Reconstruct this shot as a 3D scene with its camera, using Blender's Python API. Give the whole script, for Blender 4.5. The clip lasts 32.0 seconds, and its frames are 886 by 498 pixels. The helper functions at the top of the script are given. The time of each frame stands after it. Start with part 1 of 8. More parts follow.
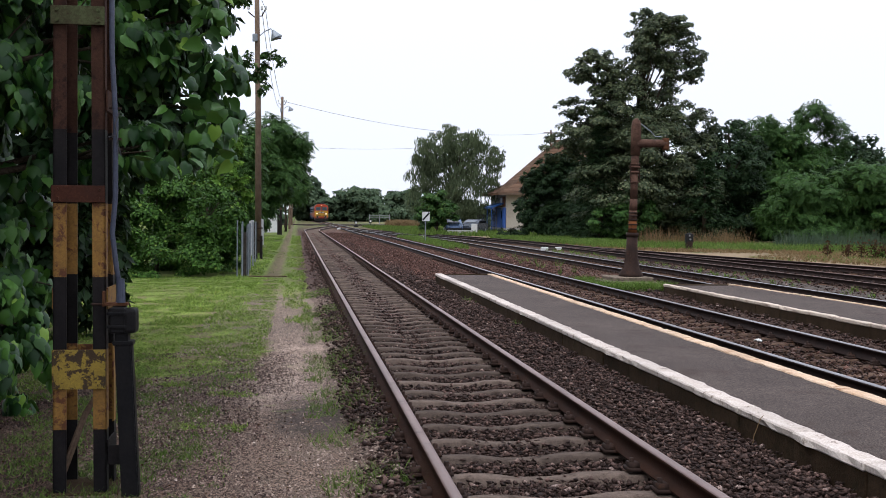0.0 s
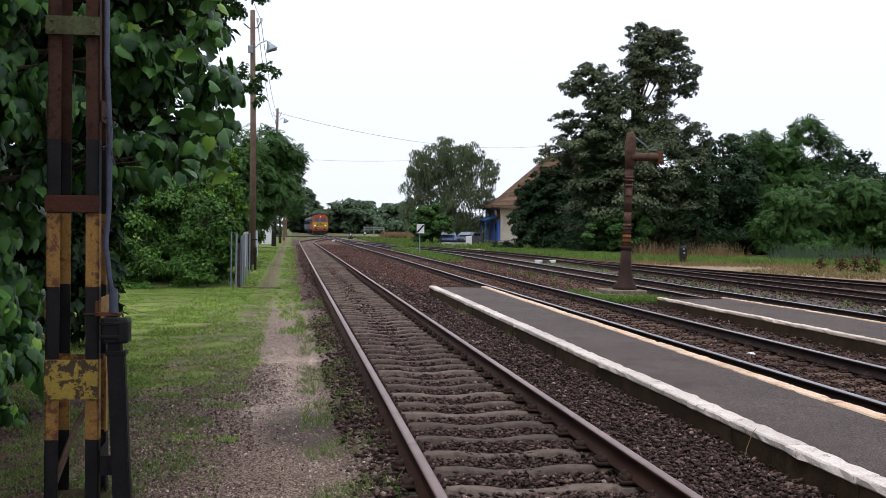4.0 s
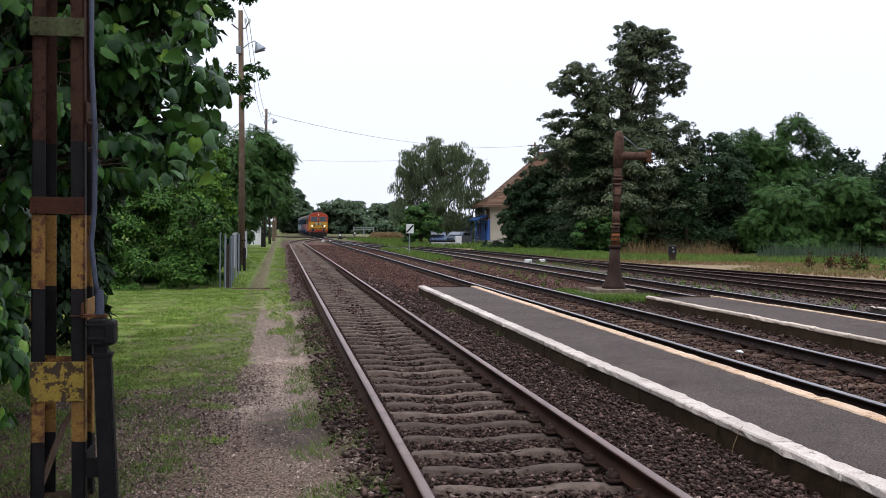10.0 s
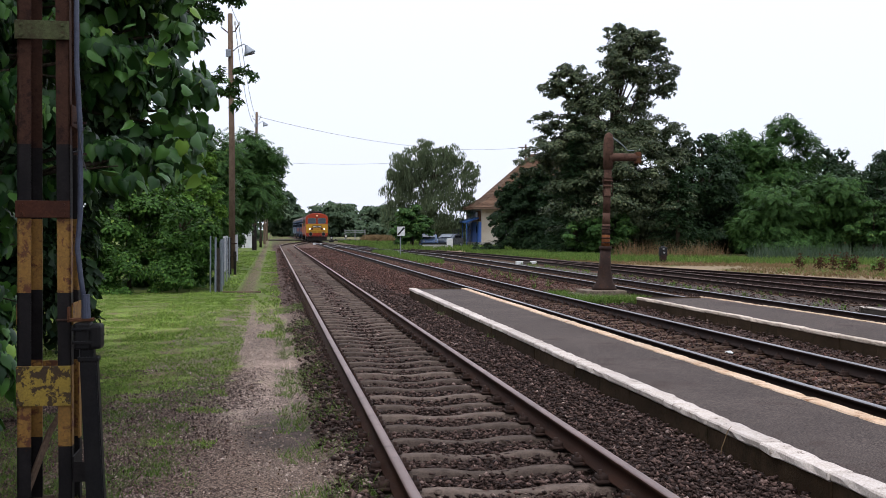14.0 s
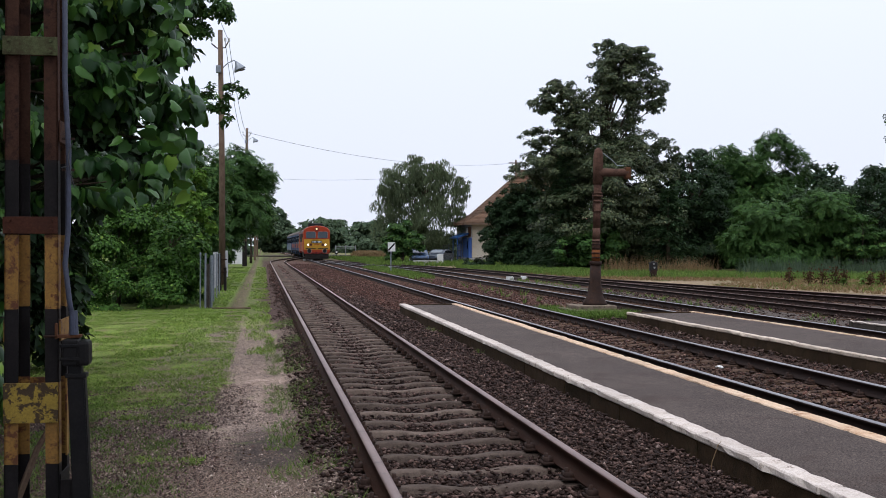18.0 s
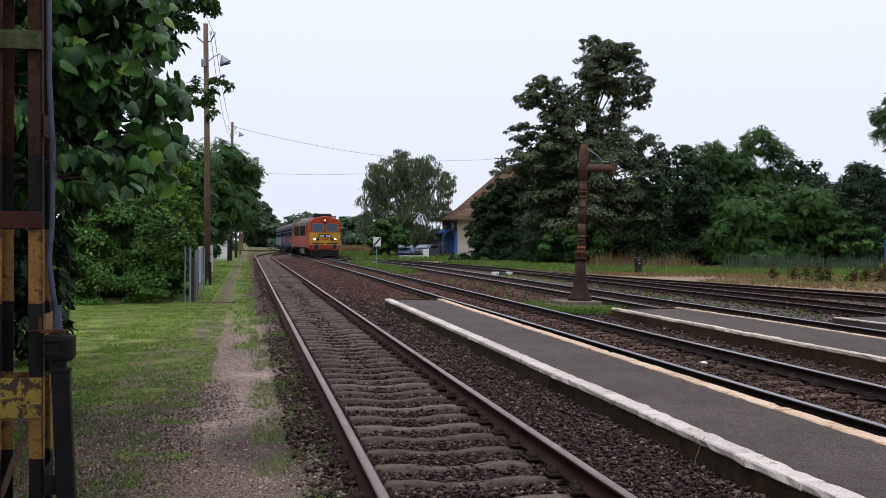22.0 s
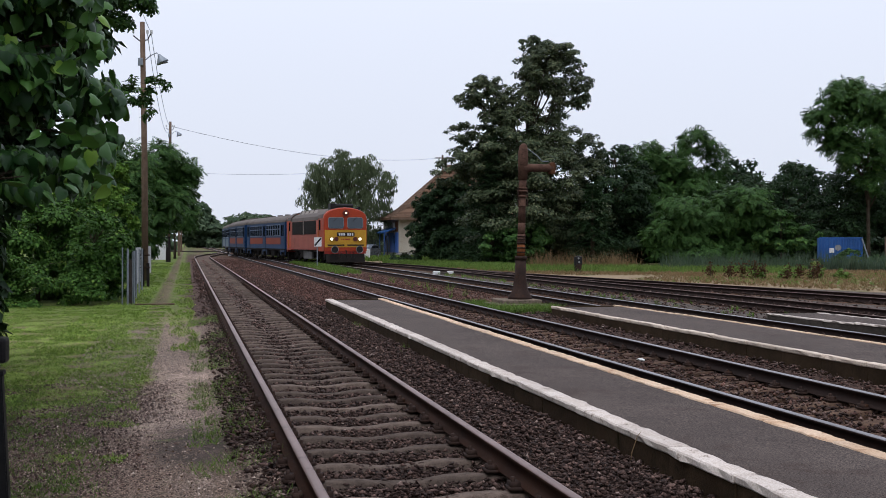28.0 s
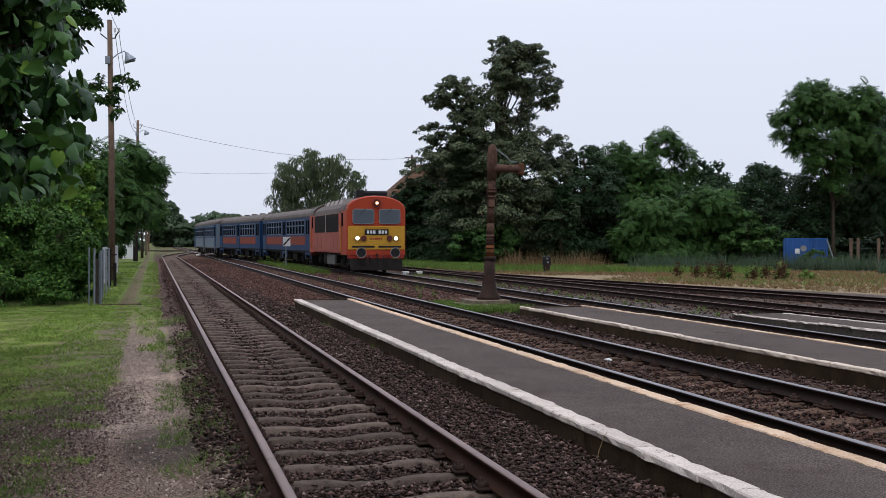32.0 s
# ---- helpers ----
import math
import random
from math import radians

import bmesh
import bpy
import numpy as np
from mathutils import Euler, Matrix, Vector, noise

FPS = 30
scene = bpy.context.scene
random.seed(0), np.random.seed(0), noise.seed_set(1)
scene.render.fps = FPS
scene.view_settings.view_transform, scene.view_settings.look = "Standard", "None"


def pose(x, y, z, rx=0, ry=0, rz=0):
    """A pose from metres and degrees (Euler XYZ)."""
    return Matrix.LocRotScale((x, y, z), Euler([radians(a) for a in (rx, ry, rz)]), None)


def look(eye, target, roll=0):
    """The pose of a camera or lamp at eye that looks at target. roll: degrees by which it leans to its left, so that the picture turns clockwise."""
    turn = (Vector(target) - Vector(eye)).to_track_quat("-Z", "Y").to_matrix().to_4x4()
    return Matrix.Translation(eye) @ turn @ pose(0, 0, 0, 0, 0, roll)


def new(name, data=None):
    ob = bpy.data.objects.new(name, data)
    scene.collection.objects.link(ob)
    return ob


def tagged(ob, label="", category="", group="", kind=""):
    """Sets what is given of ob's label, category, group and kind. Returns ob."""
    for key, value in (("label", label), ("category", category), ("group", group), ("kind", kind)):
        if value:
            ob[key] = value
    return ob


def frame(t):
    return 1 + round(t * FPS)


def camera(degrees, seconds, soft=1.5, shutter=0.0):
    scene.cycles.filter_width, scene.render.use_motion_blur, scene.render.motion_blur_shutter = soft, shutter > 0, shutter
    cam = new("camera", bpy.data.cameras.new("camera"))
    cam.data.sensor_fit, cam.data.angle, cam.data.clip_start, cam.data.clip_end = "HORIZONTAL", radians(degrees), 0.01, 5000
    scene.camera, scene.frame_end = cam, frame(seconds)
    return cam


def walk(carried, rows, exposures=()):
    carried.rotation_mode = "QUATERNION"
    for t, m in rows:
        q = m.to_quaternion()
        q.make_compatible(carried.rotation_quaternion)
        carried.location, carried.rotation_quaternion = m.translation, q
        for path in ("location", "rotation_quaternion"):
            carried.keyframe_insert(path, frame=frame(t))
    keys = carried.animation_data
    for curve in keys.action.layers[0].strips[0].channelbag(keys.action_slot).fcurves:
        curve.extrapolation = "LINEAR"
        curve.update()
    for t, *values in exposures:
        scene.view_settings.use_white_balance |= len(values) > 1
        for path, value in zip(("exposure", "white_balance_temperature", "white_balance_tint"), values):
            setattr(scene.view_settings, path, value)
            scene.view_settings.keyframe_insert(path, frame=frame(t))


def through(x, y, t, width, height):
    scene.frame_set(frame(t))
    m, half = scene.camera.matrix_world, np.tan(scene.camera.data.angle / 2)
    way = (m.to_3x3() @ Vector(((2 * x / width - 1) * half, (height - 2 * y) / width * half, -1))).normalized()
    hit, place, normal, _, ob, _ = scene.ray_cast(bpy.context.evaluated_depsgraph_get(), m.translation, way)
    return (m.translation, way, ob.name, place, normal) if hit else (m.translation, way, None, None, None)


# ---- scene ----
# ---------------------------------------------------------------- camera and its path
cam = camera(43.3, 32.0, soft=0.9)
# seconds, place, then yaw to the left of +y, pitch up and roll, in degrees
PATH = [
    (0, 0.000, 0.000, 1.850, -7.450, -1.745, 0.400),
    (0.5, 0.003, -0.005, 1.845, -7.280, -1.652, 0.458),
    (1, 0.006, -0.005, 1.847, -7.329, -1.557, 0.524),
    (1.5, 0.007, -0.004, 1.852, -7.465, -1.412, 0.577),
    (2, 0.001, -0.003, 1.850, -7.625, -1.252, 0.585),
    (2.5, 0.001, -0.004, 1.845, -7.754, -1.153, 0.620),
    (3, 0.003, -0.006, 1.848, -7.764, -1.134, 0.648),
    (3.5, 0.007, -0.008, 1.844, -7.718, -1.095, 0.663),
    (5.5, -0.006, -0.009, 1.848, -7.878, -1.256, 0.739),
    (6, -0.004, -0.012, 1.847, -7.980, -1.323, 0.686),
    (6.5, 0.002, -0.011, 1.847, -8.072, -1.316, 0.633),
    (7, 0.007, -0.013, 1.847, -8.087, -1.252, 0.555),
    (7.5, 0.011, -0.011, 1.847, -8.050, -1.182, 0.573),
    (8, 0.016, -0.006, 1.843, -8.005, -1.149, 0.518),
    (8.5, 0.019, -0.005, 1.842, -7.955, -1.110, 0.467),
    (9, 0.022, -0.013, 1.844, -8.003, -1.066, 0.459),
    (9.5, 0.027, -0.019, 1.844, -8.116, -1.073, 0.420),
    (10, 0.029, -0.019, 1.846, -8.242, -1.110, 0.402),
    (10.5, 0.032, -0.023, 1.844, -8.282, -1.157, 0.352),
    (11, 0.032, -0.019, 1.841, -8.306, -1.195, 0.297),
    (11.5, 0.037, -0.020, 1.842, -8.347, -1.196, 0.233),
    (12, 0.035, -0.021, 1.842, -8.430, -1.173, 0.256),
    (12.5, 0.042, -0.016, 1.842, -8.439, -1.150, 0.254),
    (13, 0.046, -0.012, 1.841, -8.438, -1.144, 0.233),
    (13.5, 0.053, -0.017, 1.843, -8.507, -1.111, 0.177),
    (14, 0.057, -0.015, 1.842, -8.676, -0.982, 0.121),
    (14.5, 0.058, -0.012, 1.842, -8.978, -0.802, 0.099),
    (16.5, 0.065, -0.025, 1.843, -9.478, -0.207, 0.002),
    (17, 0.072, -0.027, 1.840, -9.414, -0.137, -0.059),
    (17.5, 0.067, -0.026, 1.843, -9.294, -0.135, -0.081),
    (18, 0.068, -0.012, 1.839, -9.153, -0.182, -0.023),
    (18.5, 0.066, 0.010, 1.840, -9.016, -0.347, 0.038),
    (19, 0.064, 0.020, 1.838, -8.985, -0.533, 0.124),
    (19.5, 0.055, 0.011, 1.840, -9.033, -0.578, 0.256),
    (20, 0.051, 0.006, 1.839, -9.127, -0.536, 0.285),
    (20.5, 0.055, 0.007, 1.842, -9.278, -0.505, 0.294),
    (21, 0.059, -0.000, 1.840, -9.490, -0.476, 0.265),
    (21.5, 0.060, -0.004, 1.840, -9.706, -0.456, 0.253),
    (22, 0.068, -0.014, 1.845, -9.894, -0.437, 0.175),
    (22.5, 0.065, -0.020, 1.844, -10.039, -0.392, 0.139),
    (23, 0.068, -0.020, 1.844, -10.204, -0.351, 0.120),
    (23.5, 0.068, -0.022, 1.841, -10.491, -0.352, 0.119),
    (24, 0.068, -0.023, 1.840, -10.834, -0.394, 0.133),
    (24.5, 0.063, -0.026, 1.838, -11.172, -0.452, 0.103),
    (25, 0.066, -0.029, 1.837, -11.447, -0.481, 0.134),
    (25.5, 0.069, -0.035, 1.845, -11.747, -0.485, 0.137),
    (27.5, 0.073, -0.059, 1.845, -12.649, -0.440, -0.070),
    (28, 0.082, -0.063, 1.841, -12.897, -0.449, -0.099),
    (28.5, 0.085, -0.068, 1.844, -13.218, -0.551, -0.156),
    (29, 0.090, -0.076, 1.842, -13.501, -0.670, -0.212),
    (29.5, 0.091, -0.083, 1.846, -13.739, -0.727, -0.231),
    (30, 0.089, -0.084, 1.849, -13.864, -0.743, -0.227),
    (30.5, 0.084, -0.085, 1.848, -13.991, -0.704, -0.219),
    (31, 0.086, -0.089, 1.848, -14.049, -0.656, -0.187),
    (31.5, 0.081, -0.096, 1.850, -14.195, -0.569, -0.055),
    (32, 0.078, -0.104, 1.855, -14.475, -0.461, 0.017),
]


def aim(x, y, z, yaw, pitch, roll):
    return Matrix.Translation((x, y, z)) @ pose(0, 0, 0, 0, 0, yaw) @ pose(0, 0, 0, 90 + pitch) @ pose(0, 0, 0, 0, 0, roll)


walk(cam, [(r[0], aim(*r[1:])) for r in PATH],
     exposures=[(0.0, 0.03, 6220, 10), (13.0, 0.01, 6210, 10), (14.5, -0.02, 6200, 10), (17.0, -0.14, 6180, 10), (23.0, -0.2, 6170, 10), (28.0, -0.31, 6150, 10), (32.0, -0.37, 6140, 10)])

# ---------------------------------------------------------------- daylight: thin overcast
world = bpy.data.worlds.new("overcast")
scene.world = world
world.use_nodes = True
wn, wl = world.node_tree.nodes, world.node_tree.links
sky = wn.new("ShaderNodeTexSky")
sky.sky_type, sky.sun_disc, sky.sun_elevation, sky.sun_rotation = "NISHITA", False, radians(66), radians(217)
sky.air_density, sky.dust_density, sky.ozone_density = 1.0, 4.0, 1.5
veil = wn.new("ShaderNodeMix")
veil.data_type = "RGBA"
veil.inputs["Factor"].default_value = 0.9
veil.inputs["B"].default_value = (8.3, 8.5, 9.35, 1)
wl.new(sky.outputs[0], veil.inputs["A"])
# an overcast sky is brighter overhead than at the horizon
rise = wn.new("ShaderNodeTexGradient")
rise.texture_mapping.mapping_x = "Z"
lift = wn.new("ShaderNodeMath")
lift.operation = "MULTIPLY_ADD"
square = wn.new("ShaderNodeMath")
square.operation = "POWER"
wl.new(rise.outputs["Fac"], square.inputs[0])
square.inputs[1].default_value = 2.0
wl.new(square.outputs[0], lift.inputs[0])
lift.inputs[1].default_value, lift.inputs[2].default_value = 2.1, 1.03
dome = wn.new("ShaderNodeVectorMath")
dome.operation = "SCALE"
wl.new(veil.outputs["Result"], dome.inputs[0])
wl.new(lift.outputs[0], dome.inputs["Scale"])
wl.new(dome.outputs[0], wn["Background"].inputs[0])
wn["Background"].inputs[1].default_value = 0.121

sun_data = bpy.data.lights.new("sun", "SUN")
sun_data.energy, sun_data.angle, sun_data.color = 1.1, radians(20), (1.0, 0.96, 0.9)
sun = new("sun", sun_data)
sun.matrix_world = look((-17, -23, 65), (0, 0, 0))


# ---------------------------------------------------------------- materials
def tree_of(name):
    m = bpy.data.materials.new(name)
    m.use_nodes = True
    return m, m.node_tree.nodes, m.node_tree.links, m.node_tree.nodes["Principled BSDF"]


def noise_of(n, l, scale, detail=4.0, rough=0.6, vec=None, distort=0.0):
    t = n.new("ShaderNodeTexNoise")
    t.inputs["Scale"].default_value, t.inputs["Detail"].default_value = scale, detail
    t.inputs["Roughness"].default_value, t.inputs["Distortion"].default_value = rough, distort
    if vec:
        l.new(vec, t.inputs["Vector"])
    return t.outputs["Fac"]


def ramp_of(n, l, fac, lo, hi, a=0.0, b=1.0):
    r = n.new("ShaderNodeMapRange")
    r.interpolation_type = "SMOOTHSTEP"
    for key, v in (("From Min", lo), ("From Max", hi), ("To Min", a), ("To Max", b)):
        if isinstance(v, (int, float)):
            r.inputs[key].default_value = v
        else:
            l.new(v, r.inputs[key])
    l.new(fac, r.inputs["Value"])
    return r.outputs["Result"]


def math_of(n, l, op, a, b=None):
    k = n.new("ShaderNodeMath")
    k.operation = op
    for i, v in enumerate((a, b)):
        if v is None:
            continue
        if isinstance(v, (int, float)):
            k.inputs[i].default_value = v
        else:
            l.new(v, k.inputs[i])
    return k.outputs[0]


def mix_of(n, l, fac, a, b, blend="MIX"):
    k = n.new("ShaderNodeMix")
    k.data_type, k.blend_type = "RGBA", blend
    for key, v in (("Factor", fac), ("A", a), ("B", b)):
        if isinstance(v, (int, float)):
            k.inputs[key].default_value = v
        elif isinstance(v, tuple):
            k.inputs[key].default_value = (*v[:3], 1)
        else:
            l.new(v, k.inputs[key])
    return k.outputs["Result"]


def bump_of(n, l, height, strength, distance, bsdf):
    b = n.new("ShaderNodeBump")
    b.inputs["Strength"].default_value, b.inputs["Distance"].default_value = strength, distance
    l.new(height, b.inputs["Height"])
    l.new(b.outputs[0], bsdf.inputs["Normal"])


def spot_vec(n, l):
    """Object coordinates, shifted piece by piece."""
    tc, oi = n.new("ShaderNodeTexCoord"), n.new("ShaderNodeObjectInfo")
    v = n.new("ShaderNodeVectorMath")
    v.operation = "MULTIPLY_ADD"
    l.new(oi.outputs["Random"], v.inputs[0])
    v.inputs[1].default_value = (13.0, 29.0, 7.0)
    l.new(tc.outputs["Object"], v.inputs[2])
    return v.outputs[0], oi.outputs["Random"]


def surface(name, c1, c2, c3=None, scale=3.0, fine=40.0, rough=0.8, metal=0.0, bump=0.3, deep=0.01, worn=(0.55, 0.7), vary=0.0, spec=None, grit=(0.72, 1.2)):
    """Two colours mottled together, a third in worn patches, fine grain in bump and gloss."""
    m, n, l, b = tree_of(name)
    vec, rnd = spot_vec(n, l)
    big, small = noise_of(n, l, scale, 5, 0.65, vec), noise_of(n, l, fine, 4, 0.7, vec)
    col = mix_of(n, l, ramp_of(n, l, big, 0.3, 0.7), c1, c2)
    grain = ramp_of(n, l, small, 0.28, 0.75, *grit)
    if c3:
        patch = noise_of(n, l, scale * 2.3, 6, 0.75, vec, 0.3)
        col = mix_of(n, l, ramp_of(n, l, patch, *worn), col, c3)
    dark = n.new("ShaderNodeVectorMath")
    dark.operation = "SCALE"
    l.new(col, dark.inputs[0])
    if vary:
        grain = math_of(n, l, "MULTIPLY", grain, ramp_of(n, l, rnd, 0, 1, 1 - vary, 1 + vary))
    l.new(grain, dark.inputs["Scale"])
    l.new(dark.outputs[0], b.inputs["Base Color"])
    b.inputs["Metallic"].default_value = metal
    b.inputs["Specular IOR Level"].default_value = spec if spec is not None else (0.06 if rough > 0.68 else 0.28)
    l.new(ramp_of(n, l, small, 0.2, 0.8, max(rough - 0.12, 0.05), min(rough + 0.1, 1)), b.inputs["Roughness"])
    if bump:
        bump_of(n, l, math_of(n, l, "ADD", small, big), bump, deep, b)
    return m


def leafy(name, dark, light, yellow=(0.16, 0.19, 0.03), rough=0.55, through=0.2, gloss=0.06):
    """Leaves: each one a little different, letting light through."""
    m, n, l, b = tree_of(name)
    geo = n.new("ShaderNodeNewGeometry")
    isl = geo.outputs["Random Per Island"]
    oi = n.new("ShaderNodeObjectInfo")
    isl = math_of(n, l, "FRACT", math_of(n, l, "ADD", isl, oi.outputs["Random"]))
    col = mix_of(n, l, math_of(n, l, "POWER", ramp_of(n, l, isl, 0.0, 0.93), 1.6), dark, light)
    col = mix_of(n, l, ramp_of(n, l, isl, 0.93, 1.0), col, yellow)
    broad = noise_of(n, l, 0.45, 2, 0.5, geo.outputs["Position"])
    col = mix_of(n, l, ramp_of(n, l, broad, 0.3, 0.7, 0, 0.55), col, mix_of(n, l, 0.5, dark, (dark[0] * 1.3, dark[1] * 1.1, dark[2] * 0.8)))
    l.new(col, b.inputs["Base Color"])
    b.inputs["Roughness"].default_value, b.inputs["Specular IOR Level"].default_value = rough, gloss
    tr, mx = n.new("ShaderNodeBsdfTranslucent"), n.new("ShaderNodeMixShader")
    l.new(mix_of(n, l, 0.22, col, (0.12, 0.2, 0.02)), tr.inputs["Color"])
    mx.inputs[0].default_value = through
    l.new(b.outputs[0], mx.inputs[1])
    l.new(tr.outputs[0], mx.inputs[2])
    l.new(mx.outputs[0], n["Material Output"].inputs["Surface"])
    return m


def glowing(name, colour, strength):
    m, n, l, b = tree_of(name)
    b.inputs["Base Color"].default_value = (*colour, 1)
    b.inputs["Emission Color"].default_value = (*colour, 1)
    b.inputs["Emission Strength"].default_value = strength
    return m


def glassy(name, tint, rough=0.06, spec=0.6):
    m, n, l, b = tree_of(name)
    b.inputs["Base Color"].default_value = (*tint, 1)
    b.inputs["Roughness"].default_value = rough
    b.inputs["Specular IOR Level"].default_value = spec
    vec, _ = spot_vec(n, l)
    bump_of(n, l, noise_of(n, l, 2.0, 2, 0.5, vec), 0.05, 0.02, b)
    return m


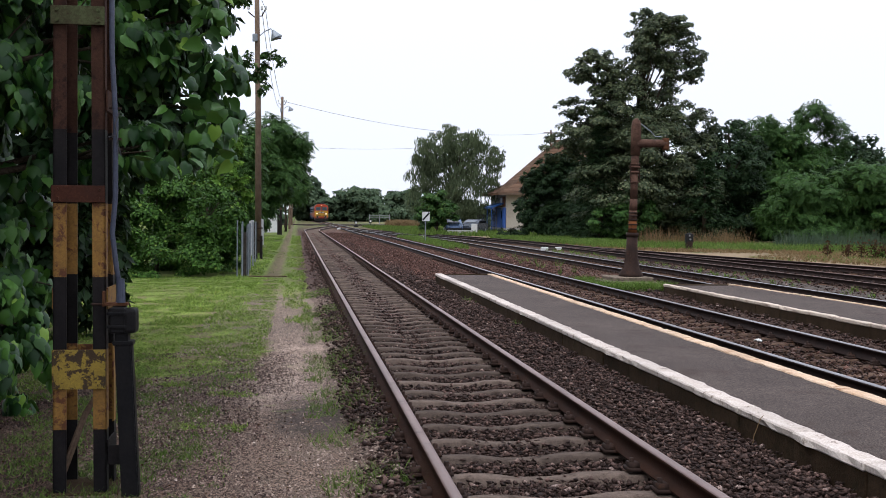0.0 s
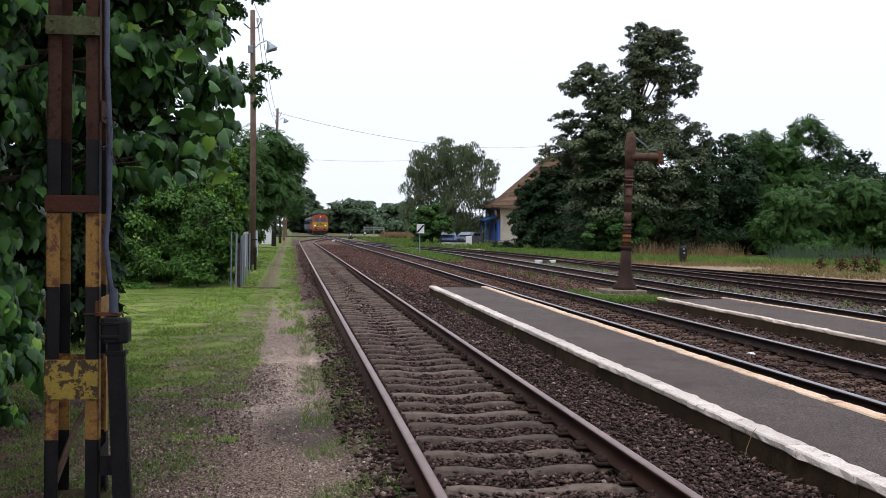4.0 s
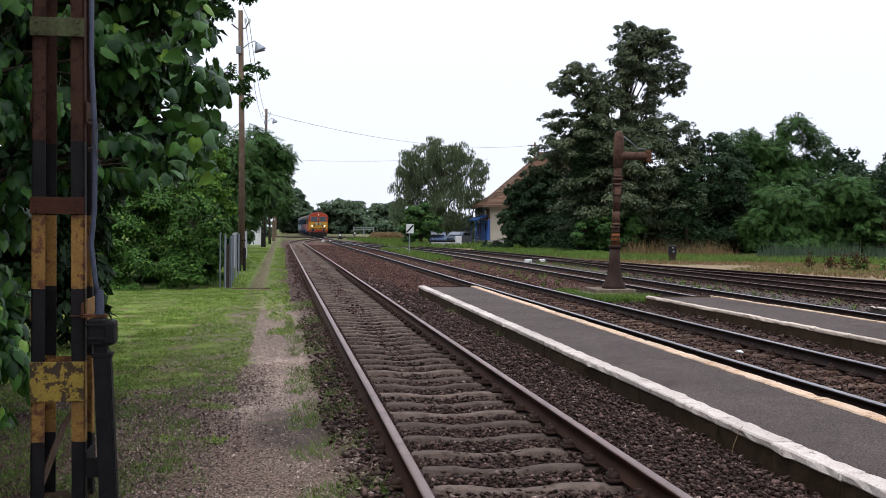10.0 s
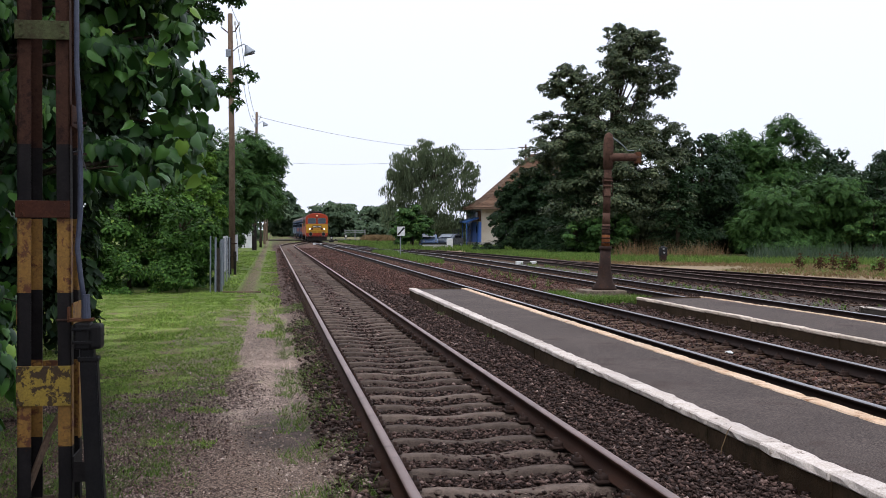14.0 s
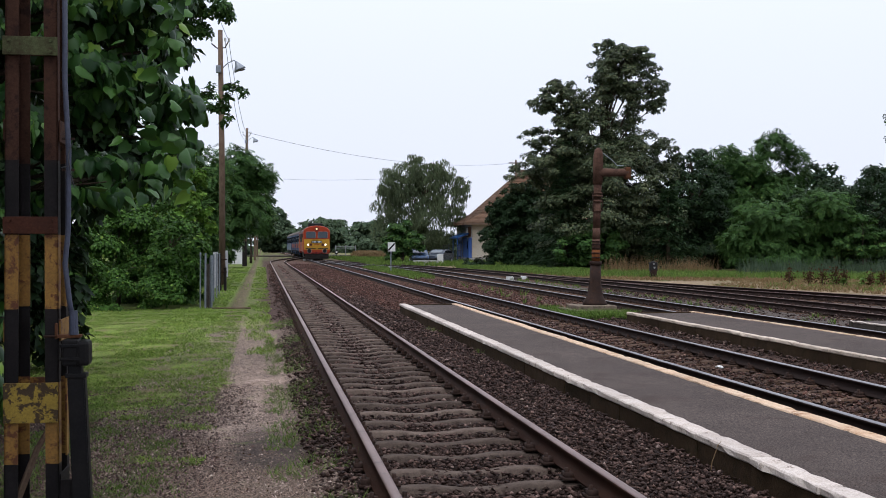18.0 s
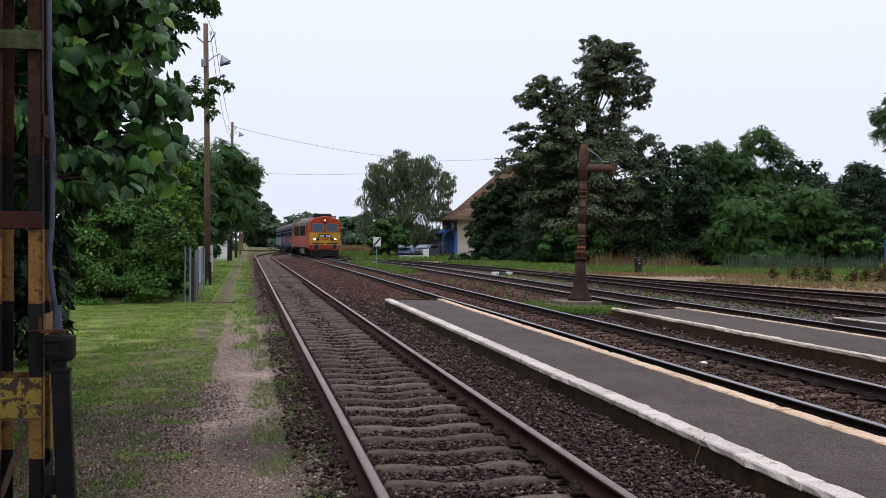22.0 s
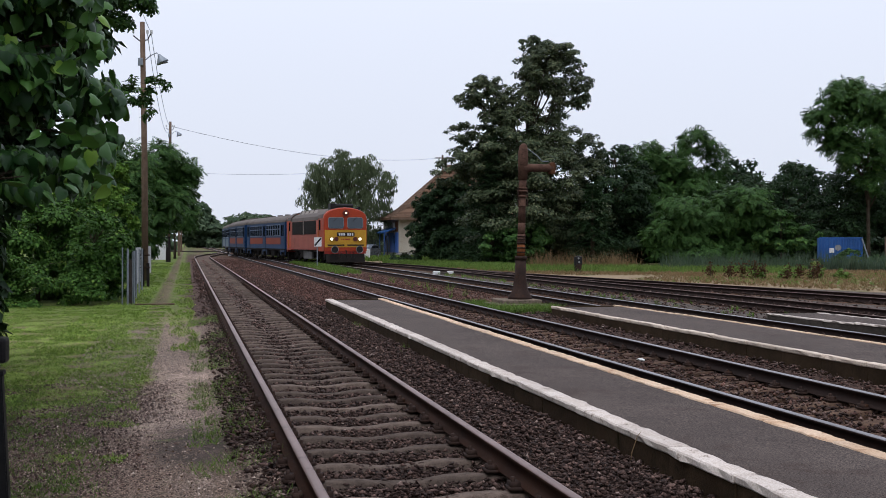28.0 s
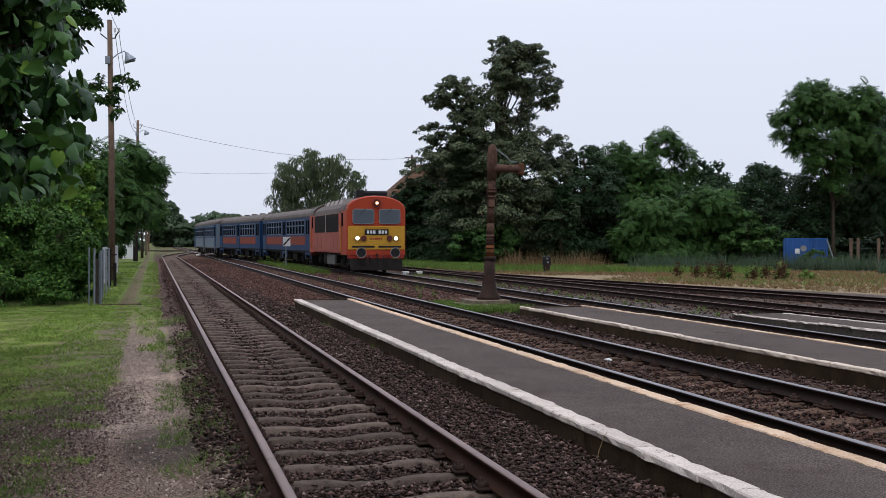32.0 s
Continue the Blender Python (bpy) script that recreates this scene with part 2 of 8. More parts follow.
M = {
    "rail_side": surface("rail_side", (0.0259, 0.0114, 0.00741), (0.0414, 0.0191, 0.0122), (0.0155, 0.0076, 0.00541), 2, 60, 0.75, 0.2, 0.3, 0.004, spec=0.08),
    "rail_head": surface("rail_head", (0.18, 0.122, 0.108), (0.13, 0.087, 0.076), (0.07, 0.041, 0.034), 1.2, 70, 0.5, 0.3, 0.08, 0.002, (0.5, 0.75)),
    "rail_head_used": surface("rail_head_used", (0.21, 0.2, 0.21), (0.15, 0.138, 0.142), (0.07, 0.052, 0.046), 0.5, 70, 0.4, 0.5, 0.06, 0.002, (0.55, 0.8)),
    "rail_black": surface("rail_black", (0.014, 0.0082, 0.0066), (0.022, 0.0125, 0.0098), (0.034, 0.016, 0.011), 2, 60, 0.75, 0.1, 0.3, 0.004, (0.6, 0.75), spec=0.08),
    "concrete_sleeper": surface("concrete_sleeper", (0.07, 0.052, 0.042), (0.108, 0.081, 0.065), (0.036, 0.025, 0.019), 5, 70, 0.9, 0, 0.5, 0.006, (0.48, 0.7), 0.25),
    "wood_sleeper": surface("wood_sleeper", (0.056, 0.034, 0.023), (0.088, 0.054, 0.037), (0.024, 0.016, 0.012), 4, 50, 0.9, 0, 0.6, 0.01, (0.5, 0.7), 0.25),
    "plinth": surface("plinth", (0.11, 0.085, 0.064), (0.16, 0.125, 0.096), (0.05, 0.046, 0.028), 4, 50, 0.95, 0, 0.6, 0.02, (0.5, 0.68), 0.15),
    "stone": surface("stone", (0.0277, 0.0198, 0.0165), (0.0528, 0.0363, 0.0297), (0.0759, 0.0462, 0.0343), 9, 60, 0.9, 0, 0.3, 0.01),
    "asphalt": surface("asphalt", (0.052, 0.0405, 0.0355), (0.071, 0.0555, 0.048), (0.043, 0.0305, 0.0255), 0.7, 70, 0.85, 0, 0.6, 0.006, (0.52, 0.7), 0, None, (0.02, 2.05)),
    "white_edge": surface("white_edge", (0.381, 0.326, 0.282), (0.443, 0.389, 0.346), (0.115, 0.0845, 0.0657), 3.5, 60, 0.85, 0, 0.4, 0.006, (0.56, 0.68), 0.12),
    "rail_rusty": surface("rail_rusty", (0.075, 0.05, 0.042), (0.11, 0.075, 0.063), (0.05, 0.03, 0.024), 1.2, 70, 0.7, 0.2, 0.1, 0.002, spec=0.12),
    "cream_edge": surface("cream_edge", (0.41, 0.28, 0.18), (0.46, 0.35, 0.255), (0.22, 0.115, 0.06), 2.5, 60, 0.85, 0, 0.4, 0.006, (0.5, 0.7), 0.1),
    "pale_edge": surface("pale_edge", (0.42, 0.34, 0.27), (0.47, 0.39, 0.32), (0.16, 0.105, 0.07), 2.5, 60, 0.85, 0, 0.4, 0.006, (0.54, 0.7), 0.1),
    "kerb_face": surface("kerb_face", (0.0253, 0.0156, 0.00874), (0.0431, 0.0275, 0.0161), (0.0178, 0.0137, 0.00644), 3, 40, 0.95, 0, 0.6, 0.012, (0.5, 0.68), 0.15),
    "rubble": surface("rubble", (0.048, 0.0408, 0.0336), (0.0696, 0.06, 0.0504), (0.024, 0.0216, 0.0144), 4, 50, 0.95, 0, 0.6, 0.02, (0.5, 0.68), 0.15),
    "rust": surface("rust", (0.066, 0.0277, 0.0145), (0.106, 0.0495, 0.0264), (0.033, 0.0185, 0.0132), 3, 55, 0.85, 0.1, 0.5, 0.006),
    "rust_mast": surface("rust_mast", (0.0384, 0.0192, 0.0136), (0.0558, 0.0279, 0.0186), (0.0248, 0.0136, 0.0112), 4, 60, 0.8, 0.1, 0.5, 0.004, (0.5, 0.62)),
    "rust_crane": surface("rust_crane", (0.066, 0.0363, 0.0264), (0.0924, 0.0515, 0.0363), (0.0396, 0.0224, 0.0172), 4, 50, 0.85, 0.05, 0.5, 0.006, (0.5, 0.66)),
    "tail_red": surface("tail_red", (0.0594, 0.0119, 0.00924), (0.0792, 0.0145, 0.0106), None, 6, 60, 0.4, 0, 0.05),
    "rust_dark": surface("rust_dark", (0.0231, 0.0145, 0.0119), (0.0396, 0.0238, 0.0185), (0.0594, 0.0264, 0.0132), 4, 55, 0.8, 0.1, 0.4, 0.005, spec=0.08),
    "rust_red": surface("rust_red", (0.0561, 0.0211, 0.0132), (0.0396, 0.0185, 0.0132), (0.0792, 0.0297, 0.0165), 5, 60, 0.7, 0.1, 0.35, 0.004),
    "rust_orange": surface("rust_orange", (0.172, 0.0594, 0.0198), (0.106, 0.0396, 0.0165), (0.0528, 0.0264, 0.0132), 4, 55, 0.85, 0.05, 0.5, 0.005),
    "mast_black": surface("mast_black", (0.00825, 0.0075, 0.00788), (0.015, 0.0128, 0.0128), (0.0281, 0.012, 0.0075), 5, 60, 0.55, 0.1, 0.3, 0.003, (0.62, 0.72), spec=0.08),
    "mast_yellow": surface("mast_yellow", (0.218, 0.115, 0.0231), (0.165, 0.0858, 0.0185), (0.0792, 0.0264, 0.0106), 5, 60, 0.65, 0.05, 0.35, 0.003, (0.5, 0.6)),
    "plate_yellow": surface("plate_yellow", (0.245, 0.17, 0.0238), (0.19, 0.129, 0.0204), (0.0374, 0.0218, 0.00952), 5.5, 60, 0.65, 0.05, 0.6, 0.006, (0.5, 0.53)),
    "moss_plate": surface("moss_plate", (0.0462, 0.0396, 0.0231), (0.0726, 0.0858, 0.0396), (0.0396, 0.0231, 0.0165), 6, 60, 0.9, 0, 0.5, 0.004),
    "cable_blue": surface("cable_blue", (0.033, 0.0376, 0.0594), (0.0462, 0.0528, 0.0792), None, 4, 60, 0.5, 0, 0.1, 0.002),
    "box_black": surface("box_black", (0.0075, 0.0075, 0.00825), (0.012, 0.0112, 0.0112), (0.0225, 0.0169, 0.0131), 5, 60, 0.45, 0.1, 0.25, 0.002, (0.62, 0.75), spec=0.08),
    "pole_wood": surface("pole_wood", (0.099, 0.066, 0.0462), (0.139, 0.099, 0.0726), (0.0594, 0.0396, 0.0297), 3, 40, 0.9, 0, 0.5, 0.01),
    "tar": surface("tar", (0.0125, 0.011, 0.01), (0.0225, 0.019, 0.0165), None, 6, 50, 0.85, 0, 0.4, 0.01),
    "bark": surface("bark", (0.0363, 0.0277, 0.0198), (0.0594, 0.0462, 0.033), (0.0792, 0.0792, 0.0594), 3, 30, 0.95, 0, 0.9, 0.03),
    "galvanised": surface("galvanised", (0.17, 0.19, 0.215), (0.22, 0.24, 0.26), (0.165, 0.132, 0.112), 4, 50, 0.5, 0.5, 0.15, 0.003, (0.62, 0.8)),
    "blue_paint": surface("blue_paint", (0.014, 0.062, 0.2), (0.02, 0.08, 0.24), (0.04, 0.075, 0.15), 2, 40, 0.55, 0, 0.15, 0.004, (0.6, 0.75)),
    "white_paint": surface("white_paint", (0.495, 0.495, 0.48), (0.555, 0.555, 0.54), (0.3, 0.277, 0.247), 2, 40, 0.6, 0, 0.15, 0.003, (0.66, 0.8)),
    "black_paint": surface("black_paint", (0.0119, 0.0119, 0.0125), (0.0198, 0.0191, 0.0191), (0.0396, 0.033, 0.0297), 3, 40, 0.55, 0, 0.15, 0.003, (0.62, 0.8), spec=0.08),
    "grey_paint": surface("grey_paint", (0.158, 0.158, 0.158), (0.198, 0.198, 0.198), (0.099, 0.0858, 0.0726), 3, 40, 0.6, 0, 0.15, 0.003, (0.6, 0.75)),
    "plaster_cream": surface("plaster_cream", (0.396, 0.35, 0.277), (0.442, 0.403, 0.33), (0.277, 0.231, 0.178), 0.8, 20, 0.95, 0, 0.2, 0.01, (0.6, 0.75)),
    "plaster_grey": surface("plaster_grey", (0.277, 0.271, 0.264), (0.343, 0.33, 0.31), (0.185, 0.165, 0.145), 0.9, 20, 0.95, 0, 0.2, 0.01, (0.55, 0.7)),
    "roof_tile": surface("roof_tile", (0.085, 0.048, 0.03), (0.11, 0.067, 0.044), (0.048, 0.04, 0.028), 1.2, 25, 0.9, 0, 0.4, 0.02, (0.52, 0.7), 0.2),
    "loco_orange": surface("loco_orange", (0.3, 0.043, 0.017), (0.26, 0.037, 0.016), (0.16, 0.034, 0.02), 0.9, 40, 0.45, 0, 0.08, 0.003, (0.6, 0.8), spec=0.12),
    "loco_faded": surface("loco_faded", (0.27, 0.082, 0.06), (0.22, 0.066, 0.048), (0.13, 0.05, 0.04), 0.8, 40, 0.65, 0, 0.1, 0.003, (0.56, 0.78), spec=0.12),
    "loco_yellow": surface("loco_yellow", (0.407, 0.226, 0.0248), (0.374, 0.198, 0.022), (0.275, 0.132, 0.022), 0.9, 40, 0.45, 0, 0.08, 0.003, (0.6, 0.8), spec=0.12),
    "loco_red": surface("loco_red", (0.231, 0.0193, 0.011), (0.187, 0.0165, 0.011), (0.088, 0.0165, 0.011), 1.5, 40, 0.5, 0, 0.1, 0.003, (0.56, 0.75)),
    "roof_grey": surface("roof_grey", (0.07, 0.058, 0.051), (0.105, 0.086, 0.076), (0.045, 0.033, 0.027), 0.9, 30, 0.75, 0.1, 0.12, 0.004, (0.52, 0.72), spec=0.12),
    "roof_pale": surface("roof_pale", (0.231, 0.204, 0.182), (0.275, 0.248, 0.22), (0.138, 0.0935, 0.0715), 0.9, 30, 0.7, 0.1, 0.12, 0.004, (0.56, 0.72)),
    "underframe": surface("underframe", (0.011, 0.01, 0.0095), (0.02, 0.017, 0.015), (0.035, 0.0225, 0.016), 2, 40, 0.8, 0.1, 0.3, 0.006, spec=0.08),
    "tank_grey": surface("tank_grey", (0.112, 0.109, 0.106), (0.152, 0.145, 0.139), (0.0594, 0.0495, 0.0429), 1.5, 40, 0.7, 0.1, 0.15, 0.004),
    "coach_blue": surface("coach_blue", (0.008, 0.027, 0.075), (0.011, 0.034, 0.09), (0.02, 0.034, 0.062), 0.7, 40, 0.5, 0, 0.08, 0.003, (0.58, 0.8), spec=0.08),
    "coach_orange": surface("coach_orange", (0.196, 0.0339, 0.014), (0.168, 0.0294, 0.0131), (0.103, 0.0271, 0.0164), 0.7, 40, 0.5, 0, 0.08, 0.003, (0.6, 0.8), spec=0.08),
    "coach_white": surface("coach_white", (0.104, 0.135, 0.168), (0.131, 0.165, 0.198), (0.0836, 0.0982, 0.111), 0.6, 40, 0.5, 0, 0.08, 0.003, (0.58, 0.8), spec=0.08),
    "glass_dark": glassy("glass_dark", (0.008, 0.009, 0.011), 0.5, 0.0),
    "window_frame": surface("window_frame", (0.1, 0.13, 0.19), (0.13, 0.16, 0.22), (0.06, 0.08, 0.13), 3, 40, 0.5, 0, 0.05),
    "glass_cab": glassy("glass_cab", (0.045, 0.058, 0.072), 0.12, 0.4),
    "wire": surface("wire", (0.033, 0.033, 0.0363), (0.0462, 0.0462, 0.0495), None, 4, 40, 0.6, 0, 0),
    "lens_white": glowing("lens_white", (1.0, 0.9, 0.68), 4.0),
    "lens_amber": glowing("lens_amber", (1.0, 0.62, 0.32), 2.2),
    "leaf_linden": leafy("leaf_linden", (0.011, 0.038, 0.01), (0.07, 0.165, 0.028), (0.2, 0.33, 0.045), 0.4, 0.12, 0.2),
    "leaf_shrub": leafy("leaf_shrub", (0.022, 0.056, 0.01), (0.064, 0.135, 0.023), (0.15, 0.22, 0.04), 0.5, 0.12),
    "leaf_bright": leafy("leaf_bright", (0.067, 0.142, 0.0197), (0.136, 0.236, 0.0391), (0.199, 0.254, 0.0433)),
    "leaf_locust": leafy("leaf_locust", (0.02, 0.048, 0.013), (0.054, 0.11, 0.026), (0.12, 0.17, 0.04), 0.5, 0.12),
    "leaf_dark": leafy("leaf_dark", (0.022, 0.036, 0.017), (0.1, 0.115, 0.055), (0.15, 0.15, 0.085), 0.45, 0.1, 0.12),
    "leaf_willow": leafy("leaf_willow", (0.06, 0.08, 0.045), (0.115, 0.145, 0.078), (0.14, 0.16, 0.085), 0.5, 0.25),
    # dark green leaves, with shade inside the foliage put into their colour
    "leaf_deep_shade": leafy("leaf_deep_shade", (0.009, 0.02, 0.009), (0.028, 0.054, 0.02), (0.06, 0.08, 0.03), 0.5, 0.07),
    # distant leaves, the haze in front of them painted in as a paler tone
    "leaf_far_haze": leafy("leaf_far_haze", (0.04, 0.064, 0.038), (0.07, 0.098, 0.055), (0.09, 0.115, 0.06), 0.7, 0.15, 0.06),
    "blade": leafy("blade", (0.06, 0.1, 0.018), (0.28, 0.4, 0.08), (0.36, 0.3, 0.13), 0.7, 0.25, 0.08),
    "weed": leafy("weed", (0.05, 0.09, 0.016), (0.15, 0.23, 0.05), (0.168, 0.15, 0.048), 0.7, 0.3, 0.15),
    "weed_blue": leafy("weed_blue", (0.036, 0.057, 0.0372), (0.066, 0.09, 0.066), (0.12, 0.132, 0.078), 0.8, 0.25, 0.1),
    "straw": leafy("straw", (0.13, 0.082, 0.045), (0.24, 0.165, 0.095), (0.102, 0.096, 0.042), 0.85, 0.25, 0.1),
    "straw_red": leafy("straw_red", (0.11, 0.07, 0.038), (0.2, 0.135, 0.078), (0.084, 0.084, 0.036), 0.85, 0.2, 0.1),
    "dock_brown": leafy("dock_brown", (0.04, 0.018, 0.01), (0.068, 0.032, 0.018), (0.08, 0.048, 0.02), 0.8, 0.15, 0.1),
}


def ground_material():
    """Ballast, gravel path, lawn, bare soil and dry verge, laid out by where they lie."""
    m, n, l, b = tree_of("ground")
    geo = n.new("ShaderNodeNewGeometry")
    pos = geo.outputs["Position"]
    sep = n.new("ShaderNodeSeparateXYZ")
    l.new(pos, sep.inputs[0])
    wob = noise_of(n, l, 0.55, 4, 0.6, pos)
    wob2 = noise_of(n, l, 2.2, 4, 0.65, pos)
    x = math_of(n, l, "ADD", sep.outputs[0], math_of(n, l, "MULTIPLY", math_of(n, l, "SUBTRACT", wob, 0.5), 0.5))
    x = math_of(n, l, "ADD", x, math_of(n, l, "MULTIPLY", math_of(n, l, "SUBTRACT", wob2, 0.5), 0.45))
    y = math_of(n, l, "ADD", sep.outputs[1], math_of(n, l, "MULTIPLY", math_of(n, l, "SUBTRACT", wob, 0.5), 7.0))
    tiny, grit, mid = noise_of(n, l, 62, 3, 0.75, pos), noise_of(n, l, 22, 5, 0.85, pos), noise_of(n, l, 4.0, 5, 0.7, pos)
    big = noise_of(n, l, 0.35, 4, 0.6, pos)

    # ballast: brown-black stone, redder farther up the yard
    bal = mix_of(n, l, ramp_of(n, l, grit, 0.4, 0.62), (0.0125, 0.008, 0.0066), (0.105, 0.068, 0.055))
    red = math_of(n, l, "MULTIPLY", math_of(n, l, "MULTIPLY", ramp_of(n, l, sep.outputs[1], 30, 42), ramp_of(n, l, x, 0.9, 1.3, 0.15, 1.0)), ramp_of(n, l, mid, 0.35, 0.65, 0.25, 0.85))
    bal = mix_of(n, l, red, bal, mix_of(n, l, ramp_of(n, l, grit, 0.4, 0.62), (0.034, 0.0178, 0.0132), (0.15, 0.083, 0.064)))
    # grey gravel between the farther tracks
    gr = mix_of(n, l, ramp_of(n, l, grit, 0.36, 0.64), (0.026, 0.021, 0.018), (0.1, 0.082, 0.07))
    col = mix_of(n, l, ramp_of(n, l, x, 12.2, 12.9), bal, gr)
    # green and straw verge beyond the tracks
    ver = mix_of(n, l, ramp_of(n, l, mid, 0.35, 0.65), (0.139, 0.099, 0.0594), (0.224, 0.172, 0.112))
    ver = mix_of(n, l, ramp_of(n, l, big, 0.5, 0.62), ver, (0.0594, 0.0759, 0.0198))
    edge = math_of(n, l, "ADD", x, math_of(n, l, "MULTIPLY", ramp_of(n, l, sep.outputs[1], 30, 60), 9.0))
    col = mix_of(n, l, ramp_of(n, l, edge, 24.1, 24.9), col, ver)
    # far up the yard weeds close over
    far = math_of(n, l, "MULTIPLY", ramp_of(n, l, sep.outputs[1], 120, 175), ramp_of(n, l, big, 0.4, 0.55))
    col = mix_of(n, l, far, col, mix_of(n, l, ramp_of(n, l, mid, 0.35, 0.65), (0.045, 0.065, 0.018), (0.1, 0.105, 0.04)))

    # path side
    clump = noise_of(n, l, 1.7, 5, 0.7, pos)
    soil = mix_of(n, l, ramp_of(n, l, tiny, 0.44, 0.6), (0.013, 0.0085, 0.0065), (0.18, 0.122, 0.09))
    soil = mix_of(n, l, ramp_of(n, l, mid, 0.45, 0.65, 0.0, 0.5), soil, (0.03, 0.022, 0.018))
    pale = mix_of(n, l, ramp_of(n, l, tiny, 0.42, 0.6), (0.085, 0.06, 0.047), (0.54, 0.41, 0.33))
    paleness = math_of(n, l, "MULTIPLY", ramp_of(n, l, x, -0.95, -0.35), ramp_of(n, l, x, 0.62, 0.25))
    paleness = math_of(n, l, "MULTIPLY", paleness, ramp_of(n, l, y, 8.5, 13.0, 0.2, 1.0))
    paleness = math_of(n, l, "MULTIPLY", paleness, math_of(n, l, "MULTIPLY", ramp_of(n, l, mid, 0.3, 0.6, 0.6, 1.0), ramp_of(n, l, y, 20, 30, 1.0, 0.2)))
    side = mix_of(n, l, paleness, soil, pale)
    # a damp patch with old oil in the path
    dx = math_of(n, l, "MULTIPLY", math_of(n, l, "SUBTRACT", x, 0.12), 1.6)
    dy = math_of(n, l, "MULTIPLY", math_of(n, l, "SUBTRACT", sep.outputs[1], 10.3), 0.6)
    away = math_of(n, l, "ADD", math_of(n, l, "MULTIPLY", dx, dx), math_of(n, l, "MULTIPLY", dy, dy))
    side = mix_of(n, l, math_of(n, l, "MULTIPLY", ramp_of(n, l, away, 0.75, 0.05), ramp_of(n, l, mid, 0.3, 0.6, 0.35, 0.85)), side, (0.03, 0.025, 0.024))
    lawn = mix_of(n, l, ramp_of(n, l, grit, 0.42, 0.6), (0.035, 0.058, 0.011), (0.22, 0.285, 0.055))
    lawn = mix_of(n, l, ramp_of(n, l, clump, 0.45, 0.58, 0.0, 0.85), lawn, mix_of(n, l, ramp_of(n, l, tiny, 0.4, 0.6), (0.06, 0.044, 0.027), (0.18, 0.14, 0.08)))
    lawn = mix_of(n, l, ramp_of(n, l, big, 0.5, 0.66, 0.0, 0.6), lawn, (0.13, 0.13, 0.045))
    lawn = mix_of(n, l, ramp_of(n, l, sep.outputs[1], 22, 34, 0.0, 0.75), lawn, mix_of(n, l, ramp_of(n, l, mid, 0.4, 0.6), (0.035, 0.06, 0.014), (0.1, 0.125, 0.034)))
    green = math_of(n, l, "MULTIPLY", ramp_of(n, l, x, -0.36, -0.5), ramp_of(n, l, y, 11.6, 13.6))
    green = math_of(n, l, "MULTIPLY", green, ramp_of(n, l, math_of(n, l, "ADD", clump, ramp_of(n, l, y, 9.5, 15.0, 0.0, 0.35)), 0.5, 0.66))
    strip = math_of(n, l, "MULTIPLY", ramp_of(n, l, y, 17, 28), math_of(n, l, "MULTIPLY", ramp_of(n, l, x, 0.35, 0.05), ramp_of(n, l, clump, 0.36, 0.5)))
    trod = math_of(n, l, "MULTIPLY", ramp_of(n, l, sep.outputs[0], -1.0, -0.8), ramp_of(n, l, sep.outputs[0], ramp_of(n, l, sep.outputs[1], 14, 34, 0.0, -0.35), -0.62))
    strip = math_of(n, l, "MULTIPLY", strip, math_of(n, l, "SUBTRACT", 1.0, math_of(n, l, "MULTIPLY", trod, ramp_of(n, l, mid, 0.3, 0.6, 1.0, 0.65))))
    green = math_of(n, l, "MULTIPLY", green, math_of(n, l, "SUBTRACT", 1.0, math_of(n, l, "MULTIPLY", trod, ramp_of(n, l, y, 18, 26, 0.0, 0.9))))
    green = math_of(n, l, "MAXIMUM", green, strip)
    thin = math_of(n, l, "MULTIPLY", ramp_of(n, l, mid, 0.52, 0.66), math_of(n, l, "MULTIPLY", ramp_of(n, l, y, 8, 12, 0.1, 0.55), ramp_of(n, l, x, 0.75, 0.3)))
    green = math_of(n, l, "MAXIMUM", green, math_of(n, l, "MULTIPLY", thin, ramp_of(n, l, big, 0.4, 0.6)))
    side = mix_of(n, l, green, side, lawn)
    shoulder = math_of(n, l, "ADD", x, ramp_of(n, l, sep.outputs[1], 18, 36, 0.0, 0.5))
    col = mix_of(n, l, ramp_of(n, l, shoulder, 0.66, 0.3), col, side)
    l.new(col, b.inputs["Base Color"])
    b.inputs["Roughness"].default_value, b.inputs["Specular IOR Level"].default_value = 0.95, 0.05
    bump_of(n, l, math_of(n, l, "ADD", grit, tiny), 0.6, 0.01, b)
    return m


M["ground"] = ground_material()


def stone_material(name, low, high, pale, mid):
    """Broken stones, each of its own tone."""
    m, n, l, b = tree_of(name)
    geo = n.new("ShaderNodeNewGeometry")
    isl = geo.outputs["Random Per Island"]
    col = mix_of(n, l, math_of(n, l, "POWER", isl, 2.6), low, high)
    col = mix_of(n, l, ramp_of(n, l, isl, 0.965, 0.99), col, pale)
    fine = noise_of(n, l, 90, 3, 0.7, geo.outputs["Position"])
    col = mix_of(n, l, ramp_of(n, l, fine, 0.35, 0.7), col, mid)
    l.new(col, b.inputs["Base Color"])
    b.inputs["Roughness"].default_value, b.inputs["Specular IOR Level"].default_value = 0.8, 0.1
    bump_of(n, l, fine, 0.5, 0.01, b)
    return m


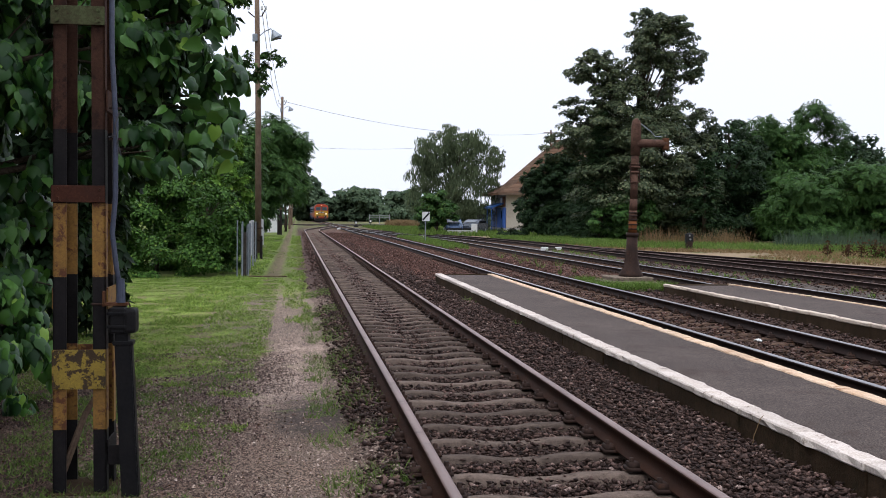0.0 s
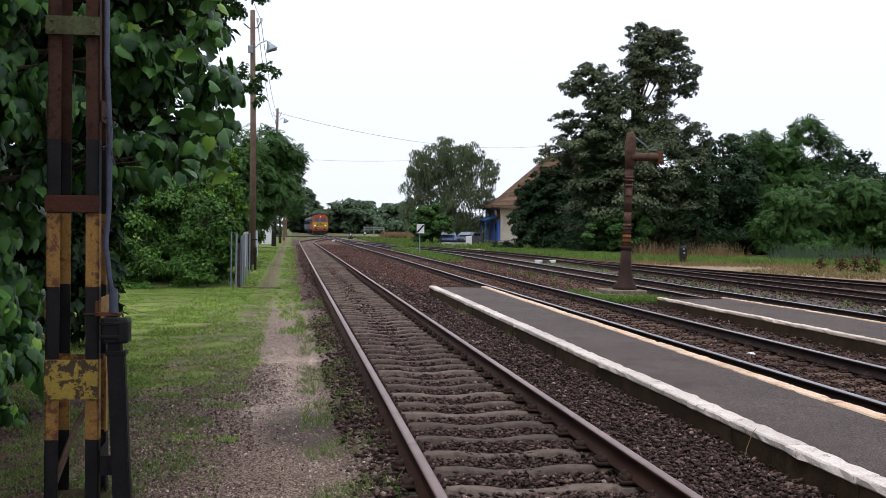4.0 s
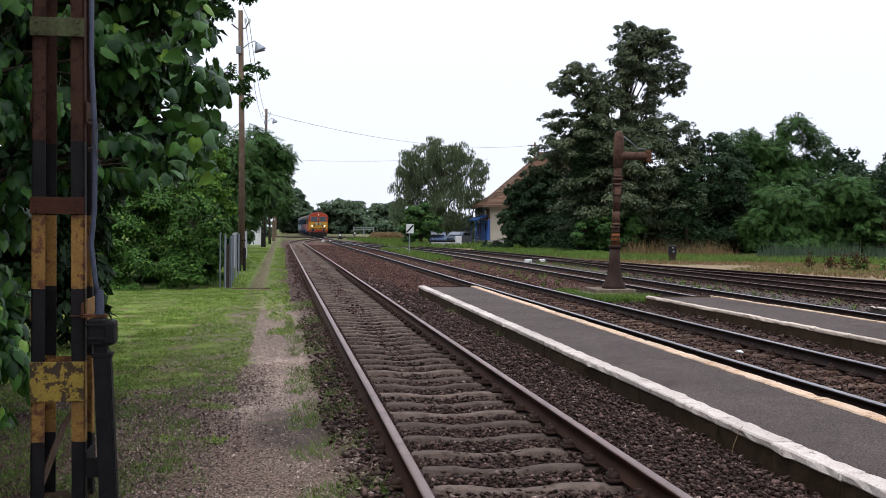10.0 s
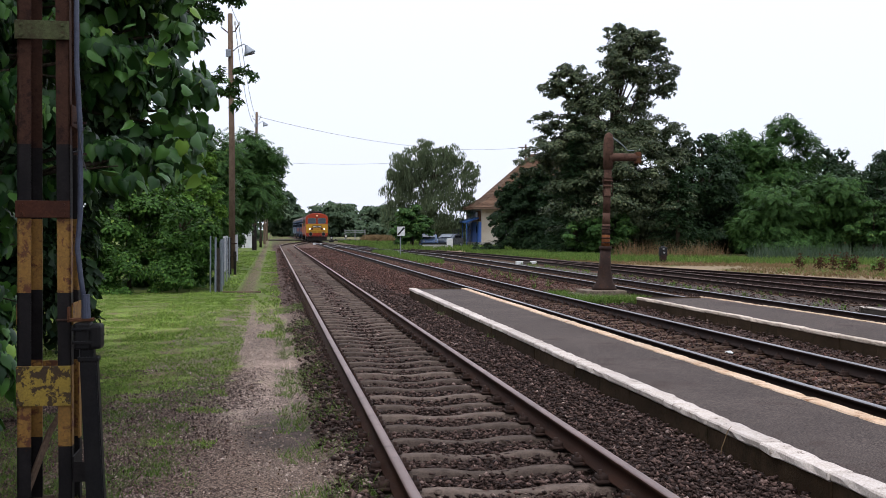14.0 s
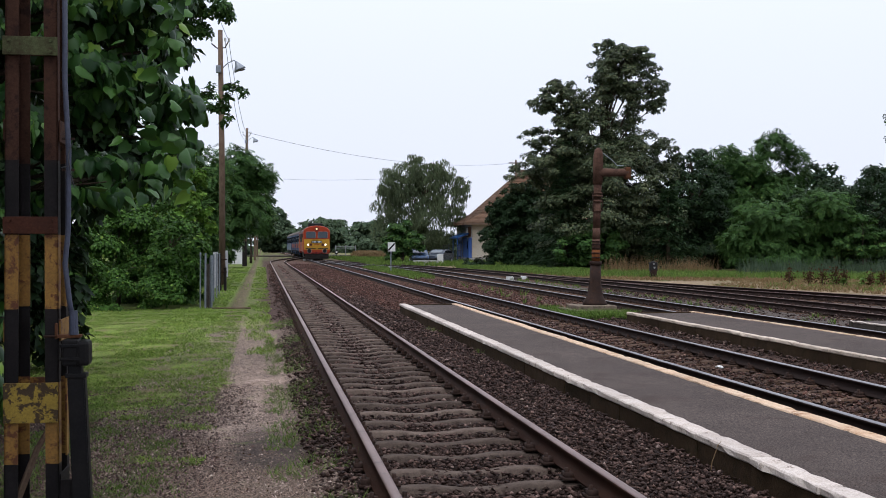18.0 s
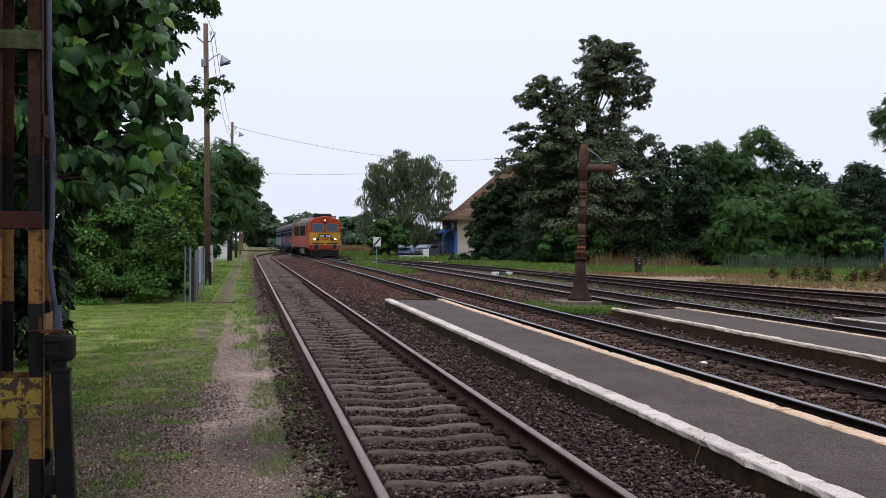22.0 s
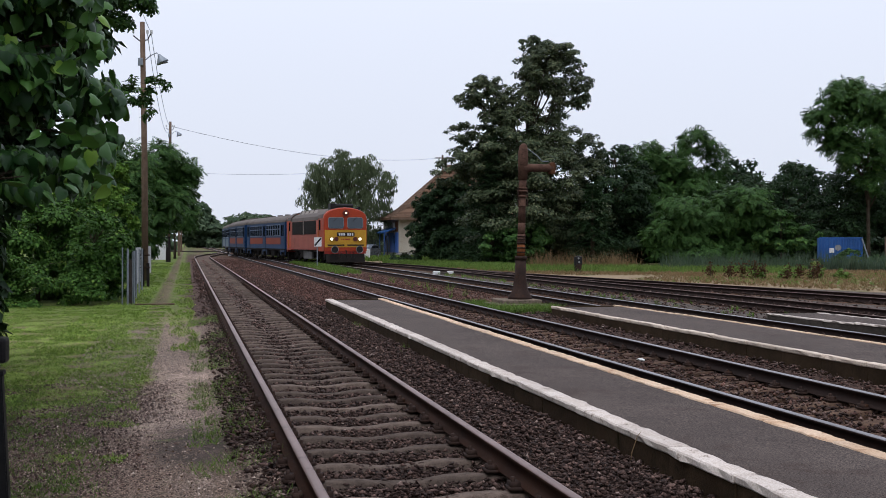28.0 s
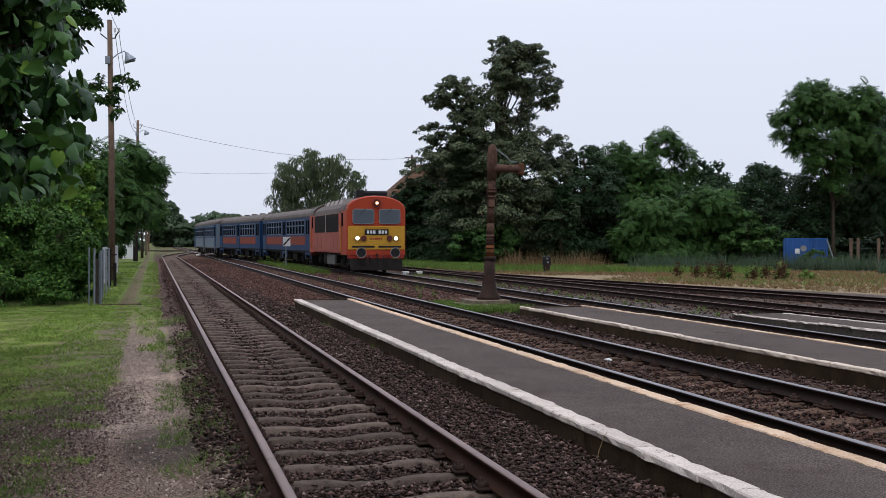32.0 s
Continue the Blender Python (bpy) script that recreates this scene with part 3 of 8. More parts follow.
M["stone_mix"] = stone_material("stone_mix", (0.0085, 0.005, 0.0042), (0.175, 0.108, 0.088), (0.3, 0.22, 0.19), (0.046, 0.0285, 0.0232))
M["stone_red"] = stone_material("stone_red", (0.026, 0.0125, 0.0095), (0.19, 0.1, 0.076), (0.24, 0.16, 0.13), (0.074, 0.038, 0.029))
M["gravel_mix"] = stone_material("gravel_mix", (0.06, 0.044, 0.035), (0.4, 0.305, 0.25), (0.5, 0.41, 0.35), (0.17, 0.128, 0.103))


# ---------------------------------------------------------------- mesh helpers
def np_mesh(name, verts, faces, mats=()):
    """A mesh from arrays: verts (n, 3), faces (m, 3 or 4)."""
    me = bpy.data.meshes.new(name)
    verts, faces = np.asarray(verts, np.float32), np.asarray(faces, np.int32)
    k = faces.shape[1]
    me.vertices.add(len(verts))
    me.vertices.foreach_set("co", verts.ravel())
    me.loops.add(faces.size)
    me.loops.foreach_set("vertex_index", faces.ravel())
    me.polygons.add(len(faces))
    me.polygons.foreach_set("loop_start", np.arange(0, faces.size, k, dtype=np.int32))
    me.update(calc_edges=True)
    for m in mats:
        me.materials.append(m)
    return me


def mesh_of(name, bm, material, smooth=False):
    me = bpy.data.meshes.new(name)
    bmesh.ops.recalc_face_normals(bm, faces=bm.faces)
    if smooth:
        for f in bm.faces:
            f.smooth = True
    bm.to_mesh(me)
    bm.free()
    for m in material if isinstance(material, (list, tuple)) else (material,):
        me.materials.append(m)
    return me


def part(name, bm, material, parent, label="", smooth=False, at=None):
    """One mesh object under a thing or a part."""
    ob = new(name, bm if isinstance(bm, bpy.types.Mesh) else mesh_of(name, bm, material, smooth))
    ob.parent = parent
    if at is not None:
        ob.matrix_basis = at
    return tagged(ob, label)


def thing(name, m, label, category, group="", kind=""):
    ob = new(name)
    ob.empty_display_size = 0.2
    ob.matrix_basis = m
    return tagged(ob, label, category, group, kind)


def box(bm, x0, x1, y0, y1, z0, z1, bevel=0.0, m=None):
    r = bmesh.ops.create_cube(bm, size=1.0, matrix=Matrix.LocRotScale(((x0 + x1) / 2, (y0 + y1) / 2, (z0 + z1) / 2), None, (abs(x1 - x0), abs(y1 - y0), abs(z1 - z0))))
    vs = r["verts"]
    if bevel:
        es = list({e for v in vs for e in v.link_edges})
        vs = list({v for f in bmesh.ops.bevel(bm, geom=es, offset=bevel, segments=2, affect="EDGES", profile=0.6)["faces"] for v in f.verts} | {v for v in vs if v.is_valid})
    if m is not None:
        bmesh.ops.transform(bm, matrix=m, verts=vs)
    return vs


def boxes(*rows, bevel=0.0):
    bm = bmesh.new()
    for r in rows:
        box(bm, *r, bevel=bevel)
    return bm


def tube(bm, points, radii, sides=8, cap=True):
    """A tapered tube along points."""
    pts = [Vector(p) for p in points]
    if isinstance(radii, (int, float)):
        radii = [radii] * len(pts)
    rings = []
    for i, p in enumerate(pts):
        d = (pts[min(i + 1, len(pts) - 1)] - pts[max(i - 1, 0)]).normalized()
        u = d.cross(Vector((0.31, 0.95, 0.07)) if abs(d.y) < 0.9 else Vector((1, 0, 0))).normalized()
        v = d.cross(u)
        rings.append([bm.verts.new(p + radii[i] * (math.cos(a) * u + math.sin(a) * v)) for a in (2 * math.pi * k / sides for k in range(sides))])
    for a, b in zip(rings, rings[1:]):
        for k in range(sides):
            bm.faces.new((a[k], a[(k + 1) % sides], b[(k + 1) % sides], b[k]))
    if cap:
        bm.faces.new(rings[0][::-1])
        bm.faces.new(rings[-1])
    return bm


def tubes(*rows, sides=8):
    bm = bmesh.new()
    for p, r in rows:
        tube(bm, p, r, sides)
    return bm


def disc(bm, c, axis, r, depth, sides=20, r2=None):
    a = Vector(axis).normalized()
    return tube(bm, [Vector(c) - a * depth / 2, Vector(c) + a * depth / 2], [r, r if r2 is None else r2], sides)


def sweep(sections):
    """Quads through rows of equally many points."""
    s = np.asarray(sections, float)
    n, k = s.shape[:2]
    i, j = np.meshgrid(np.arange(n - 1), np.arange(k), indexing="ij")
    f = np.stack([i * k + j, (i + 1) * k + j, (i + 1) * k + (j + 1) % k, i * k + (j + 1) % k], -1).reshape(-1, 4)
    return s.reshape(-1, 3), f


rng = np.random.default_rng(7)


def turned(n, tilt=1.0):
    """n random frames: rows of right, along and normal; tilt 0: normals straight up."""
    nz = np.stack([rng.normal(0, tilt, n), rng.normal(0, tilt, n), rng.normal(0.55, 0.5, n)], 1)
    nz /= np.linalg.norm(nz, axis=1, keepdims=True)
    a = rng.normal(0, 1, (n, 3))
    a -= (a * nz).sum(1, keepdims=True) * nz
    a /= np.linalg.norm(a, axis=1, keepdims=True)
    return np.cross(a, nz), a, nz


LEAF = {
    "diamond": (np.array([(0, 0, 0), (0.32, 0.45, 0.09), (0, 1, -0.06), (-0.32, 0.45, 0.09)]), np.array([(0, 1, 2), (0, 2, 3)])),
    "slim": (np.array([(0, 0, 0), (0.1, 0.45, 0.02), (0, 1, -0.1), (-0.1, 0.45, 0.02)]), np.array([(0, 1, 2), (0, 2, 3)])),
    "spray": (np.array([(0, 0, 0), (0.34, 0.22, 0.05), (0.2, 0.5, 0.0), (0.4, 0.75, -0.05), (0, 1, -0.12), (-0.36, 0.8, 0), (-0.18, 0.5, 0.03), (-0.4, 0.25, 0.05)]),
              np.array([(0, 1, 2), (0, 2, 6), (0, 6, 7), (2, 3, 4), (2, 4, 6), (4, 5, 6)])),
    "heart": (np.array([(0, 0, 0.03), (0.24, -0.1, 0.03), (0.46, 0.13, -0.06), (0.41, 0.48, -0.11), (0.17, 0.82, -0.12), (0, 1.08, -0.24), (-0.17, 0.82, -0.12), (-0.41, 0.48, -0.11), (-0.46, 0.13, -0.06), (-0.24, -0.1, 0.03), (0, 0.42, 0.06), (0, 0.75, -0.03), (0.22, 0.3, 0.07), (-0.22, 0.3, 0.07)]),
              np.array([(0, 1, 12), (1, 2, 12), (2, 3, 12), (12, 3, 10), (0, 12, 10), (3, 4, 11), (10, 3, 11), (4, 5, 11), (0, 13, 9), (9, 13, 8), (8, 13, 7), (13, 10, 7), (0, 10, 13), (7, 11, 6), (10, 11, 7), (6, 11, 5)])),
}


def frond():
    """A feathered leaf: leaflets in pairs along a drooping stalk."""
    v, f = [], []
    for i in range(6):
        y, z = 0.1 + 0.14 * i, -0.1 * (i / 6) ** 2
        reach = 0.27 - 0.05 * abs(i - 2.5) / 2.5
        for sx in (-1, 1):
            k = len(v)
            v += [(0, y, z), (sx * reach * 0.55, y + 0.0, z + 0.02), (sx * reach, y + 0.1, z - 0.05), (sx * reach * 0.5, y + 0.13, z + 0.01)]
            f += [(k, k + 1, k + 3), (k + 1, k + 2, k + 3)]
    k = len(v)
    v += [(0, 0.86, -0.09), (0.06, 0.95, -0.11), (0, 1.08, -0.16), (-0.06, 0.95, -0.11)]
    f += [(k, k + 1, k + 3), (k + 1, k + 2, k + 3)]
    return np.array(v), np.array(f)


LEAF["frond"] = frond()


def unit(v):
    return v / np.maximum(np.linalg.norm(v, axis=1, keepdims=True), 1e-6)


def leaves(name, at, sizes, kind, material, tilt=1.0, along=None, normals=None):
    """One mesh of many leaves at the points given; normals: the way their upper sides face."""
    v0, f0 = LEAF[kind]
    n = len(at)
    r, a, nz = turned(n, tilt)
    if normals is not None:
        nz = unit(normals + rng.normal(0, 0.3, (n, 3)))
        a = rng.normal(0, 1, (n, 3)) + normals * (0.8, 0.8, 0) - (0, 0, 0.5)
        a = unit(a - (a * nz).sum(1, keepdims=True) * nz)
        r = np.cross(a, nz)
    if along is not None:
        a = unit(along + rng.normal(0, 0.25, (n, 3)))
        r = unit(np.cross(a, nz))
        nz = np.cross(r, a)
    s = np.broadcast_to(np.asarray(sizes, float), (n,))[:, None, None]
    w = (rng.uniform(0.8, 1.2, n))[:, None, None]
    v = at[:, None, :] + s * (w * v0[None, :, 0:1] * r[:, None] + v0[None, :, 1:2] * a[:, None] + v0[None, :, 2:3] * nz[:, None])
    f = (np.arange(n) * len(v0))[:, None, None] + f0[None]
    return np_mesh(name, v.reshape(-1, 3), f.reshape(-1, 3), (material,))


def crown_points(lobes, n, knots=9, spread=0.28, hollow=0.5, flat=0.7):
    """Leaf places on the tops of clumps round lobes (x, y, z, rx, ry, rz), and the way each leaf faces."""
    lob = np.array(lobes, float)
    vol = (lob[:, 3] * lob[:, 4] * lob[:, 5]) ** 0.75
    out, face = [], []
    for row, share in zip(lob, vol / vol.sum()):
        k = max(6, int(knots * (1 + row[3] * row[5])))
        d = unit(rng.normal(0, 1, (k, 3)))
        c = d * (hollow + (1.04 - hollow) * rng.random((k, 1)) ** 0.5)
        big = rng.uniform(0.6, 1.35, k)
        m = max(8, int(n * share))
        pick = rng.choice(k, m, p=big ** 2 / (big ** 2).sum())
        e = unit(rng.normal(0, 1, (m, 3)))
        e[:, 2] = np.where(rng.random(m) < 0.72, np.abs(e[:, 2]), e[:, 2])
        g = e * (spread * big[pick] * (0.45 + 0.6 * rng.random(m) ** 0.5))[:, None]
        g[:, 2] *= flat
        g[:, 2] -= 0.25 * spread * (e[:, 0] ** 2 + e[:, 1] ** 2)
        out.append(row[:3] + (c[pick] + g) * row[3:])
        face.append(unit(e * (0.75, 0.75, 0.55) + d[pick] * 0.25 + (0, 0, 0.55)))
    return np.concatenate(out), np.concatenate(face)


def limbs(bm, base, top, lobes, r0, sides=7):
    """A tapered, slightly crooked trunk and a limb out to each lobe."""
    base, top = Vector(base), Vector(top)
    n = 7
    spine = [base.lerp(top, i / (n - 1)) + Vector((math.sin(i * 1.7 + base.x) * 0.16, math.cos(i * 1.3 + base.y) * 0.16, 0)) * (0 if i == 0 else r0 * 3) for i in range(n)]
    tube(bm, spine, [r0 * (1.25 if i == 0 else 1 - 0.8 * i / (n - 1)) for i in range(n)], sides)
    for i, (x, y, z, rx, ry, rz) in enumerate(lobes):
        k = min(n - 2, max(1, int((0.25 + 0.6 * (z - base.z) / max(top.z - base.z, 0.1)) * (n - 1)) - 1))
        a, b = spine[k], Vector((x, y, z + rz * 0.3))
        mid = a.lerp(b, 0.5) + Vector((0, 0, 0.12 * (b - a).length))
        rr = r0 * 0.45 * (1 - 0.09 * k)
        tube(bm, [a, mid, b], [rr, rr * 0.6, rr * 0.2], 5)
        for j in range(3):
            c = b + Vector((math.cos(i + j * 2.1) * rx * 0.7, math.sin(i * 2 + j * 2.1) * ry * 0.7, rz * (0.5 - 0.4 * j)))
            tube(bm, [mid.lerp(b, 0.6), c], [rr * 0.3, rr * 0.08], 4)


def tree(name, base, top_z, lobes, n, size, material, label, category="tree", r0=0.2, kind="diamond", depth=1.0, dy=None, spread=0.28, tilt=1.0, along=None, hollow=0.5, group="", lean=(0, 0), keep=None, knots=9, flat=0.7):
    """A tree or shrub: trunk with limbs, and a crown of many leaves. lobes: rows of x, z, rx, rz in the world."""
    t = thing(name, pose(*base), label, category, group)
    full = []
    for i, (x, z, rx, rz) in enumerate(lobes):
        off = math.sin(i * 2.4) * rx * 0.5 if dy is None else math.sin(i * 2.4) * dy
        full.append((x - base[0], off, z - base[2], rx, rx * depth, rz))
    bm = bmesh.new()
    limbs(bm, (0, 0, -0.05), (lean[0], lean[1], top_z - base[2]), full, r0)
    part("trunk", bm, M["bark"], t, smooth=True)
    at, face = crown_points(full, n, knots, spread, hollow, flat)
    ok = at[:, 2] > 0.03 - base[2]
    if keep is not None:
        ok &= keep(at + np.array(base))
    at, face = at[ok], face[ok]
    s = size * rng.uniform(0.65, 1.25, len(at))
    dirs = None if along is None else np.broadcast_to(np.array(along, float), (len(at), 3))
    part("crown", leaves("crown", at, s, kind, material, tilt, dirs, face), None, t)
    return t


def tufts(at, n_blades, height, width, lean=0.35):
    """Grass blades in tufts: three-cornered blades that lean outward."""
    k = len(at) * n_blades
    p = np.repeat(at, n_blades, 0) + np.concatenate([rng.normal(0, 0.03, (k, 2)), np.zeros((k, 1))], 1)
    h = np.repeat(np.broadcast_to(height, (len(at),)), n_blades) * rng.uniform(0.5, 1.2, k)
    ang = rng.uniform(0, 2 * math.pi, k)
    w = np.stack([np.cos(ang), np.sin(ang), 0 * ang], 1) * (width * rng.uniform(0.6, 1.3, k))[:, None]
    tip = np.concatenate([rng.normal(0, lean, (k, 2)), np.ones((k, 1))], 1) * h[:, None]
    v = np.stack([p - w, p + w, p + tip], 1).reshape(-1, 3)
    return v, np.arange(3 * k).reshape(-1, 3)


def stuff(name, verts, faces, material, label, category):
    return tagged(new(name, np_mesh(name, verts, faces, (material,))), label, category, kind="stuff")


# ---------------------------------------------------------------- the lie of the tracks
def smooth_step(u):
    u = min(max(u, 0.0), 1.0)
    return u * u * (3 - 2 * u)


def main_x(y):
    return 6.38 - 0.00177 * y - (4.2e-5 * (y - 130) ** 2 if y > 130 else 0)


def siding_x(y):
    return main_x(y) - 4.655 * (1 - smooth_step((y - 115) / 65)) - 0.068 * (1 - smooth_step((y - 50) / 60))


def third_x(y):
    return main_x(y) + 4.75 * smooth_step((126 - y) / 58)


def fourth_x(y):
    return third_x(y) + 4.5 - 0.012 * max(min(y, 70) - 20, 0) - 1.2 * smooth_step((y - 60) / 40) - 2.7 * smooth_step((y - 95) / 50)


def fifth_x(y):
    return fourth_x(y) + 5.0 * smooth_step((66 - y) / 46)


RAIL_TOP = 0.17


def bed(x, y):
    """How far the siding's ballast bed stands above the path."""
    return 0.09 * np.clip((x - 0.3) / 0.3, 0, 1) * np.clip((110 - y) / 60, 0, 1)


# ---------------------------------------------------------------- ground
def ground():
    def steps(*spans):
        out = []
        for a, b, s in spans:
            out += list(np.arange(a, b, s))
        return np.array(out + [spans[-1][1]], float)

    xs = steps((-2500, -300, 550), (-300, -30, 45), (-30, -8, 2), (-8, 14, 0.25), (14, 30, 0.8), (30, 100, 7), (100, 400, 60), (400, 2500, 700))
    ys = steps((-2500, -200, 575), (-200, -20, 45), (-20, 4, 2), (4, 36, 0.3), (36, 80, 1.0), (80, 260, 6), (260, 800, 60), (800, 3500, 675))
    gx, gy = np.meshgrid(xs, ys, indexing="ij")
    z = -0.03 + 0 * gx
    near = (np.abs(gx) < 30) & (gy > -10) & (gy < 120)
    bumps = np.array([noise.noise((a * 0.9, b * 0.9, 0.3)) * 0.02 + noise.noise((a * 3.1, b * 3.1, 1.7)) * 0.012 for a, b in zip(gx[near], gy[near])])
    z[near] += bumps
    z -= 0.035 * ((gx > 0.85) & (gx < 2.6) | (gx > 5.4) & (gx < 7.4))
    z += (0.09 * (gx > 2.7) + 0.04 * (gx > 3.05)) * ((gx < 3.8) & (gy < 30) & (gy > -10)) + 0.13 * ((gx > 7.55) & (gx < 8.3) & (gy < 25) & (gy > -10))
    z += bed(gx, gy) * (gx < 2.7) * (gy > -20)
    side = np.clip((0.6 - gx) / 0.5, 0, 1) * (gx > -40)
    z += side * 0.03
    n, k = gx.shape
    i, j = np.meshgrid(np.arange(n - 1), np.arange(k - 1), indexing="ij")
    f = np.stack([i * k + j, (i + 1) * k + j, (i + 1) * k + j + 1, i * k + j + 1], -1).reshape(-1, 4)
    me = np_mesh("ground", np.stack([gx, gy, z], -1).reshape(-1, 3), f, (M["ground"],))
    me.polygons.foreach_set("use_smooth", np.ones(len(me.polygons), bool))
    tagged(new("ground", me), "dark brown ballast with a gravel path, lawn and dry verge", "ground", kind="structure")


ground()


def pebbles(name, spans, material, label):
    """Broken ballast stones lying on the bed. spans: x0, x1, y0, y1, how many a square metre, mean size."""
    base = np.array([(1, 0, 0), (-1, 0, 0), (0, 1, 0), (0, -1, 0), (0, 0, 1), (0, 0, -1)], float)
    tri = np.array([(0, 2, 4), (2, 1, 4), (1, 3, 4), (3, 0, 4), (2, 0, 5), (1, 2, 5), (3, 1, 5), (0, 3, 5)])
    vs, fs, c = [], [], 0
    for x0, x1, y0, y1, dens, size in spans:
        n = int((x1 - x0) * (y1 - y0) * dens)
        p = np.stack([rng.uniform(x0, x1, n), rng.uniform(y0, y1, n), rng.uniform(-0.056, -0.01, n)], 1)
        p[np.abs(p[:, 0] - 1.66) > 0.86, 2] += 0.06
        p[:, 2] += np.maximum(bed(p[:, 0], p[:, 1]), 0.13 * np.clip((p[:, 0] - 2.5) / 0.7, 0, 1) * (p[:, 1] < 30)) * (p[:, 0] < 4)
        p[:, 2] += 0.12 * np.clip((p[:, 0] - 7.5) / 0.25, 0, 1) * (p[:, 0] < 8.2) * (p[:, 1] < 25)
        off = np.abs(p[:, 0] - 1.66)
        on = (np.abs((p[:, 1] - 5.0 + 0.3) % 0.6 - 0.3) < 0.1) & (off < 0.92)
        p[on & (rng.random(n) < np.where(off > 0.3, 0.96, 0.8)), 2] -= 0.07
        p = p[p[:, 0] > 0.5 + rng.normal(0, 0.13, n) + 0.16 * np.sin(p[:, 1] * 1.3) * np.sin(p[:, 1] * 0.47 + 1.0)] if x0 < 0.95 else p
        n = len(p)
        s = size * rng.uniform(0.5, 1.5, (n, 1, 1))
        v = base[None] * rng.uniform(0.35, 1.35, (n, 6, 1)) + rng.normal(0, 0.3, (n, 6, 3))
        q = rng.uniform(0, 2 * math.pi, n)
        rot = np.stack([np.stack([np.cos(q), -np.sin(q), 0 * q], 1), np.stack([np.sin(q), np.cos(q), 0 * q], 1), np.tile((0, 0, 0.62), (n, 1))], 1)
        v = np.einsum("nij,nkj->nki", rot, v) * s + p[:, None]
        vs.append(v.reshape(-1, 3))
        fs.append(((np.arange(n) * 6)[:, None, None] + tri[None] + c).reshape(-1, 3))
        c += n * 6
    stuff(name, np.concatenate(vs), np.concatenate(fs), material, label, "ballast")


# ---------------------------------------------------------------- tracks
def rail_mesh(centre, off, y0, y1, step, head, lift=0.0):
    prof = [(-0.065, 0.02), (-0.065, 0.032), (-0.012, 0.052), (-0.012, 0.13), (-0.035, 0.14), (-0.036, 0.162), (-0.026, 0.17),
            (0.026, 0.17), (0.036, 0.162), (0.035, 0.14), (0.012, 0.13), (0.012, 0.052), (0.065, 0.032), (0.065, 0.02)]
    rows = []
    for y in np.arange(y0, y1 + 0.01, step):
        dx = (centre(y + 0.5) - centre(y - 0.5))
        c = Vector((centre(y), y)) + Vector((1, -dx)).normalized() * off
        wave = 0.006 * noise.noise((y * 0.11, off, 4.2))
        rise = lift * (1 - smooth_step((y - 50) / 60))
        rows.append([(c.x + u + wave, c.y, w + rise) for u, w in prof])
    v, f = sweep(rows)
    me = np_mesh("rail", v, f, (M["rail_side"] if head is M["rail_head"] else M["rail_black"], head))
    top = np.tile(np.array([0, 0, 0, 0, 0, 1, 1, 1, 0, 0, 0, 0, 0, 0], np.int32), len(rows) - 1)
    me.polygons.foreach_set("material_index", top)
    return me


def sleeper_mesh(kind):
    if kind == "concrete":
        xs = [(-1.21, -0.12), (-1.1, -0.07), (-0.92, -0.006), (-0.84, 0.0), (-0.62, 0.006), (-0.48, 0.014), (-0.32, 0.009), (-0.18, -0.01), (-0.08, -0.018), (0.08, -0.018), (0.18, -0.01), (0.32, 0.009), (0.48, 0.014), (0.62, 0.006), (0.84, 0.0), (0.92, -0.006), (1.1, -0.07), (1.21, -0.12)]
        half = 0.072
    else:
        xs = [(-1.3, -0.03), (-0.7, 0.006), (0.1, -0.025), (0.7, 0.008), (1.3, -0.035)]
        half = 0.12
    rows = [[(x, -half - 0.03, -0.2), (x, -half, z - 0.012), (x, -half + 0.02, z), (x, half - 0.02, z), (x, half, z - 0.012), (x, half + 0.03, -0.2)] for x, z in xs]
    v, f = sweep(rows)
    n = len(rows)
    ends = [[0, 1, 4, 5], [1, 2, 3, 4], [6 * n - 1, 6 * n - 2, 6 * n - 5, 6 * n - 6], [6 * n - 2, 6 * n - 3, 6 * n - 4, 6 * n - 5]]
    return np_mesh("sleeper", v, np.concatenate([f, np.array(ends)]), (M[kind + "_sleeper"],))


def fastening_points(centre, y0, y1, gap):
    """Plates, clips and bolts that hold the rails, for all sleepers of a track."""
    cube = np.array([(x, y, z) for x in (-1, 1) for y in (-1, 1) for z in (0, 1)], float)
    quad = np.array([(0, 1, 3, 2), (4, 6, 7, 5), (0, 4, 5, 1), (2, 3, 7, 6), (1, 5, 7, 3), (0, 2, 6, 4)])
    vs, fs, c = [], [], 0
    for y in np.arange(y0, y1, gap):
        for off in (-0.7525, 0.7525):
            for sx, px, py, hx, hy, hz in ((1, 0.0, 0, 0.15, 0.075, 0.022), (1, 0.1, 0, 0.035, 0.05, 0.055), (-1, 0.1, 0, 0.035, 0.05, 0.055), (1, 0.11, 0, 0.014, 0.014, 0.085), (-1, 0.11, 0, 0.014, 0.014, 0.085)):
                v = cube * (hx, hy, hz) + (centre(y) + off + sx * px, y + py, 0.006)
                vs.append(v)
                fs.append(quad + c)
                c += 8
    return np.concatenate(vs), np.concatenate(fs)


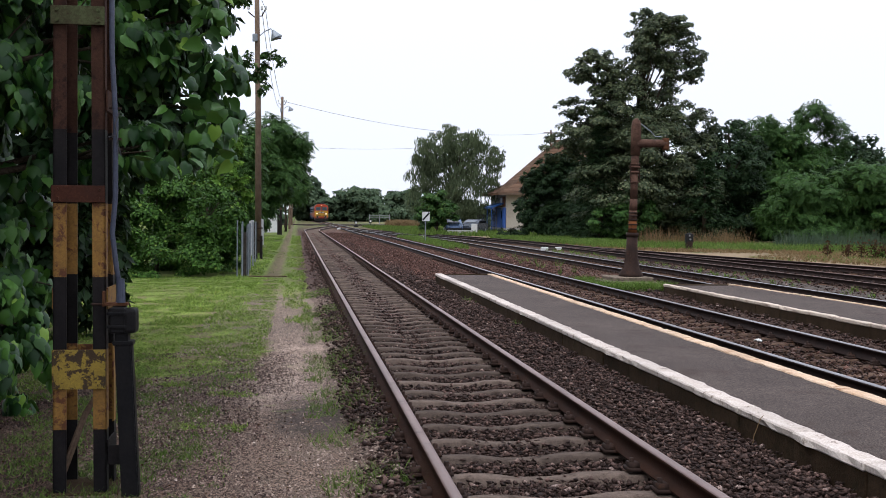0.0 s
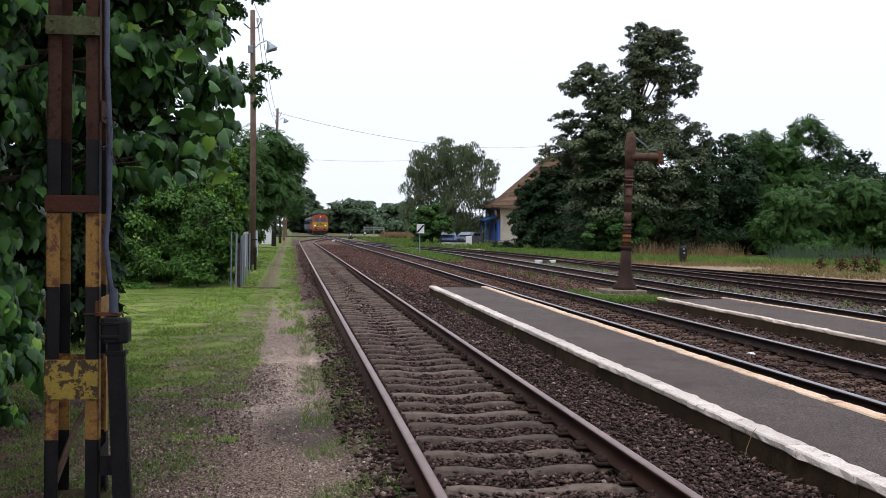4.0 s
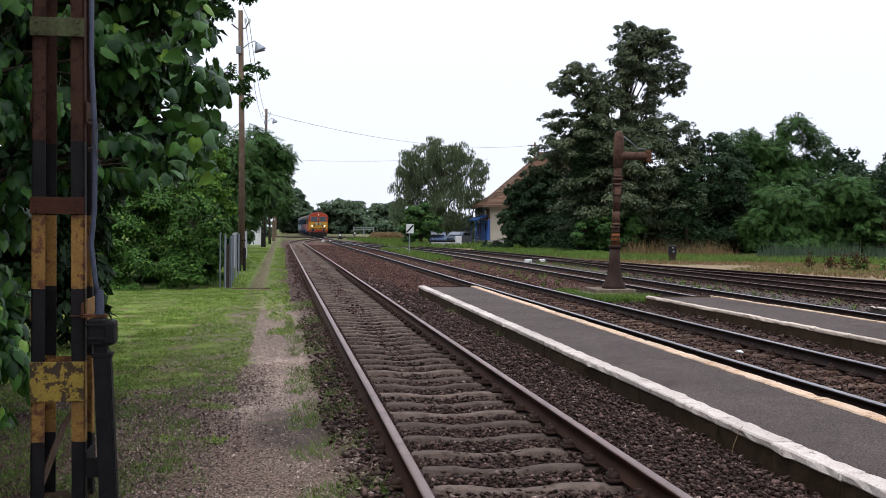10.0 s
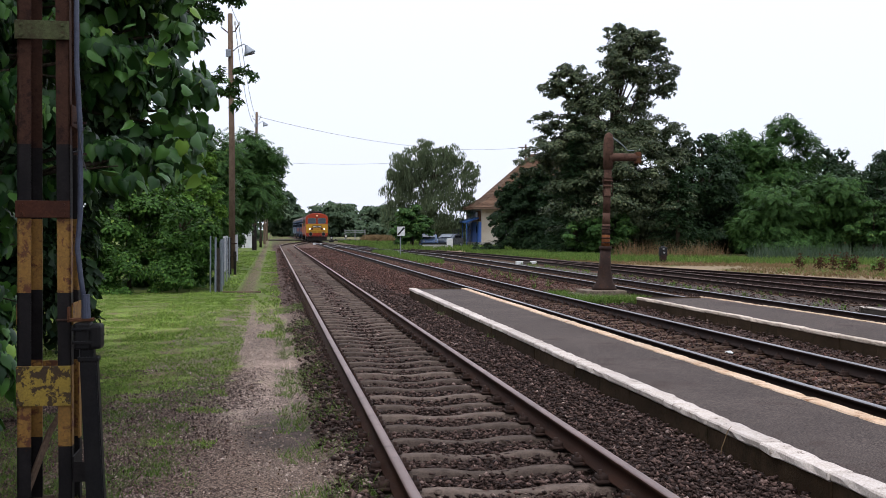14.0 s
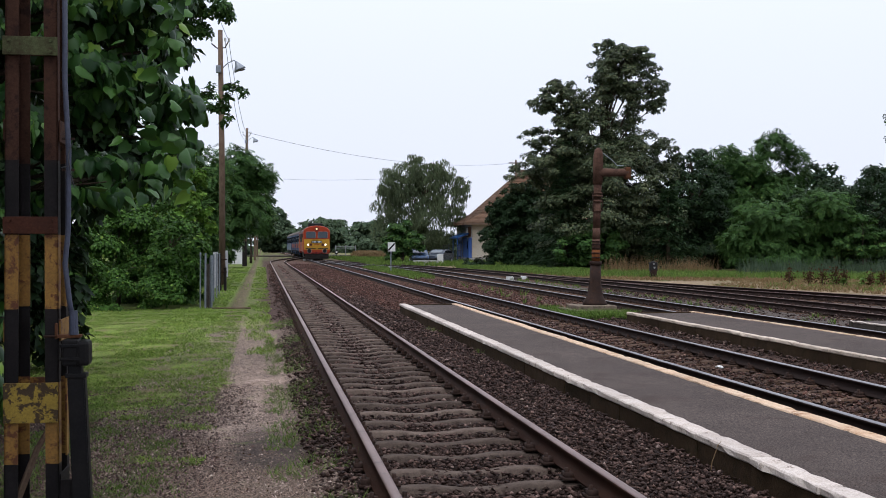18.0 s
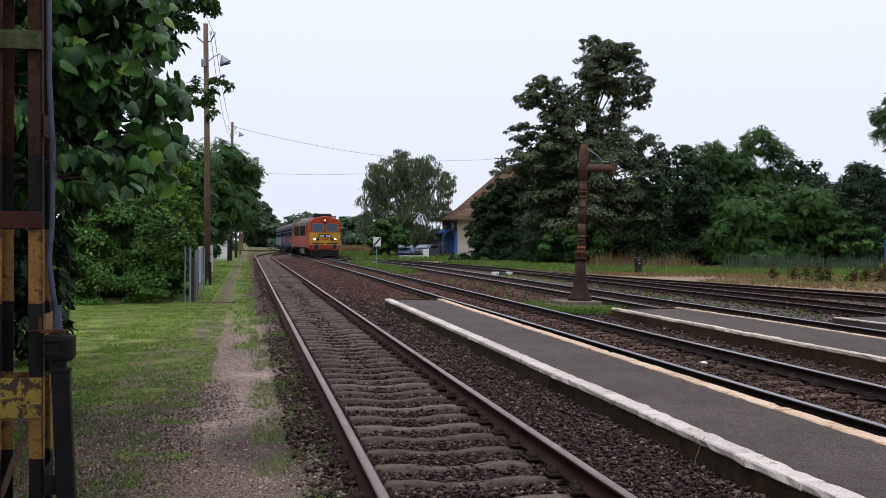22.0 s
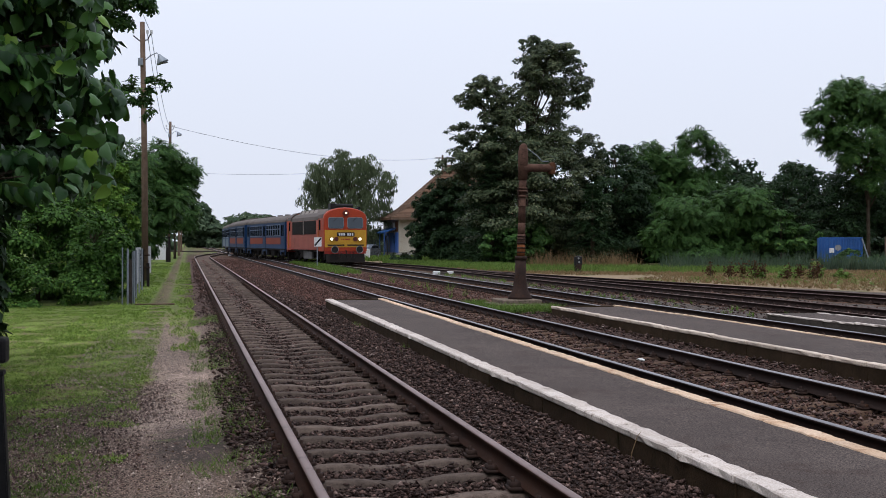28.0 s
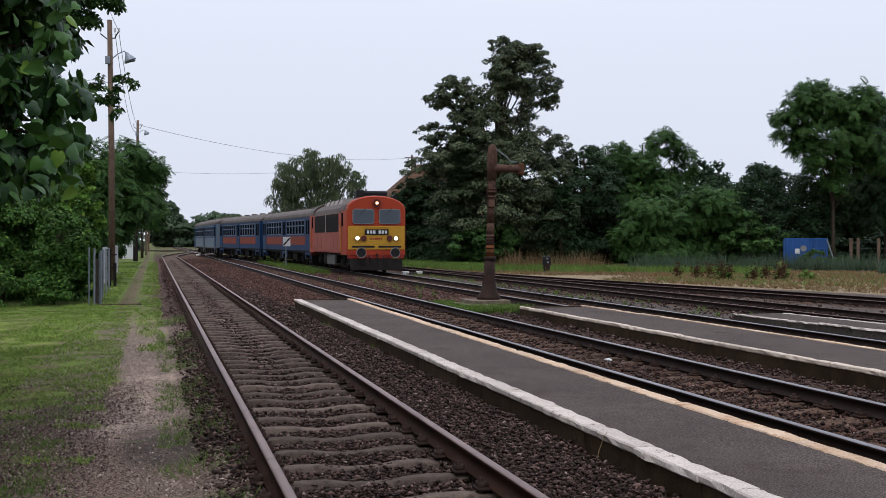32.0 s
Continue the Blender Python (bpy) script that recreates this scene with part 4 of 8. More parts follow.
def track(name, centre, y0, y1, kind, head, label, singles, near_end, far_gap=0.62, fast_to=45, lift=0.0):
    t = thing(name, pose(0, 0, 0), label, "railway track", kind="structure")
    for off in (-0.7525, 0.7525):
        part("rail", rail_mesh(centre, off, y0, y1, 1.0, head, lift), None, t)
    me = sleeper_mesh(kind)
    y, k = singles[0], 0
    while y < singles[1]:
        part("sleeper", me, None, t, at=pose(centre(y) + rng.normal(0, 0.012), y + rng.normal(0, 0.012), rng.normal(0, 0.004) + lift * 0.9 * (1 - smooth_step((y - 50) / 60)), 0, 0, rng.normal(0, 0.5) - math.degrees(centre(y + 0.5) - centre(y - 0.5))))
        y += 0.6
    # the farther and nearer sleepers in one mesh
    v0 = np.array([v.co[:] for v in me.vertices])
    f0 = np.array([p.vertices[:] for p in me.polygons])
    ys = list(np.arange(y0, singles[0] - 0.3, 0.6)) + list(np.arange(singles[1] + 0.3, near_end, far_gap))
    if ys:
        v = np.concatenate([v0 + (centre(q), q, 0) for q in ys])
        f = np.concatenate([f0 + i * len(v0) for i in range(len(ys))])
        tagged(part("sleepers", np_mesh("sleepers", v, f, (M[kind + "_sleeper"],)), None, t), kind="stuff")
    v, f = fastening_points(centre, singles[0], fast_to, 0.6)
    v[:, 2] += lift
    tagged(part("fastenings", np_mesh("fastenings", v, f, (M["rust_dark"],)), None, t, "rusty plates, clips and bolts"), kind="stuff")
    return t


track("track_siding", siding_x, -14, 176, "concrete", M["rail_head"], "dull brown rails on concrete sleepers with dipped middles", (5.0, 100.0), 170, lift=0.1)
track("track_main", main_x, -14, 420, "wood", M["rail_head_used"], "dark rails on rotten wooden sleepers bedded in brown ballast", (6.2, 75.0), 300, lift=0.05)
track("track_third", third_x, 4, 124, "wood", M["rail_head_used"], "shiny-topped rails on dark wooden sleepers behind the second platform", (14.6, 62.0), 120)
track("track_fourth", fourth_x, 4, 140, "wood", M["rail_rusty"], "rusty rails on wooden sleepers beside grey gravel", (18.2, 50.0), 130, 0.65, 40)
track("track_fifth", fifth_x, 8, 66, "wood", M["rail_rusty"], "rusty rails curving in from the outer siding", (23.0, 46.0), 60, 0.65, 40)

pebbles("ballast_stones", [(0.85, 3.42, 4.5, 13, 1000, 0.0215), (0.85, 3.42, 13, 22, 560, 0.0245), (0.8, 3.4, 22, 38, 190, 0.033), (0.5, 3.3, 38, 52, 70, 0.036), (0.4, 3.3, 52, 75, 30, 0.04),
                           (0.4, 0.95, 4.5, 20, 700, 0.024), (0.15, 0.5, 4.5, 26, 260, 0.016), (0.05, 0.8, 20, 60, 120, 0.026), (4.75, 8.0, 5.5, 16, 230, 0.026), (5.0, 8.2, 16, 34, 110, 0.03),
                           (9.4, 12.3, 10, 30, 60, 0.035), (12.4, 18, 15, 45, 25, 0.035)], M["stone_mix"], "brown-black broken ballast stones between and beside the rails")
pebbles("red_ballast", [(0.5, 3.3, 36, 52, 40, 0.036), (0.4, 3.3, 52, 75, 40, 0.04), (0.4, 3.3, 75, 110, 22, 0.045), (3.3, 5.1, 28.5, 45, 150, 0.034), (3.3, 5.1, 45, 75, 70, 0.04), (3.3, 5, 75, 110, 22, 0.045),
                        (5.0, 9, 32, 60, 75, 0.04), (5.0, 9, 60, 100, 20, 0.045), (8.2, 10, 30, 60, 40, 0.035), (5.0, 7.8, 8, 32, 70, 0.027)], M["stone_red"], "red-brown broken ballast farther up the yard")


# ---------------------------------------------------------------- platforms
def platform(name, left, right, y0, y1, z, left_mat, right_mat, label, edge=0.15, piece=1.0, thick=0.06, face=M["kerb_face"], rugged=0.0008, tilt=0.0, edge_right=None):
    """A low asphalt platform: each kerb stone and each face block a piece. left and right give the edge's x at a y."""
    t = thing(name, pose(0, 0, 0), label, "platform", kind="structure")
    ys = np.arange(y0, y1 + 0.01, 0.5)
    grid, cols = [], 9
    for y in ys:
        for k in range(cols):
            u = k / (cols - 1)
            x = left(y) + 0.1 + (right(y) - left(y) - 0.16) * u
            grid.append((x, y, z + tilt * u - 0.014 + 0.008 * noise.noise((x * 0.8, y * 0.5, 2.0))))
    k = np.arange((len(ys) - 1) * (cols - 1))
    r, c = k // (cols - 1), k % (cols - 1)
    f = np.stack([r * cols + c, r * cols + c + 1, (r + 1) * cols + c + 1, (r + 1) * cols + c], 1)
    me = np_mesh("surface", grid, f, (M["asphalt"],))
    me.polygons.foreach_set("use_smooth", np.ones(len(me.polygons), bool))
    part("surface", me, None, t, "worn dark grey asphalt")
    core = bmesh.new()
    for y in np.arange(y0, y1 - 0.1, 4.0):
        e = min(y + 4.0, y1 - 0.06)
        box(core, max(left(y), left(e)) + 0.14, min(right(y), right(e)) - 0.12, y, e, -0.1, z - 0.05)
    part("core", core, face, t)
    shapes = {}
    for si, (edge_of, sign, mat) in enumerate(((left, 1, left_mat), (right, -1, right_mat))):
        y, i = y1, 0
        while y > y0 + 0.4:
            near = y < 34
            ln = piece if near else piece * 2
            var = i % 5
            key = (si, var, ln)
            if key not in shapes:
                jit = 0.0035 + rugged
                bm = bmesh.new()
                vs = box(bm, 0, edge if si == 0 or edge_right is None else edge_right, -ln + 0.008, 0, -thick, 0)
                bmesh.ops.subdivide_edges(bm, edges=[e for e in bm.edges if abs(e.verts[0].co.y - e.verts[1].co.y) > 0.3], cuts=7)
                for v in bm.verts:
                    # the inner edge is broken, the outer one worn
                    v.co += Vector((rng.normal(0, jit) if v.co.x < 0.05 else -abs(rng.normal(0, 0.014)), 0, rng.normal(0, jit * 0.3)))
                bmesh.ops.bevel(bm, geom=[e for e in bm.edges if e.calc_face_angle(0) > 1.0], offset=0.012, segments=1, affect="EDGES")
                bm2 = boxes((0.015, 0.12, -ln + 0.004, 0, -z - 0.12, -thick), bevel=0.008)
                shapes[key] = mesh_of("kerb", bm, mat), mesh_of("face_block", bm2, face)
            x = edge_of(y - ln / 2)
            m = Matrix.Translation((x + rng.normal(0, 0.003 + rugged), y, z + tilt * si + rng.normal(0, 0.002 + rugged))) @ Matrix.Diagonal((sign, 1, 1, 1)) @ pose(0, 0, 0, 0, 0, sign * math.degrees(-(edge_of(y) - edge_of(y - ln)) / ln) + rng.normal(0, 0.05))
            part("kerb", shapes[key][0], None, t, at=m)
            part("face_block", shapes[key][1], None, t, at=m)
            y -= ln
            i += 1
    # a rough footing under the left face
    if name == "platform_1":
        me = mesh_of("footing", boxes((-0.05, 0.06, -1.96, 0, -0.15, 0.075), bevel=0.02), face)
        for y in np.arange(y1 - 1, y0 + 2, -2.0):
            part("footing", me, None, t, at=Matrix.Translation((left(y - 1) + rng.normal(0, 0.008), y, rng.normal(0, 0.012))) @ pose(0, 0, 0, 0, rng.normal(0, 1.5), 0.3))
    # end kerb
    bm = bmesh.new()
    box(bm, left(y1) + 0.02, right(y1) - 0.02, y1 - 0.1, y1 + 0.02, -0.1, z - 0.012, 0.01)
    part("end_kerb", bm, face, t)
    part("end_kerb", boxes((left(y0) + 0.02, right(y0) - 0.02, y0 - 0.3, y0 + 0.5, -0.1, z - 0.016), bevel=0.01), face, t)
    return t


platform("platform_1", lambda y: 3.43 + 0.003 * y, lambda y: 4.86 + 0.005 * y + 0.0002 * max(y - 20, 0) ** 2, -12.0, 28.4, 0.35, M["white_edge"], M["cream_edge"],
         "low asphalt platform with a white-painted and a cream-stained edge", edge=0.185, tilt=-0.01, edge_right=0.16)
platform("platform_2", lambda y: 8.06, lambda y: 9.78 - 0.012 * max(y - 17, 0) ** 1.4, -6.0, 23.9, 0.36, M["pale_edge"], M["cream_edge"],
         "low asphalt platform with flaking cream edges beside the water crane", 0.1)
platform("platform_3", lambda y: 13.0 - 0.068 * max(y - 17.6, 0), lambda y: 14.15 - 0.06 * max(y - 19, 0), 8.0, 22.6, 0.2, M["white_edge"], M["white_edge"],
         "crumbling narrow platform with white edges", 0.07, 1.0, 0.04, M["rubble"], 0.005)


def gravel(n, x0, x1, y0, y1, size, material, label):
    """Fine gravel lying on the path."""
    base = np.array([(1, 0, 0), (-0.5, 0.87, 0), (-0.5, -0.87, 0), (0, 0, 0.8)], float)
    tri = np.array([(0, 1, 3), (1, 2, 3), (2, 0, 3)])
    p = np.stack([rng.uniform(x0, x1, n), y0 + (y1 - y0) * rng.random(n) ** 1.3, rng.uniform(-0.004, 0.004, n)], 1)
    p = p[p[:, 0] < x1 - np.abs(rng.normal(0, 0.25, n))]
    n = len(p)
    p[:, 2] += bed(p[:, 0], p[:, 1])
    damp = ((p[:, 0] - 0.12) * 1.6) ** 2 + ((p[:, 1] - 10.3) * 0.6) ** 2 < 0.6
    p = p[~damp | (rng.random(n) < 0.15)]
    n = len(p)
    v = p[:, None] + (base[None] + rng.normal(0, 0.25, (n, 4, 3))) * (size * rng.uniform(0.4, 1.6, (n, 1, 1)))
    stuff("path_gravel", v.reshape(-1, 3), ((np.arange(n) * 4)[:, None, None] + tri[None]).reshape(-1, 3), material, label, "gravel")


gravel(80000, -1.6, 0.8, 5.5, 26, 0.0095, M["gravel_mix"], "fine pale gravel trodden into the path")
gravel(56000, -3.8, 0.0, 5.8, 15, 0.0115, M["stone_mix"], "fine dark grit on the bare soil")


# ---------------------------------------------------------------- train (built at its own origin on the rail tops, nose towards -y)
def loft(rows, close=True):
    """A skin through closed outlines of equally many points."""
    bm = bmesh.new()
    rings = [[bm.verts.new(p) for p in r] for r in rows]
    k = len(rings[0])
    for a, b in zip(rings, rings[1:]):
        for i in range(k):
            bm.faces.new((a[i], a[(i + 1) % k], b[(i + 1) % k], b[i]))
    if close:
        bm.faces.new(rings[0])
        bm.faces.new(rings[-1][::-1])
    return bm


def arch(half, spring, rise, n=10, power=2.3):
    """Points of a roof arch from side to side."""
    return [(half * math.cos(math.pi * i / n), spring + rise * math.sin(math.pi * i / n) ** (2 / power)) for i in range(n + 1)]


def section(half, low, spring, rise, y, n=10):
    return [(half, y, low)] + [(x, y, z) for x, z in arch(half, spring, rise, n)] + [(-half, y, low)]


def wheelset(radius):
    bm = bmesh.new()
    for s in (-1, 1):
        disc(bm, (s * 0.75, 0, 0), (1, 0, 0), radius, 0.13, 22)
        disc(bm, (s * 0.70, 0, 0), (1, 0, 0), radius + 0.03, 0.03, 22)
        for k in range(4):
            a = k * math.pi / 2
            box(bm, s * 0.82 - 0.012, s * 0.82 + 0.012, -0.03, 0.03, 0.12, radius - 0.1, m=pose(0, 0, 0, math.degrees(a)))
    disc(bm, (0, 0, 0), (1, 0, 0), 0.09, 1.5, 10)
    return mesh_of("wheelset", bm, M["underframe"])


def bogie(parent, y, half_base, radius, wheels):
    """A bogie frame with springs and axle boxes; its wheelsets turn."""
    bm = bmesh.new()
    for s in (-1, 1):
        box(bm, s * 0.98 - 0.06, s * 0.98 + 0.06, y - half_base - 0.55, y + half_base + 0.55, 0.62, 0.82, 0.02)
        for e in (-1, 1):
            box(bm, s * 1.04 - 0.1, s * 1.04 + 0.1, y + e * half_base - 0.17, y + e * half_base + 0.17, 0.3, 0.64, 0.02)
            for d in (-0.3, 0.3):
                disc(bm, (s * 1.05, y + e * half_base + d, 0.5), (0, 0, 1), 0.09, 0.34, 10)
        disc(bm, (s * 1.0, y, 0.72), (0, 0, 1), 0.2, 0.4, 12)
    box(bm, -1.0, 1.0, y - 0.2, y + 0.2, 0.55, 0.85, 0.02)
    b = part("bogie", bm, M["underframe"], parent, "black bogie with springs and axle boxes")
    for e in (-1, 1):
        w = part("wheelset", wheels, None, b, at=pose(0, y + e * half_base, radius))
        WHEELS.append((w, y + e * half_base, radius))
    return b


WHEELS = []


def buffers(parent, y, s):
    for x in (-0.875, 0.875):
        bm = tubes(([(x, y, 1.04), (x, y + s * 0.34, 1.04)], 0.11), ([(x, y + s * 0.3, 1.04), (x, y + s * 0.5, 1.04)], 0.085), sides=16)
        disc(bm, (x, y + s * 0.52, 1.04), (0, 1, 0), 0.235, 0.045, 24)
        b = part("buffer", bm, M["black_paint"], parent)
        ring = bmesh.new()
        pts = [(x + 0.245 * math.cos(a), y + s * 0.545, 1.04 + 0.245 * math.sin(a)) for a in np.linspace(0, 2 * math.pi, 25)]
        tube(ring, pts, 0.018, 6)
        part("rim", ring, M["grey_paint"], b, "pale worn rim")


def locomotive():
    t = thing("locomotive", pose(0, 0, 0), "orange and yellow diesel locomotive with lit headlights", "locomotive")
    L, H = 14.35, 1.53
    # cab-ended body shell, nose slightly raked; colours by height

    def band(z0, z1, ya, yb, half=H):
        return loft([[(half, y, z0), (half, y, z1), (-half, y, z1), (-half, y, z0)] for y in (ya, yb)])

    part("body_side", band(1.05, 3.12, 2.3, 12.4), M["loco_faded"], t, "faded pinkish-orange side panels")
    for a, b in ((0.32, 2.3), (12.4, L)):
        rows = [section(H - 0.05, 0.92, 3.2, 0.7, a), section(H - 0.01, 0.92, 3.2, 0.74, a + 0.07), section(H, 0.92, 3.2, 0.76, a + 0.2), section(H, 0.92, 3.2, 0.76, b - 0.2), section(H - 0.05, 0.92, 3.2, 0.7, b)]
        part("cab", loft(rows), M["loco_orange"], t, "orange cab shell with an arched roof end")
    for a, b in ((0.292, 0.34), (L - 0.02, L + 0.028)):
        bm = boxes((-H + 0.06, H - 0.06, a, b, 1.45, 2.4), bevel=0.02)
        part("front_panel", bm, M["loco_yellow"], t, "yellow lower front panel")
        c = a if a < 1 else b
        s = -1 if a < 1 else 1
        bm = boxes((-H + 0.06, H - 0.06, min(c, c - s * 0.06), max(c, c - s * 0.06), 1.2, 1.45), bevel=0.015)
        part("apron", bm, M["loco_yellow"], t)
        bm = boxes((-1.28, -0.1, c - 0.006 + s * 0.012, c + 0.006 + s * 0.012, 1.3, 1.39), (0.1, 1.28, c - 0.006 + s * 0.012, c + 0.006 + s * 0.012, 1.3, 1.39))
        part("stripe", bm, M["black_paint"], t, "narrow black stripe")
        # windscreens
        for x0, x1 in ((-1.24, -0.12), (0.12, 1.24)):
            bm = bmesh.new()
            box(bm, x0, x1, c - 0.025, c + 0.025, 2.5, 3.27, 0.0, None)
            bmesh.ops.bevel(bm, geom=[e for e in bm.edges if abs(e.verts[0].co.y - e.verts[1].co.y) > 0.01], offset=0.07, segments=4, affect="EDGES")
            w = part("windscreen_frame", bm, M["grey_paint"], t, "grey rubber window surround")
            bm = bmesh.new()
            box(bm, x0 + 0.035, x1 - 0.035, c + s * 0.02 - 0.012, c + s * 0.02 + 0.02, 2.535, 3.235)
            bmesh.ops.bevel(bm, geom=[e for e in bm.edges if abs(e.verts[0].co.y - e.verts[1].co.y) > 0.01], offset=0.05, segments=4, affect="EDGES")
            part("pane", bm, M["glass_cab"], w)
            bm = tubes(([((x0 + x1) / 2 + 0.1, c + s * 0.06, 3.3), ((x0 + x1) / 2 - 0.2, c + s * 0.07, 2.98)], 0.014), sides=5)
            part("wiper", bm, M["black_paint"], w)
        # lamps: white lit outside, dull red tail lamps inside, one lit lamp on the brow
        for x in (-1.0, 1.0):
            bm = bmesh.new()
            disc(bm, (x, c + s * 0.03, 1.77), (0, 1, 0), 0.135, 0.07, 20)
            h = part("headlight", bm, M["black_paint"], t, "round headlight, lit white")
            bm = bmesh.new()
            disc(bm, (x, c + s * 0.07, 1.77), (0, 1, 0), 0.095, 0.02, 20)
            part("lens", bm, M["lens_white"] if s < 0 else M["glass_cab"], h)
            bm = bmesh.new()
            disc(bm, (x * 0.67, c + s * 0.03, 1.77), (0, 1, 0), 0.15, 0.07, 20)
            part("tail_lamp", bm, M["tail_red"], t, "dull dark red tail lamp, unlit")
        bm = bmesh.new()
        disc(bm, (0, c + s * 0.05, 3.57), (0, 1, 0), 0.2, 0.14, 20)
        h = part("brow_lamp", bm, M["tail_red"], t, "round lamp in the brow, lit")
        bm = bmesh.new()
        disc(bm, (0, c + s * 0.125, 3.57), (0, 1, 0), 0.075, 0.02, 20)
        part("lens", bm, M["lens_amber"] if s < 0 else M["glass_cab"], h)
        # number board with plain bars, grab rail, badge bars
        nb = part("number_board", boxes((-0.62, 0.62, c + s * 0.02 - 0.015, c + s * 0.02 + 0.015, 1.95, 2.23), bevel=0.008), M["black_paint"], t, "black board with white bars")
        for x in (-0.5, -0.34, -0.18, 0.1, 0.26, 0.42):
            part("bar", boxes((x, x + 0.11, c + s * 0.04 - 0.006, c + s * 0.04 + 0.006, 2.01, 2.17)), M["white_paint"], nb)
        bm = boxes(*[(x, x + 0.08, c + s * 0.006 - 0.006, c + s * 0.006 + 0.006, 1.71, 1.8) for x in (-0.32, -0.2, -0.08, 0.02, 0.12, 0.22)])
        part("badge_bars", bm, M["loco_red"], t)
        part("grab_rail", tubes(([(-0.6, c + s * 0.09, 2.37), (0.6, c + s * 0.09, 2.37)], 0.02), ([(-0.6, c, 2.37), (-0.6, c + s * 0.09, 2.37)], 0.015), ([(0.6, c, 2.37), (0.6, c + s * 0.09, 2.37)], 0.015), sides=6), M["loco_yellow"], t)
        # buffer beam, coupling, hoses, plough
        yb = c - s * 0.05
        part("buffer_beam", boxes((-1.46, 1.46, min(yb, yb - s * 0.2), max(yb, yb - s * 0.2), 0.74, 1.2), bevel=0.02), M["loco_red"], t, "red buffer beam")
        buffers(t, yb, s)
        part("coupling", tubes(([(0, yb, 0.95), (0, yb + s * 0.3, 0.95), (0, yb + s * 0.36, 0.7)], 0.045), ([(-0.05, yb + s * 0.36, 0.7), (0.05, yb + s * 0.36, 0.42)], 0.03), sides=8), M["underframe"], t)
        for x in (-0.55, -0.35, 0.35, 0.55):
            part("brake_hose", tubes(([(x, yb, 0.85), (x, yb + s * 0.16, 0.8), (x * 1.05, yb + s * 0.18, 0.45)], 0.025), sides=6), M["black_paint"], t)
        bm = loft([[(-1.35, yb + s * 0.0, 0.14), (1.35, yb, 0.14), (1.35, yb - s * 0.1, 0.72), (-1.35, yb - s * 0.1, 0.72)], [(-1.35, yb + s * 0.12, 0.16), (1.35, yb + s * 0.12, 0.16), (1.35, yb + s * 0.0, 0.72), (-1.35, yb + s * 0.0, 0.72)]])
        part("plough", bm, M["underframe"], t, "black snow plough")
        for x in (-1.25, 1.25):
            part("step", boxes((x - 0.18, x + 0.18, yb - s * 0.5 - 0.12, yb - s * 0.5 + 0.12, 0.42, 0.46), (x - 0.18, x - 0.15, yb - s * 0.5 - 0.03, yb - s * 0.5 + 0.03, 0.44, 0.8), (x + 0.15, x + 0.18, yb - s * 0.5 - 0.03, yb - s * 0.5 + 0.03, 0.44, 0.8)), M["underframe"], t)
    for a, b in ((0.75, 2.3), (12.4, L - 0.4)):
        rows = [[(x * 1.012, y, z + 0.012) for x, y, z in section(H, 3.2, 3.21, 0.745, y)[1:-1]] + [(x * 0.9, y, z - 0.1) for x, y, z in section(H, 3.2, 3.21, 0.745, y)[-2:0:-1]] for y in (a, b)]
        part("cab_roof", loft(rows), M["roof_grey"], t, "sooty brown-grey cab roof")
    for s in (-1, 1):
        part("pillar", boxes((s * 1.55 - 0.02, s * 1.55 + 0.02, 7.27, 7.43, 2.1, 3.12)), M["roof_pale"], t)
    # roof between the cabs
    rows = [section(H - 0.02, 3.1, 3.12, 0.74, y) for y in (2.3, 12.4)]
    part("roof", loft(rows), M["roof_grey"], t, "sooty grey arched roof")
    rows = [[(1.05, y, 3.55), (0.88, y, 3.93), (0, y, 4.02), (-0.88, y, 3.93), (-1.05, y, 3.55)] for y in (5.2, 11.6)]
    hatch = part("roof_hatch", loft(rows), M["roof_pale"], t, "pale raised roof hatch with rusty edges")
    for y in (6.3, 7.9, 9.5, 11.0):
        part("rib", loft([[(1.08, v, 3.55), (0.91, v, 3.96), (0, v, 4.05), (-0.91, v, 3.96), (-1.08, v, 3.55)] for v in (y, y + 0.1)]), M["roof_grey"], hatch)
    ex = part("exhaust_box", boxes((-0.95, -0.55, 0.8, 1.6, 3.7, 4.24), (-0.55, 0.7, 0.95, 1.5, 3.82, 4.0), bevel=0.03), M["black_paint"], t, "sooty black exhaust box")
    part("silencer", tubes(([(-0.6, 1.2, 4.08), (0.72, 1.2, 4.08)], 0.15), sides=14), M["black_paint"], ex, "black cylinder across the cab roof")
    part("horn", tubes(([(1.05, 0.9, 3.6), (1.05, 0.9, 3.96)], 0.08), ([(1.05, 1.1, 3.92), (1.05, 0.6, 3.92)], 0.1), sides=10), M["black_paint"], t)
    # sides: louvres, cab doors, side windows, rails, sill
    for s in (-1, 1):
        x = s * (H + 0.004)
        for y0 in (2.95, 7.45):
            g = part("louvre_frame", boxes((x - 0.012, x + 0.012, y0, y0 + 4.3, 2.12, 3.1), bevel=0.008), M["underframe"], t, "black engine-room louvre")
            bm = bmesh.new()
            for k in range(9):
                box(bm, x + s * 0.012, x + s * 0.03, y0 + 0.08, y0 + 4.22, 2.16 + k * 0.1, 2.2 + k * 0.1)
            part("slats", bm, M["underframe"], g)
